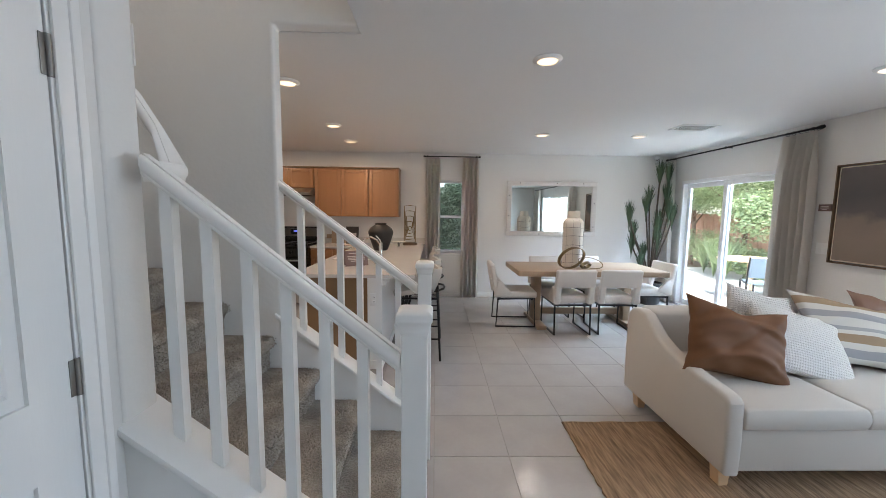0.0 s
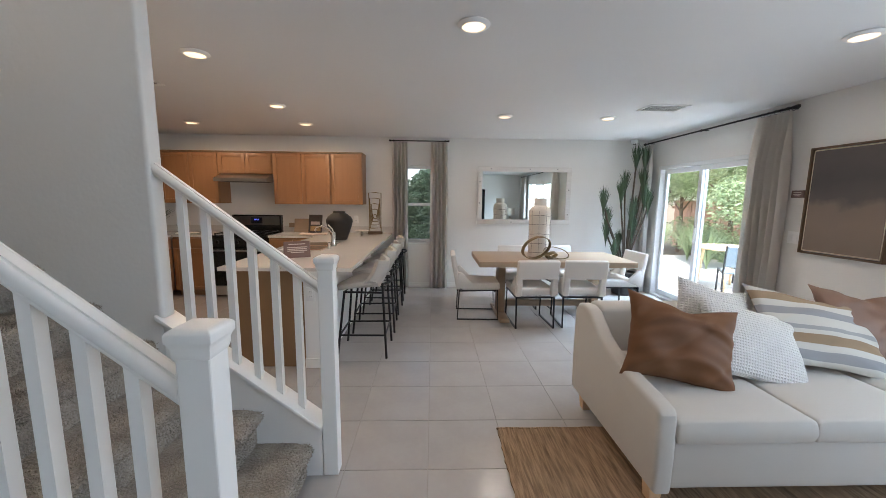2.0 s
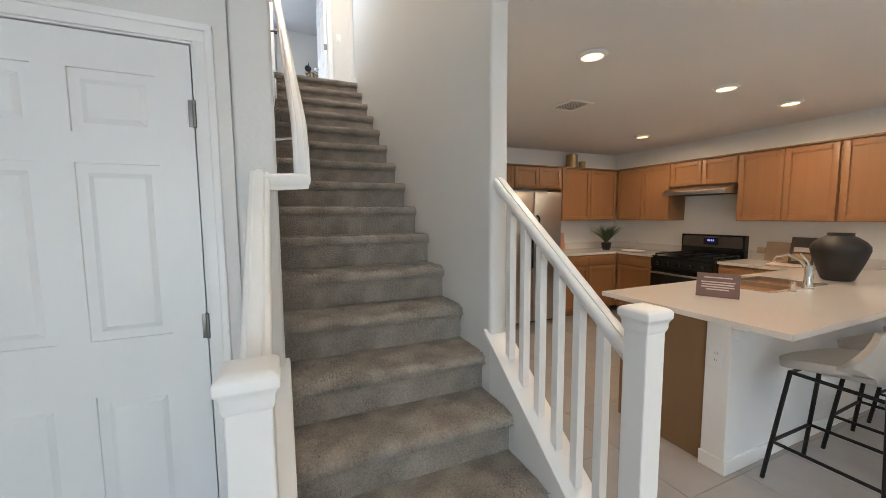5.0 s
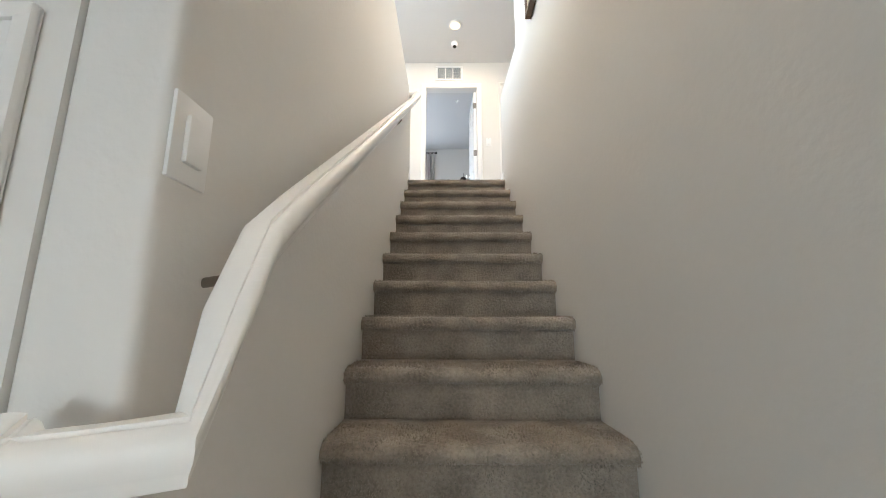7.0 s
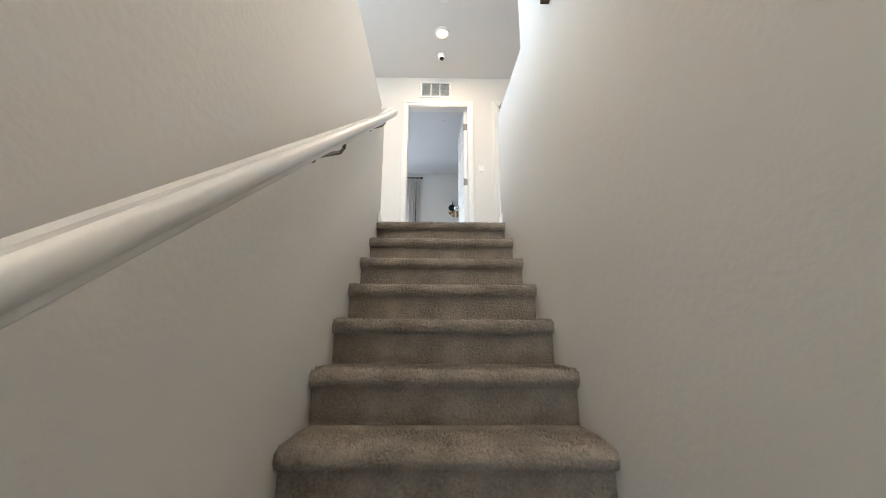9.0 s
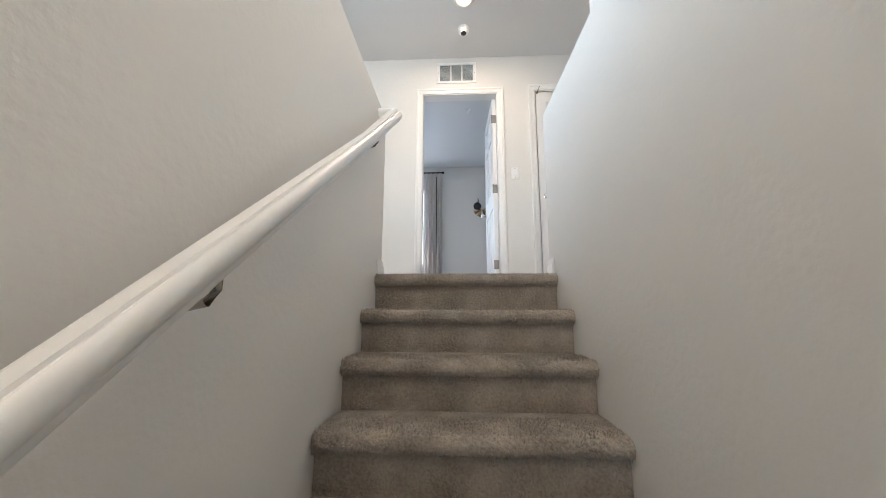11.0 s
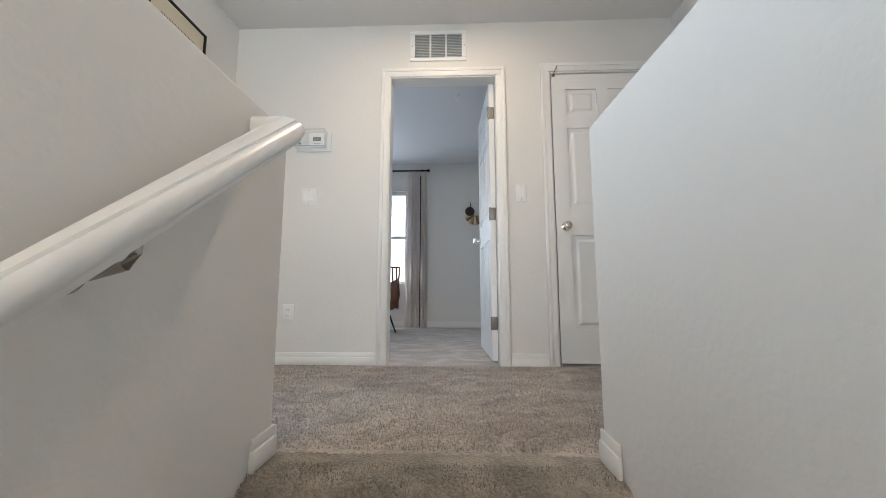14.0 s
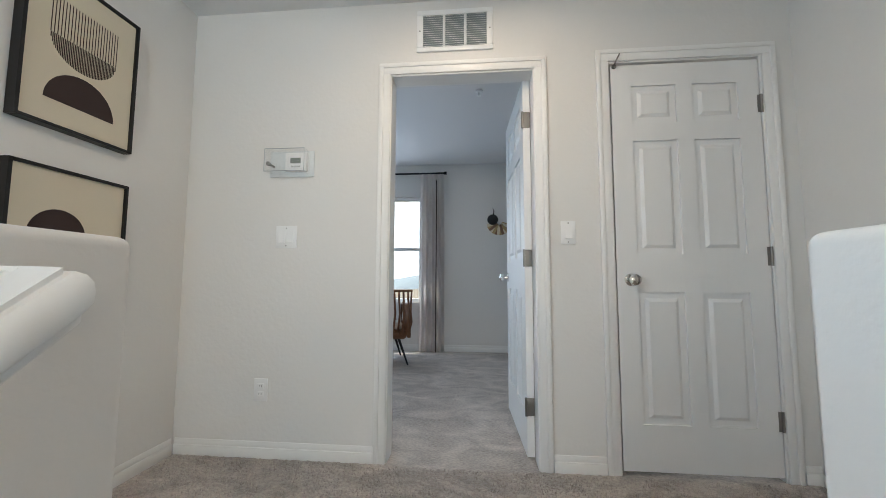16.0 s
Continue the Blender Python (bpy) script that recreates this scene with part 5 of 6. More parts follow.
t = thing("cutting_board", pose(-1.45, 6.93, 0.915, -12), "oak cutting board leaning on the backsplash", "cutting board")
part("board", rbox(-0.15, 0.26, -0.022, 0.0, 0.0, 0.22, 0.006), OAK, t, smooth=True)
part("grip", rbox(-0.235, -0.151, -0.02, -0.002, 0.08, 0.15, 0.008), OAK, t, smooth=True)
t = thing("cookbook", pose(-1.24, 6.84, 0.915, -14), "dark cookbook standing open-faced on a rest", "book")
part("cover", rbox(-0.105, 0.105, -0.018, 0.0, 0.0, 0.29, 0.003), mat("book_cover", (0.055, 0.045, 0.04), 0.4, vary=0.5, scale=18), t)
part("title_band", boxes((-0.07, 0.07, -0.0195, -0.0183, 0.13, 0.18)), CARDTXT, t)
part("picture", boxes((-0.075, 0.085, -0.0195, -0.0183, 0.03, 0.11)), mat("book_picture", (0.34, 0.22, 0.10), 0.5, vary=0.6, scale=40), t)
t = thing("open_book", pose(-1.18, 6.58, 0.914, 0, 0, 10), "open magazine lying on the worktop", "book")
part("pages", join(moved(rbox(-0.20, -0.002, -0.13, 0.13, 0.0, 0.012, 0.003), pose(0, 0, 0, 0, 3)), moved(rbox(0.002, 0.20, -0.13, 0.13, 0.0, 0.012, 0.003), pose(0, 0, 0, 0, -3))), mat("magazine_page", (0.55, 0.42, 0.35), 0.5, vary=0.3, scale=14), t)
t = thing("cake_stand", (-0.42, 6.40, 0.914), "small white stand with a nickel foot", "cake stand")
part("foot", lathe([(0.035, 0), (0.03, 0.008), (0.018, 0.012), (0.018, 0.07)], 20), NICKEL, t, smooth=True)
part("plate", lathe([(0.02, 0.07), (0.10, 0.078), (0.105, 0.088), (0.098, 0.088), (0.02, 0.082)], 28), WHITECER, t, smooth=True)
for x in (-1.36, -0.62):
    o = outlet((x, BACK - 0.0005, 1.13), -90, "white power outlet on the backsplash")

# things on the other counter and over the cabinets
t = thing("pink_board", pose(LEFT + 0.06, 5.78, 0.915, 0, -10, 0), "blush pink board leaning against the wall", "serving board")
part("board", rbox(-0.012, 0.012, -0.11, 0.11, 0.0, 0.27, 0.01), mat("pink_clay", (0.55, 0.30, 0.22), 0.7), t, smooth=True)


def tuft(t, n, length, spread, seed, base=(0, 0, 0), width=0.012, material=LEAF, lean=1.0, name="leaf"):
    """A spray of narrow bending blades."""
    rnd = random.Random(seed)
    for i in range(n):
        a = rnd.uniform(0, 2 * math.pi)
        out = spread * rnd.uniform(0.25, 1.0)
        ln = length * rnd.uniform(0.75, 1.05)
        pts = []
        for k in range(6):
            s = k / 5
            pts.append(Vector((base[0] + math.cos(a) * out * s ** 1.6 * lean, base[1] + math.sin(a) * out * s ** 1.6 * lean, base[2] + ln * s * (1 - 0.18 * s * out / max(spread, 1e-6)))))
        side = Vector((-math.sin(a + 0.6), math.cos(a + 0.6), 0))
        bm = bmesh.new()
        rows = []
        for k, p in enumerate(pts):
            w = width * (0.55 + 1.2 * (k / 5) * (1 - k / 5) * 1.6) * (1 if k < 5 else 0.08)
            rows.append((bm.verts.new(p - side * w), bm.verts.new(p + Vector((math.cos(a), math.sin(a), 0)) * w * 0.35), bm.verts.new(p + side * w)))
        for a_, b_ in zip(rows, rows[1:]):
            bm.faces.new((a_[0], a_[1], b_[1], b_[0]))
            bm.faces.new((a_[1], a_[2], b_[2], b_[1]))
        part(name, bm, material, t, smooth=True)


t = thing("potted_plant", (-3.45, 6.45, 0.914), "small green plant in a dark pot on the counter", "potted plant")
part("pot", lathe([(0.055, 0), (0.07, 0.06), (0.075, 0.11), (0.066, 0.11), (0.05, 0.09)], 20), BLACKCER, t, smooth=True)
tuft(t, 110, 0.34, 0.30, 11, (0, 0, 0.07), 0.006)
t = thing("white_plate", (-3.05, 6.55, 0.914), "white ceramic plate with glasses on the counter", "plate")
part("dish", lathe([(0.06, 0), (0.15, 0.012), (0.155, 0.018), (0.145, 0.017), (0.05, 0.006)], 28), WHITECER, t, smooth=True)
for x, y in ((-3.22, 6.62), (-3.14, 6.70)):
    t = thing("drinking_glass", (x, y, 0.914), "clear stemmed glass on the counter", "glass", group="counter glasses")
    part("bowl", lathe([(0.03, 0.0), (0.008, 0.006), (0.006, 0.07), (0.03, 0.10), (0.034, 0.15), (0.031, 0.15), (0.026, 0.10)], 18), CLEARP, t, smooth=True)
for y, r, h in ((5.86, 0.085, 0.20), (6.06, 0.05, 0.11)):
    t = thing("brass_canister", (-3.60, y, 2.152), "round brass canister on top of the cabinets", "canister", group="brass canisters")
    part("body", lathe([(r, 0), (r, h), (r - 0.006, h + 0.004), (r - 0.008, h - 0.01), (r - 0.008, 0.01)], 28), BRASS, t, smooth=True)


def stool(at, turn):
    """Bar stool facing +x, seat at 0.64 m."""
    t = thing("bar_stool", pose(*at, 0, 0, turn), "grey upholstered bar stool with thin black metal legs", "bar stool", group="stools at the peninsula")
    bm = bmesh.new()
    n, m = 22, 11
    grid = []
    for j in range(m + 1):
        v = j / m
        row = []
        for i in range(n + 1):
            u = i / n * 2 - 1
            if v < 0.55:
                s = v / 0.55
                x = 0.235 - 0.40 * s
                half = 0.235 * (0.80 + 0.20 * math.sin(math.pi * min(1, s * 0.9 + 0.1)))
                half *= 1 - 0.26 * max(0.0, 1 - s / 0.28) ** 2
                x -= 0.045 * abs(u) ** 3 * max(0.0, 1 - s / 0.4)
                y = u * half
                z = 0.645 + 0.055 * abs(u) ** 3 * (0.2 + s) + 0.012 * (1 - s) * 0 - 0.025 * (1 - s) ** 4
            else:
                s = (v - 0.55) / 0.45
                x = -0.165 - 0.085 * math.sin(s * math.pi / 2) + 0.10 * abs(u) ** 2.4 * (1 - 0.2 * s)
                y = u * (0.235 - 0.03 * s)
                z = 0.65 + 0.055 * abs(u) ** 3 + 0.245 * s - 0.03 * abs(u) ** 4 * s
            row.append(bm.verts.new((x, y, z)))
        grid.append(row)
    for a, b in zip(grid, grid[1:]):
        for i in range(n):
            bm.faces.new((a[i], a[i + 1], b[i + 1], b[i]))
    bmesh.ops.recalc_face_normals(bm, faces=bm.faces)
    bmesh.ops.solidify(bm, geom=bm.faces, thickness=0.042)
    rim = [e for e in bm.edges if len(e.link_faces) == 2 and e.calc_face_angle(0) > 1.0]
    bmesh.ops.bevel(bm, geom=rim, offset=0.015, segments=3, profile=0.5, affect='EDGES', clamp_overlap=True)
    part("seat_shell", bm, STOOLF, t, smooth=True)
    feet = ((0.215, -0.215), (0.215, 0.215), (-0.235, 0.215), (-0.235, -0.215))
    tops = ((0.15, -0.16), (0.15, 0.16), (-0.20, 0.18), (-0.20, -0.18))
    for i, ((fx, fy), (tx, ty)) in enumerate(zip(feet, tops)):
        hi = 0.625 if i < 2 else 0.70
        part("leg", tube([(fx, fy, 0.002), (tx, ty, hi)], 0.011, 8), BLACKM, t, smooth=True)
    part("seat_frame", tube([(0.15, -0.16, 0.618), (0.15, 0.16, 0.618), (-0.20, 0.18, 0.618), (-0.20, -0.18, 0.618), (0.15, -0.16, 0.618)], 0.010, 8), BLACKM, t, smooth=True)
    z = 0.22
    c = [((fx + (tx - fx) * z / 0.65), (fy + (ty - fy) * z / 0.65), z) for (fx, fy), (tx, ty) in zip(feet, tops)]
    for i in range(4):
        part("footrest" if i == 0 else "stretcher", tube([c[i], c[(i + 1) % 4]], 0.009, 8), BLACKM, t, smooth=True)
    part("back_rail", tube([(-0.20, -0.19, 0.70), (-0.262, -0.10, 0.705), (-0.275, 0, 0.705), (-0.262, 0.10, 0.705), (-0.20, 0.19, 0.70)], 0.011, 8), BLACKM, t, smooth=True)
    return t


s0 = stool((-0.03, 4.40, 0), 180)
for y, a in ((5.05, 182), (5.70, 178), (6.33, 181)):
    copy_thing(s0, pose(-0.03, y, 0, 0, 0, a))

# ---- dining ----
t = thing("dining_table", (2.10, 5.53, 0), "rectangular oak dining table on panel legs", "dining table")
part("tabletop", rbox(-0.93, 0.93, -0.44, 0.44, 0.695, 0.76, 0.006), OAK, t, smooth=True)
for x in (-0.60, 0.60):
    part("leg", rbox(x - 0.045, x + 0.045, -0.10, 0.10, 0.05, 0.6945, 0.006), OAK, t, smooth=True)
    part("foot", rbox(x - 0.06, x + 0.06, -0.36, 0.36, 0.001, 0.0495, 0.008), OAK, t, smooth=True)
part("stretcher", rbox(-0.55, 0.55, -0.03, 0.03, 0.12, 0.20, 0.005), OAK, t)


def dining_chair(at, turn):
    """Chair facing +y with an upholstered back that has an open slot, on black sled legs."""
    t = thing("dining_chair", pose(*at, 0, 0, turn), "off-white upholstered dining chair on black sled legs", "dining chair", group="chairs round the table")
    part("seat", rbox(-0.235, 0.235, -0.20, 0.27, 0.375, 0.470, 0.028, 3), CHAIRF, t, smooth=True)
    lean = pose(0, -0.205, 0.40, 10)
    bk = join(rbox(-0.24, 0.24, -0.062, 0.0, 0.20, 0.42, 0.022, 3), rbox(-0.24, -0.165, -0.060, 0.0, -0.01, 0.23, 0.018, 3), rbox(0.165, 0.24, -0.060, 0.0, -0.01, 0.23, 0.018, 3))
    part("backrest", moved(bk, lean), CHAIRF, t, smooth=True)
    for s in (-1, 1):
        bm = prism([(-0.27, 0.40), (-0.20, 0.40), (-0.06, 0.455), (-0.20, 0.60), (-0.24, 0.60)], 'x', s * 0.239 - 0.012 if s < 0 else s * 0.239 - 0.022, s * 0.239 + 0.022 if s < 0 else s * 0.239 + 0.012)
        part("side_wing", soften(bm, 0.008), CHAIRF, t, smooth=True)
        part("sled_leg", tube([(s * 0.22, -0.225, 0.378), (s * 0.22, -0.245, 0.010), (s * 0.22, 0.255, 0.010), (s * 0.22, 0.240, 0.378), (s * 0.22, -0.225, 0.366)], 0.0125, 4, square=True), BLACKM, t)
    for y in (-0.215, 0.20):
        part("cross_bar", boxes((-0.215, 0.215, y, y + 0.02, 0.353, 0.373)), BLACKM, t)
    return t


ch = dining_chair((1.80, 5.22, 0), 2)
for x, y, a in ((2.37, 5.23, -3), (1.19, 5.51, -92), (1.82, 5.98, 178), (2.45, 5.98, 183), (3.03, 5.68, 92)):
    copy_thing(ch, pose(x, y, 0, 0, 0, a))

t = thing("patterned_vase", (1.99, 5.58, 0.76), "tall cream ceramic vase with a dark line grid", "vase")
prof = [(0.122, 0.0), (0.130, 0.008), (0.132, 0.10), (0.130, 0.40), (0.138, 0.52), (0.134, 0.585), (0.112, 0.625), (0.082, 0.645), (0.080, 0.70), (0.084, 0.735), (0.070, 0.735), (0.066, 0.66)]
body = part("body", lathe(prof, 40), WHITECER, t, smooth=True)


def radius_at(z):
    for (r0, z0), (r1, z1) in zip(prof, prof[1:10]):
        if z0 <= z <= z1:
            return r0 + (r1 - r0) * (z - z0) / max(1e-6, z1 - z0)
    return 0.1


for z in (0.055, 0.17, 0.29, 0.41, 0.52):
    part("painted_line", tube([((radius_at(z) + 0.0006) * math.cos(2 * math.pi * i / 40), (radius_at(z) + 0.0006) * math.sin(2 * math.pi * i / 40), z + 0.006 * math.sin(i * 0.5)) for i in range(41)], 0.0019, 5), INK, body)
for i in range(9):
    a = 2 * math.pi * i / 9 + 0.2
    part("painted_line", tube([((radius_at(z) + 0.0006) * math.cos(a + 0.02 * math.sin(z * 9)), (radius_at(z) + 0.0006) * math.sin(a + 0.02 * math.sin(z * 9)), z) for z in [0.02 + 0.6 * k / 14 for k in range(15)]], 0.0012, 5), INK, body)

t = thing("bronze_knot", (1.98, 5.33, 0.76), "looped antique bronze band sculpture on the table", "sculpture")


def band(points, w, th):
    bm = bmesh.new()
    rows = []
    n = len(points)
    for i, p in enumerate(points):
        p = Vector(p)
        d = (Vector(points[(i + 1) % n]) - Vector(points[i - 1])).normalized()
        s = d.cross(Vector((0.15 * math.sin(i * 0.2), 1, 0.1))).normalized()
        o = d.cross(s).normalized()
        rows.append([bm.verts.new(p + s * th * a + o * w * b) for a, b in ((-1, -1), (1, -1), (1, 1), (-1, 1))])
    for i in range(n):
        a, b = rows[i], rows[(i + 1) % n]
        for k in range(4):
            bm.faces.new((a[k], a[(k + 1) % 4], b[(k + 1) % 4], b[k]))
    return bm


part("large_ring", moved(band([(0.195 * math.cos(2 * math.pi * i / 48), 0.0, 0.140 + 0.128 * math.sin(2 * math.pi * i / 48)) for i in range(48)], 0.022, 0.004), pose(-0.07, 0, 0.008, 8, -14, 18)), BRONZE, t, smooth=True)
part("small_ring", moved(band([(0.15 * math.cos(2 * math.pi * i / 40), 0.0, 0.076 + 0.064 * math.sin(2 * math.pi * i / 40)) for i in range(40)], 0.020, 0.004), pose(0.13, -0.03, 0.006, -12, 10, -30)), BRONZE, t, smooth=True)
part("cross_ring", moved(band([(0.11 * math.cos(2 * math.pi * i / 40), 0.0, 0.05 + 0.042 * math.sin(2 * math.pi * i / 40)) for i in range(40)], 0.022, 0.004), pose(0.08, 0.01, 0.004, 30, 0, 40)), BRONZE, t, smooth=True)

t = thing("wall_mirror", (2.117, BACK, 1.535), "wide mirror in a studded whitewashed wood frame", "mirror")
W2, H2, F = 0.765, 0.463, 0.078
part("frame", join(*[rbox(*q, 0.005) for q in ((-W2, W2, -0.042, -0.002, H2 - F, H2), (-W2, W2, -0.042, -0.002, -H2, -H2 + F), (-W2, -W2 + F, -0.042, -0.002, -H2 + F, H2 - F), (W2 - F, W2, -0.042, -0.002, -H2 + F, H2 - F))]), WASHWOOD, t, smooth=True)
part("glass", boxes((-W2 + F - 0.004, W2 - F + 0.004, -0.022, -0.006, -H2 + F - 0.004, H2 - F + 0.004)), MIRROR, t, "clear mirror glass")
for x, z in [(-0.55, H2 - 0.035), (0.08, H2 - 0.035), (0.53, H2 - 0.035), (-0.2, -H2 + 0.035), (0.45, -H2 + 0.035), (-W2 + 0.038, 0.22), (-W2 + 0.038, -0.12), (W2 - 0.038, 0.1), (W2 - 0.038, -0.3)]:
    part("stud", moved(lathe([(0.010, 0), (0.009, 0.004), (0.004, 0.006)], 12), pose(x, -0.042, z, 90)), NICKEL, t, smooth=True)

# curtains
rod("window_curtain_rod", (-0.03, 6.90, 2.372), (0.855, 6.90, 2.372), 0.009, "thin black curtain rod over the narrow window", (0.04, 0.96), (0, 0.088, 0))
curtain("window_curtain", (0.100, 6.90, 0), (1, 0), 0.245, 2.352, 4, 0.055, CURTAIN, "taupe pleated curtain beside the narrow window", seed=2)
curtain("window_curtain", (0.730, 6.90, 0), (1, 0), 0.275, 2.352, 4, 0.055, CURTAIN, "taupe pleated curtain beside the narrow window", seed=3)
rod("living_curtain_rod", (4.02, -1.2, 2.31), (4.02, 3.0, 2.31), 0.011, "long black curtain rod over the living window", (0.03, 0.5, 0.97), (0.098, 0, 0))
curtain("living_curtain", (4.01, 2.78, 0), (0, 1), 0.36, 2.29, 5, 0.07, CURTAIN, "taupe pleated curtain beside the living window", seed=8)
curtain("living_curtain", (4.01, -0.75, 0), (0, 1), 0.5, 2.29, 8, 0.045, CURTAIN, "taupe pleated curtain beside the living window", seed=9)
rod("patio_curtain_rod", (4.02, 4.42, 2.365), (4.02, 6.88, 2.365), 0.011, "long black curtain rod over the patio door", (0.03, 0.5, 0.97), (0.098, 0, 0))
curtain("patio_curtain", (4.01, 4.60, 0), (0, 1), 0.36, 2.335, 5, 0.075, CURTAIN, "taupe pleated curtain drawn beside the patio door", seed=6)
curtain("patio_curtain", (4.01, 6.76, 0), (0, 1), 0.20, 2.335, 4, 0.04, CURTAIN, "taupe pleated curtain drawn into the corner", seed=7)
for y in (4.44, 4.50, 4.56, 4.62, 4.70, 4.77):
    t = thing("curtain_ring", (4.02, y, 2.365), "black curtain ring clipped to the rod", "curtain ring", group="patio curtain rings")
    part("ring", tube([(0.021 * math.cos(2 * math.pi * i / 16), 0, -0.008 + 0.021 * math.sin(2 * math.pi * i / 16)) for i in range(17)], 0.0028, 6), BLACKM, t, smooth=True)

# tall faux palm in the corner
t = thing("tall_palm", (3.66, 6.58, 0), "tall faux yucca palm with bladed green heads in a pot", "potted plant")
part("pot", lathe([(0.13, 0), (0.16, 0.02), (0.19, 0.33), (0.195, 0.36), (0.175, 0.36), (0.165, 0.33)], 28), BLACKCER, t, smooth=True)
for i, (dx, dy, h, ln) in enumerate(((-0.40, -0.02, 1.42, 0.50), (-0.16, -0.06, 1.58, 0.45), (0.10, 0.06, 2.10, 0.46), (-0.30, 0.05, 0.98, 0.45), (0.0, -0.12, 1.22, 0.50), (0.18, -0.10, 1.50, 0.50), (-0.08, 0.08, 0.85, 0.42), (0.24, 0.06, 2.06, 0.50), (-0.22, -0.10, 0.72, 0.42), (0.06, -0.05, 1.02, 0.45), (-0.30, 0.04, 1.20, 0.42), (0.14, 0.08, 1.35, 0.46), (-0.05, 0.06, 1.75, 0.42), (0.20, 0.0, 1.72, 0.50), (0.28, -0.04, 1.42, 0.50))):
    part("stalk", tube([(dx * 0.08, dy * 0.1, 0.34), (dx * 0.35, dy * 0.4, 0.34 + (h - 0.34) * 0.4), (dx * 0.8, dy * 0.8, 0.34 + (h - 0.34) * 0.75), (dx, dy, h)], 0.016, 8, 0.011), STALK, t, smooth=True)
    tuft(t, 84, ln * 1.12, 0.115, 30 + i, (dx, dy, h - 0.24), 0.0046, lean=0.85)

# painting and small wall plates
PAINT = bpy.data.materials.new("abstract_painting")
PAINT.use_nodes = True
nt = PAINT.node_tree
tc, sp = nt.nodes.new("ShaderNodeTexCoord"), nt.nodes.new("ShaderNodeSeparateXYZ")
nz = nt.nodes.new("ShaderNodeTexNoise")
nz.inputs["Scale"].default_value, nz.inputs["Detail"].default_value = 5.0, 6
ad, rp = nt.nodes.new("ShaderNodeMath"), nt.nodes.new("ShaderNodeValToRGB")
ad.operation = 'MULTIPLY_ADD'
ad.inputs[1].default_value = 0.22
nt.links.new(tc.outputs["Object"], sp.inputs[0])
nt.links.new(tc.outputs["Object"], nz.inputs["Vector"])
nt.links.new(nz.outputs["Fac"], ad.inputs[0])
nt.links.new(sp.outputs[2], ad.inputs[2])
mr = nt.nodes.new("ShaderNodeMapRange")
mr.inputs[1].default_value, mr.inputs[2].default_value = -0.36, 0.58
nt.links.new(ad.outputs[0], mr.inputs[0])
for p, c in ((0.0, (0.20, 0.150, 0.110)), (0.28, (0.23, 0.175, 0.135)), (0.44, (0.21, 0.16, 0.13)), (0.52, (0.10, 0.085, 0.078)), (0.70, (0.075, 0.066, 0.066)), (1.0, (0.115, 0.095, 0.09))):
    e = rp.color_ramp.elements.new(p) if p not in (0.0, 1.0) else rp.color_ramp.elements[0 if p == 0 else len(rp.color_ramp.elements) - 1]
    e.color = (*c, 1)
nt.links.new(mr.outputs[0], rp.inputs[0])
nt.links.new(rp.outputs[0], nt.nodes["Principled BSDF"].inputs["Base Color"])
nt.nodes["Principled BSDF"].inputs["Roughness"].default_value = 0.7

t = thing("abstract_painting", (RIGHT, 3.94, 1.488), "large abstract painting in grey and tan, walnut frame", "painting")
part("frame", join(*[rbox(*q, 0.003) for q in ((-0.045, -0.001, -0.335, -0.318, -0.478, 0.478), (-0.045, -0.001, 0.318, 0.335, -0.478, 0.478), (-0.045, -0.001, -0.318, 0.318, -0.478, -0.461), (-0.045, -0.001, -0.318, 0.318, 0.461, 0.478))]), WOODDK, t)
part("canvas_edge", boxes((-0.030, -0.002, -0.312, 0.312, -0.455, 0.455)), CANVAS, t)
part("canvas", boxes((-0.034, -0.0305, -0.300, 0.300, -0.444, 0.446)), PAINT, t, "brushed canvas in grey and tan bands")
t = thing("wall_plaque", (RIGHT, 4.37, 1.555), "small dark plaque with pale print on the wall", "sign")
part("board", rbox(-0.022, -0.001, -0.06, 0.06, -0.035, 0.035, 0.002), CARD, t)
for z, w in ((0.015, 0.038), (-0.002, 0.04), (-0.016, 0.025)):
    part("print_line", boxes((-0.0232, -0.0222, -w, w, z - 0.004, z + 0.004)), CARDTXT, t)
t = thing("wall_light_switch", (RIGHT, 4.345, 1.14), "white triple switch plate on the wall", "light switch")
part("plate", soften(boxes((-0.0065, -0.0005, -0.08, 0.08, -0.058, 0.058)), 0.002), WHITEP, t, smooth=True)
for y in (-0.046, 0.0, 0.046):
    part("rocker", rbox(-0.011, -0.006, y - 0.0165, y + 0.0165, -0.033, 0.033, 0.002), WHITEP, t)

# ---- living ----
rug = thing("jute_rug", (0, 0, 0), "flat woven brown jute rug under the sofa", "rug")
bm = bmesh.new()
rr = random.Random(3)
nx, ny = 116, 110
X0, X1, Y0, Y1 = 1.045, 3.95, -0.1, 3.10
g = [[bm.verts.new((X0 + (X1 - X0) * i / nx + (rr.uniform(-0.006, 0.006) if i in (0, nx) else 0), Y0 + (Y1 - Y0) * j / ny + (rr.uniform(-0.004, 0.004) if j in (0, ny) else 0), 0.013 + rr.uniform(-0.0012, 0.0012) + 0.0036 * (i % 2))) for i in range(nx + 1)] for j in range(ny + 1)]
for a, b in zip(g, g[1:]):
    for i in range(nx):
        bm.faces.new((a[i], a[i + 1], b[i + 1], b[i]))
ext = bmesh.ops.extrude_face_region(bm, geom=list(bm.faces))
for v in [e for e in ext["geom"] if isinstance(e, bmesh.types.BMVert)]:
    v.co.z = 0.001
part("weave", bm, JUTE, rug)
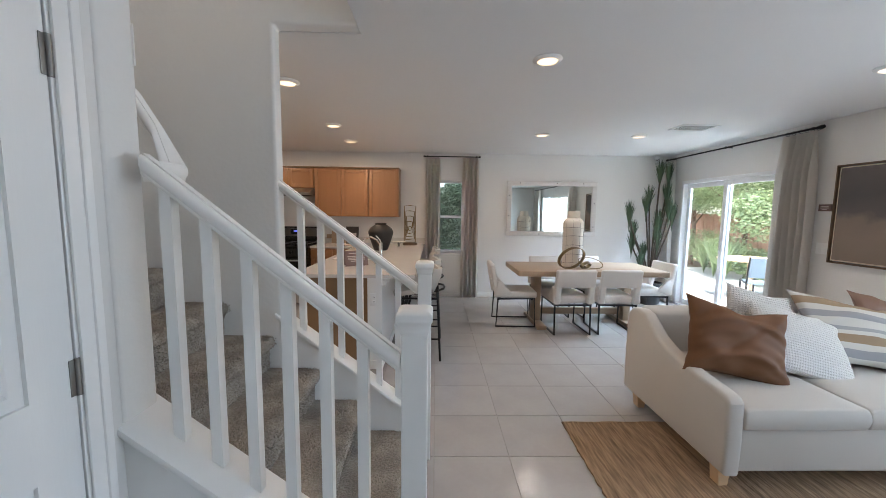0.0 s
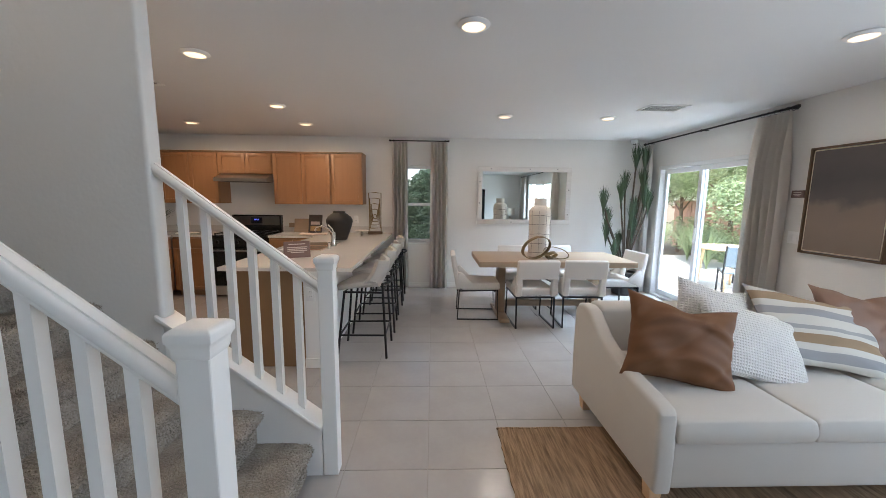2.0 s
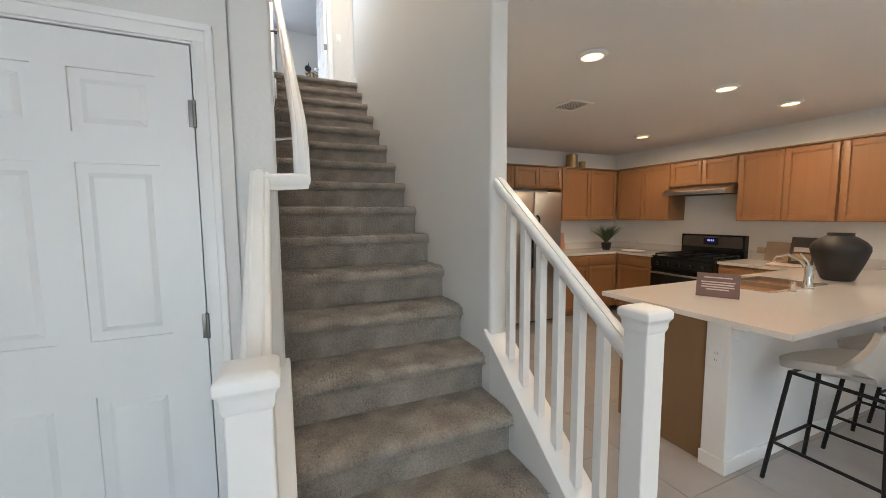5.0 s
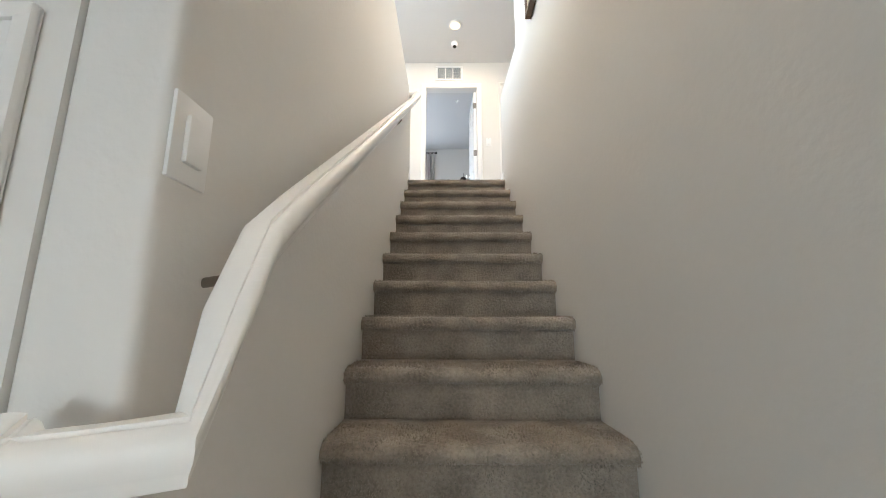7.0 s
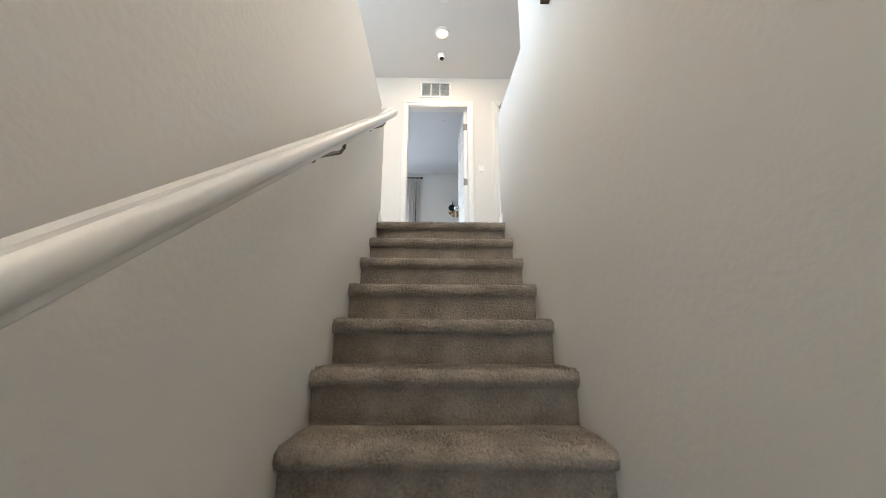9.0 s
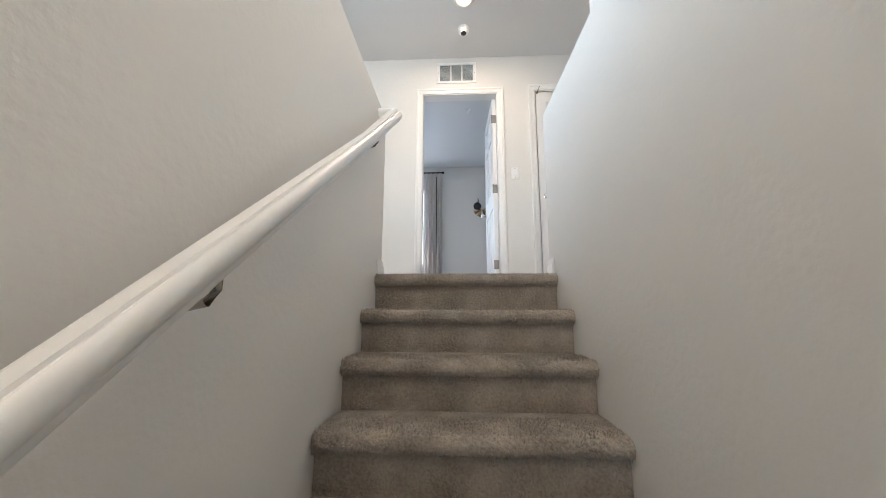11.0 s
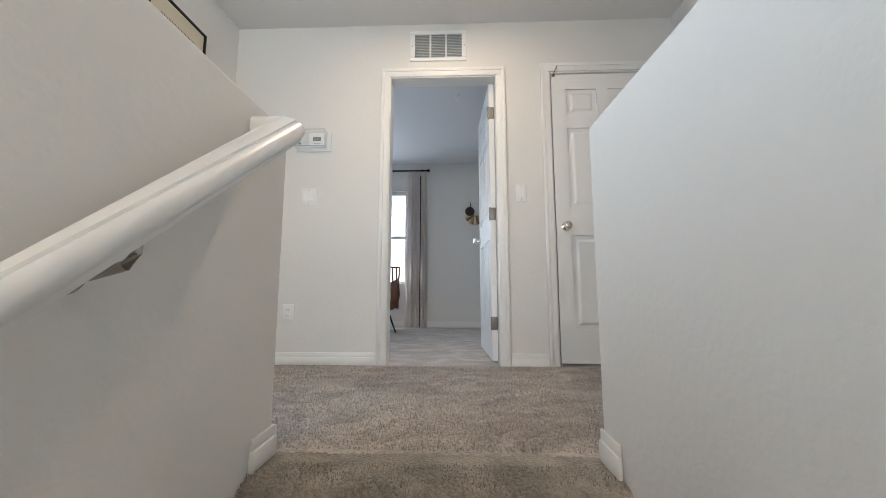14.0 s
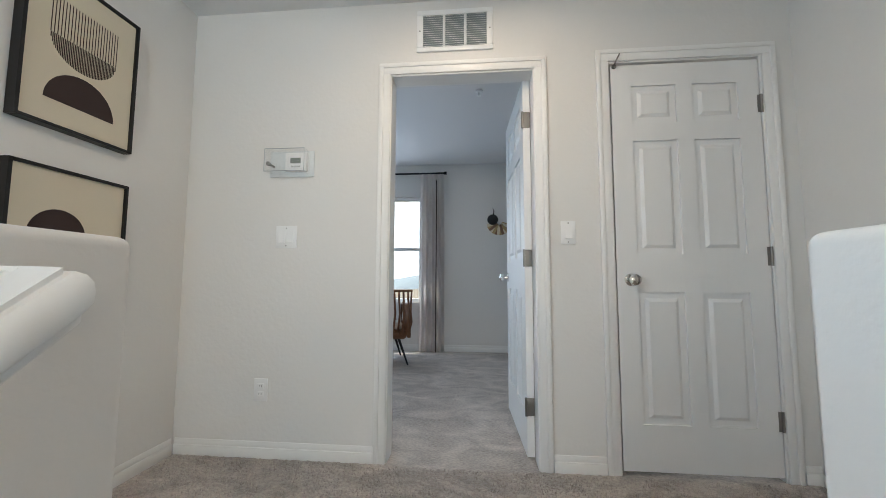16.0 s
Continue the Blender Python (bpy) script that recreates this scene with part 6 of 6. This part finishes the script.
for y in (Y1 + 0.002, Y0 - 0.002):
    part("bound_edge", tube([(X0 + (X1 - X0) * i / 40, y + 0.003 * math.sin(i * 1.7), 0.010) for i in range(41)], 0.008, 6), JUTE, rug, smooth=True)

sofa = thing("sofa", (0, 0, 0), "ivory upholstered sofa with scooped arms and pale wood feet", "sofa")
AX, BX = 1.665, 3.86
arm = [(2.45, 0.105), (2.445, 0.30), (2.45, 0.500), (2.475, 0.528), (2.53, 0.538), (2.70, 0.552), (2.86, 0.572), (3.00, 0.605), (3.10, 0.645), (3.18, 0.70), (3.26, 0.752), (3.34, 0.768), (3.43, 0.755), (3.48, 0.70), (3.49, 0.40), (3.48, 0.105)]
for x0, x1 in ((AX, AX + 0.095), (BX - 0.095, BX)):
    bm = prism(arm, 'x', x0, x1)
    bmesh.ops.bevel(bm, geom=[e for e in bm.edges if abs(e.verts[0].co.x - e.verts[1].co.x) < 1e-5], offset=0.022, segments=3, profile=0.5, affect='EDGES')
    part("arm", bm, LINEN, sofa, smooth=True)
part("back", rbox(AX + 0.09, BX - 0.09, 3.27, 3.475, 0.105, 0.768, 0.035, 4), LINEN, sofa, smooth=True)
part("base", rbox(AX + 0.096, BX - 0.096, 2.475, 3.27, 0.105, 0.352, 0.018, 3), LINEN, sofa, smooth=True)


def cushion_bm(w, d, h, r=0.035, crown=0.018, n=14):
    bm = boxes((0, w, 0, d, 0, h))
    bmesh.ops.subdivide_edges(bm, edges=bm.edges, cuts=n, use_grid_fill=True)
    for v in bm.verts:
        u, s = v.co.x / w * 2 - 1, v.co.y / d * 2 - 1
        if v.co.z > h * 0.5:
            v.co.z += crown * (1 - u ** 4) * (1 - s ** 4)
        k = 1 - (v.co.z / h * 2 - 1) ** 2
        v.co.x += u * abs(u) ** 6 * 0.010 * max(0, k)
        v.co.y += s * abs(s) ** 6 * 0.014 * max(0, k)
    sharp = [e for e in bm.edges if len(e.link_faces) == 2 and e.calc_face_angle(0) > 0.9]
    bmesh.ops.bevel(bm, geom=sharp, offset=r * 0.42, segments=3, profile=0.5, affect='EDGES')
    return bm


cw = (BX - AX - 0.196) / 3
for i in range(3):
    c = part("seat_cushion", cushion_bm(cw - 0.006, 0.82, 0.115), LINEN, sofa, smooth=True)
    c.location = (AX + 0.099 + cw * i, 2.455, 0.353)
for x in (AX + 0.05, BX - 0.05):
    for y in (2.53, 3.33):
        part("foot", prism([(-0.034, 0.110), (0.034, 0.110), (0.024, 0.014), (-0.024, 0.014)], 'y', y - 0.032, y + 0.032), PALEWOOD, sofa, "pale tapered wood foot").location = (x, 0, 0)


def pillow(name, m, w, h, thick, material, label, seed=1, creases=0.012, tip=0.05, dent=0.04):
    """A filled cushion cover in its x-z plane with drawn-out corners and creases."""
    rnd = random.Random(seed)
    t = thing(name, m, label, "pillow")
    n = 44
    bm = bmesh.new()
    ph = [rnd.uniform(0, 6.28) for _ in range(6)]
    sheets = []
    for s in (-1, 1):
        rows = []
        for j in range(n + 1):
            v = j / n * 2 - 1
            row = []
            for i in range(n + 1):
                u = i / n * 2 - 1
                pull = 1 + tip * (abs(u * v) ** 2.5) - 0.055 * (1 - v * v) * abs(u) ** 3 * 1.0
                pull2 = 1 + tip * (abs(u * v) ** 2.5) - 0.055 * (1 - u * u) * abs(v) ** 3 * 1.0
                fill = (max(0.0, (1 - u ** 2)) * max(0.0, (1 - v ** 2))) ** 0.42
                cr = creases * (math.sin(5 * u + 3 * v + ph[0]) * 0.4 + math.sin(9 * v - 4 * u + ph[1]) * 0.35 + math.sin(13 * u * v + ph[2]) * 0.4 + math.sin(19 * v + 7 * u * u + ph[4]) * 0.3 * abs(u)) * fill ** 0.5
                cr += creases * 1.1 * (abs(math.sin(3.2 * v + 1.6 * u * u + ph[5])) ** 14 - abs(math.sin(2.6 * u - 2.1 * v + ph[3])) ** 18 * 0.8) * fill
                row.append((u * w / 2 * pull, s * (thick / 2 * fill + cr * 0.6) + 0.006 * math.sin(3 * u + ph[3]), v * h / 2 * pull2 - dent * h * max(0.0, v) ** 2 * math.exp(-((u - 0.1) / 0.4) ** 2)))
            rows.append(row)
        sheets.append(rows)
    front = [[bm.verts.new(p) for p in r] for r in sheets[0]]
    back = [[front[j][i] if i in (0, n) or j in (0, n) else bm.verts.new(sheets[1][j][i]) for i in range(n + 1)] for j in range(n + 1)]
    for g_, flip in ((front, False), (back, True)):
        for j in range(n):
            for i in range(n):
                q = (g_[j][i], g_[j][i + 1], g_[j + 1][i + 1], g_[j + 1][i])
                bm.faces.new(q if not flip else q[::-1])
    part("cover", bm, material, t, smooth=True)
    return t


pillow("cognac_pillow", pose(2.005, 2.845, 0.695, -24, 11, -8), 0.565, 0.44, 0.21, LEATHER, "large cognac brown pillow slouched on the sofa", 1, 0.026, 0.10, 0.08)
pillow("knit_pillow", pose(2.50, 2.925, 0.655, -36, 13, -6), 0.58, 0.45, 0.14, KNIT, "white chunky knit pillow on the sofa", 2, 0.007, 0.07, 0.02)
pillow("striped_pillow", pose(2.965, 3.00, 0.70, -38, 9, -4), 0.72, 0.47, 0.15, STRIPE, "striped grey and tan linen pillow on the sofa", 3, 0.016, 0.09, 0.05)
pillow("brown_pillow", pose(3.34, 3.06, 0.70, -32, 8, 4), 0.60, 0.46, 0.16, MAUVE, "soft brown leather pillow on the sofa", 4, 0.018, 0.09, 0.06)
pillow("woven_pillow", pose(2.42, 3.13, 0.72, -18, 12, -4), 0.50, 0.46, 0.13, KNIT, "white woven pillow leaning on the sofa's back", 5, 0.008, 0.05)

# things along the front wall, seen in the mirror
t = thing("media_console", (2.9, FRONT + 0.24, 0), "long pale wood console against the front wall", "console")
part("body", rbox(-1.0, 1.1, -0.22, 0.22, 0.16, 0.66, 0.006), OAK, t)
for x in (-0.9, 1.0):
    for y in (-0.17, 0.17):
        part("leg", rbox(x - 0.02, x + 0.02, y - 0.02, y + 0.02, 0, 0.1595, 0.003), OAK, t)
t = thing("black_screen", (2.43, FRONT + 0.10, 0.66), "tall black panel standing on the console", "screen")
part("panel", rbox(-0.27, 0.27, -0.03, 0.03, 0.0, 1.20, 0.006), BLACKG, t)
t = thing("round_ornament", (2.40, FRONT + 0.30, 0.66), "round white coral ornament on the console", "ornament")
part("disc", moved(lathe([(0.02, -0.03), (0.11, -0.02), (0.13, 0), (0.11, 0.02), (0.02, 0.03)], 28), pose(0, 0, 0.13, 90)), WHITECER, t, smooth=True)
t = thing("table_lamp", (3.70, FRONT + 0.26, 0.66), "table lamp with a white drum shade", "table lamp")
part("base", lathe([(0.08, 0), (0.07, 0.02), (0.05, 0.10), (0.02, 0.17), (0.012, 0.22)], 24), WHITECER, t, smooth=True)
part("shade", lathe([(0.19, 0.20), (0.17, 0.47), (0.165, 0.47), (0.185, 0.20)], 32), mat("lamp_shade", (0.8, 0.77, 0.7), 0.9), t, smooth=True)

# ---- garden and distance ----
structure("ground", boxes((-3000, 3000, -3000, 3000, -0.5, -0.25)), SOIL, "dry brown garden ground reaching the horizon", "ground")
structure("patio", boxes((4.26, 8.2, 2.0, 11.0, -0.249, -0.03)), CONCRETE, "pale concrete patio slab outside the sliding door", "patio")

fence = thing("garden_fence", (9.6, 0, -0.25), "red-brown board fence along the garden", "fence")
plank = mesh_of("plank", rbox(-0.012, 0.012, -0.068, 0.068, 0.05, 1.75, 0.004), FENCE)
for i in range(90):
    p = new("plank", plank)
    p.parent = fence
    p.location = (0.004 * (i % 3), 1.0 + 0.15 * i, 0)
for z in (0.35, 1.45):
    part("rail", boxes((0.02, 0.06, 0.9, 14.6, z, z + 0.09)), FENCE, fence)
for i in range(7):
    part("post", boxes((0.061, 0.15, 1.0 + 2.2 * i, 1.09 + 2.2 * i, 0, 1.8)), FENCE, fence)


def leaf_cloud(blobs, n, size, seed):
    """Many small bent leaves filling uneven clumps (x, y, z, rx, ry, rz)."""
    rnd = random.Random(seed)
    verts, faces = [], []
    per = n // len(blobs)
    for bx, by, bz, rx, ry, rz in blobs:
        for _ in range(per):
            d = Vector((rnd.gauss(0, 1), rnd.gauss(0, 1), rnd.gauss(0, 1))).normalized() * (rnd.random() ** 0.45)
            p = Vector((bx + d.x * rx, by + d.y * ry, bz + d.z * rz))
            a = Vector((rnd.gauss(0, 1), rnd.gauss(0, 1), rnd.gauss(0, 0.6))).normalized()
            b = a.cross(Vector((rnd.gauss(0, 1), rnd.gauss(0, 1), rnd.gauss(0, 1)))).normalized()
            s = size * rnd.uniform(0.6, 1.3)
            k = len(verts)
            verts += [p - a * s, p + b * s * 0.45, p + a * s, p - b * s * 0.45]
            faces.append((k, k + 1, k + 2, k + 3))
    me = bpy.data.meshes.new("leaves")
    me.from_pydata(verts, [], faces)
    return me


def tree(name, at, height, spread, seed, material, label, n=7000, size=0.06, category="tree"):
    t = thing(name, at, label, category)
    rnd = random.Random(seed)
    part("trunk", tube([(0, 0, 0), (0.05, 0.02, height * 0.25), (0.0, 0.08, height * 0.5), (0.1, 0.05, height * 0.75)], 0.07, 9, 0.03), BARK, t, smooth=True)
    blobs = []
    for i in range(11):
        a = rnd.uniform(0, 6.28)
        r = spread * rnd.uniform(0.2, 0.9)
        z = height * rnd.uniform(0.45, 0.95)
        e = (math.cos(a) * r, math.sin(a) * r, z)
        part("limb", tube([(0.02, 0.05, height * rnd.uniform(0.25, 0.5)), (e[0] * 0.5, e[1] * 0.5, z * 0.8), e], 0.028, 6, 0.008), BARK, t, smooth=True)
        q = spread * rnd.uniform(0.3, 0.5)
        blobs.append((*e, q, q, q * 0.75))
    me = leaf_cloud(blobs, n, size, seed)
    me.materials.append(material)
    c = new("crown", me)
    c.parent = t
    c["kind"] = "stuff"
    return t


for i, (x, y, h, s) in enumerate(((8.3, 8.2, 3.6, 1.5), (8.6, 10.6, 4.2, 1.8), (9.0, 13.2, 4.6, 2.0), (10.8, 7.0, 5.2, 2.2), (11.2, 10.0, 5.6, 2.4), (11.5, 14.0, 5.5, 2.5), (8.4, 6.0, 3.4, 1.3), (10.6, 18.0, 5.5, 2.6))):
    tree("garden_tree", (x, y, -0.25), h, s, 40 + i, FOLIAGE, "leafy bright green garden tree in sun", 22000, 0.042)
for i, (x, y, s) in enumerate(((7.6, 9.0, 0.55), (7.9, 10.4, 0.7), (7.3, 8.0, 0.5), (8.6, 12.0, 0.8), (8.2, 7.2, 0.5))):
    t = thing("garden_shrub", (x, y, -0.05), "low green shrub in the garden bed", "shrub")
    me = leaf_cloud([(0, 0, s * 0.7, s, s, s * 0.7), (s * 0.6, 0.2, s * 0.5, s * 0.6, s * 0.6, s * 0.5)], 2600, 0.05, 60 + i)
    me.materials.append(FOLIAGE)
    o = new("leaves", me)
    o.parent = t
    o["kind"] = "stuff"
    part("stem", tube([(0, 0, -0.2), (0, 0, s * 0.6)], 0.03, 6), BARK, t)
for i, (x, y) in enumerate(((6.9, 9.4), (7.1, 10.0), (6.7, 8.8), (7.0, 11.0))):
    t = thing("ornamental_grass", (x, y, -0.03), "clump of tall bright green grass by the patio", "ornamental grass")
    tuft(t, 46, 1.05, 0.55, 80 + i, (0, 0, 0), 0.012, FOLIAGE, name="blade")

for i, x in enumerate((-1.6, -0.6, 0.4, 1.4, 2.4)):
    t = thing("hedge_bush", (x, 9.0, -0.25), "dense dark green hedge behind the narrow window", "hedge")
    me = leaf_cloud([(0, 0, 0.7, 0.75, 0.5, 0.8), (0.1, 0, 1.6, 0.65, 0.45, 0.7), (-0.2, 0.05, 1.25, 0.6, 0.45, 0.8), (0.25, 0.0, 2.0, 0.5, 0.4, 0.42)], 20000, 0.036, 90 + i)
    me.materials.append(FOLIAGE2)
    o = new("leaves", me)
    o.parent = t
    o["kind"] = "stuff"
    part("stem", tube([(0, 0, 0), (0.05, 0, 1.7)], 0.04, 6, 0.02), BARK, t)

t = thing("patio_table", (5.75, 7.05, -0.03), "round pale wood patio table", "patio table")
part("tabletop", lathe([(0.50, 0.70), (0.51, 0.715), (0.50, 0.735), (0.02, 0.736)], 36), PALEWOOD, t, smooth=True)
for i in range(4):
    a = math.pi / 4 + math.pi / 2 * i
    part("leg", tube([(0.38 * math.cos(a), 0.38 * math.sin(a), 0.70), (0.44 * math.cos(a), 0.44 * math.sin(a), 0.0)], 0.022, 8), PALEWOOD, t, smooth=True)


def patio_chair(at, turn):
    t = thing("patio_chair", pose(*at, 0, 0, turn), "dark metal patio chair with a grey-blue sling seat", "patio chair", group="patio chairs")
    for s in (-1, 1):
        part("side_frame", tube([(-0.25, s * 0.24, 0), (-0.20, s * 0.24, 0.44), (-0.30, s * 0.24, 0.86)], 0.014, 8), BLACKM, t, smooth=True)
        part("front_leg", tube([(0.24, s * 0.24, 0), (0.22, s * 0.24, 0.44), (-0.22, s * 0.24, 0.42)], 0.014, 8), BLACKM, t, smooth=True)
    part("seat", rbox(-0.21, 0.23, -0.23, 0.23, 0.425, 0.442, 0.005), SLING, t)
    part("backrest", moved(rbox(-0.008, 0.008, -0.23, 0.23, 0.0, 0.32, 0.005), pose(-0.225, 0, 0.53, 0, -12)), SLING, t)
    return t


pc = patio_chair((5.35, 6.35, -0.03), 60)
copy_thing(pc, pose(6.5, 7.3, -0.03, 0, 0, 190))

bm = bmesh.new()
hr = random.Random(8)
prev = None
for i in range(81):
    y = -420 + 10.5 * i
    h = 16 + 9 * math.sin(i * 0.31) + 5 * math.sin(i * 0.83 + 1) + hr.uniform(-1, 1)
    cur = (bm.verts.new((-150, y, -1)), bm.verts.new((-165, y, h * 0.45)), bm.verts.new((-210, y, -1)))
    if prev:
        bm.faces.new((prev[0], cur[0], cur[1], prev[1]))
        bm.faces.new((prev[1], cur[1], cur[2], prev[2]))
    prev = cur
structure("backdrop", bm, mat("far_hills", (0.28, 0.32, 0.34), 0.95, vary=0.2, scale=0.05), "distant hazy hills beyond the bedroom window", "hills")

# ---- floor tiles ----
P, GAP = 0.455, 0.0035
bounds = (LEFT, RIGHT - 0.001, FRONT, BACK - 0.001)
floor = bpy.data.objects["floor"]
tiles, far_tiles = {}, bmesh.new()
made = 0
for j in range(-12, 12):
    for i in range(-12, 10):
        x0, y0 = 0.605 + P * i, 2.76 + P * j
        a, b = max(x0 + GAP / 2, bounds[0]), min(x0 + P - GAP / 2, bounds[1])
        c, d = max(y0 + GAP / 2, bounds[2]), min(y0 + P - GAP / 2, bounds[3])
        if b - a < 0.02 or d - c < 0.02:
            continue
        if y0 < 0.4 or b < -1.7 and d < 4.0:
            box(far_tiles, a, b, c, d, -0.0038, 0.0)
            continue
        w, h = round(b - a, 4), round(d - c, 4)
        if (w, h) not in tiles:
            bm = boxes((-w / 2, w / 2, -h / 2, h / 2, -0.0038, 0.0))
            up = [e for e in bm.edges if all(v.co.z > -0.001 for v in e.verts)]
            bmesh.ops.bevel(bm, geom=up, offset=0.0012, segments=1, affect='EDGES')
            tiles[(w, h)] = mesh_of("tile", bm, TILE)
        o = new("tile", tiles[(w, h)])
        o.parent = floor
        o.location = ((a + b) / 2, (c + d) / 2, 0)
        made += 1
ft = part("far_tiles", far_tiles, TILE, floor)
ft["kind"] = "stuff"

# bright hazy sky seen from the bedroom
structure("sky_backdrop", boxes((-402, -400, -500, 500, -1, 300)), glow("hazy_sky", (0.90, 0.96, 1.0), 2.2), "pale hazy bright sky", "sky")
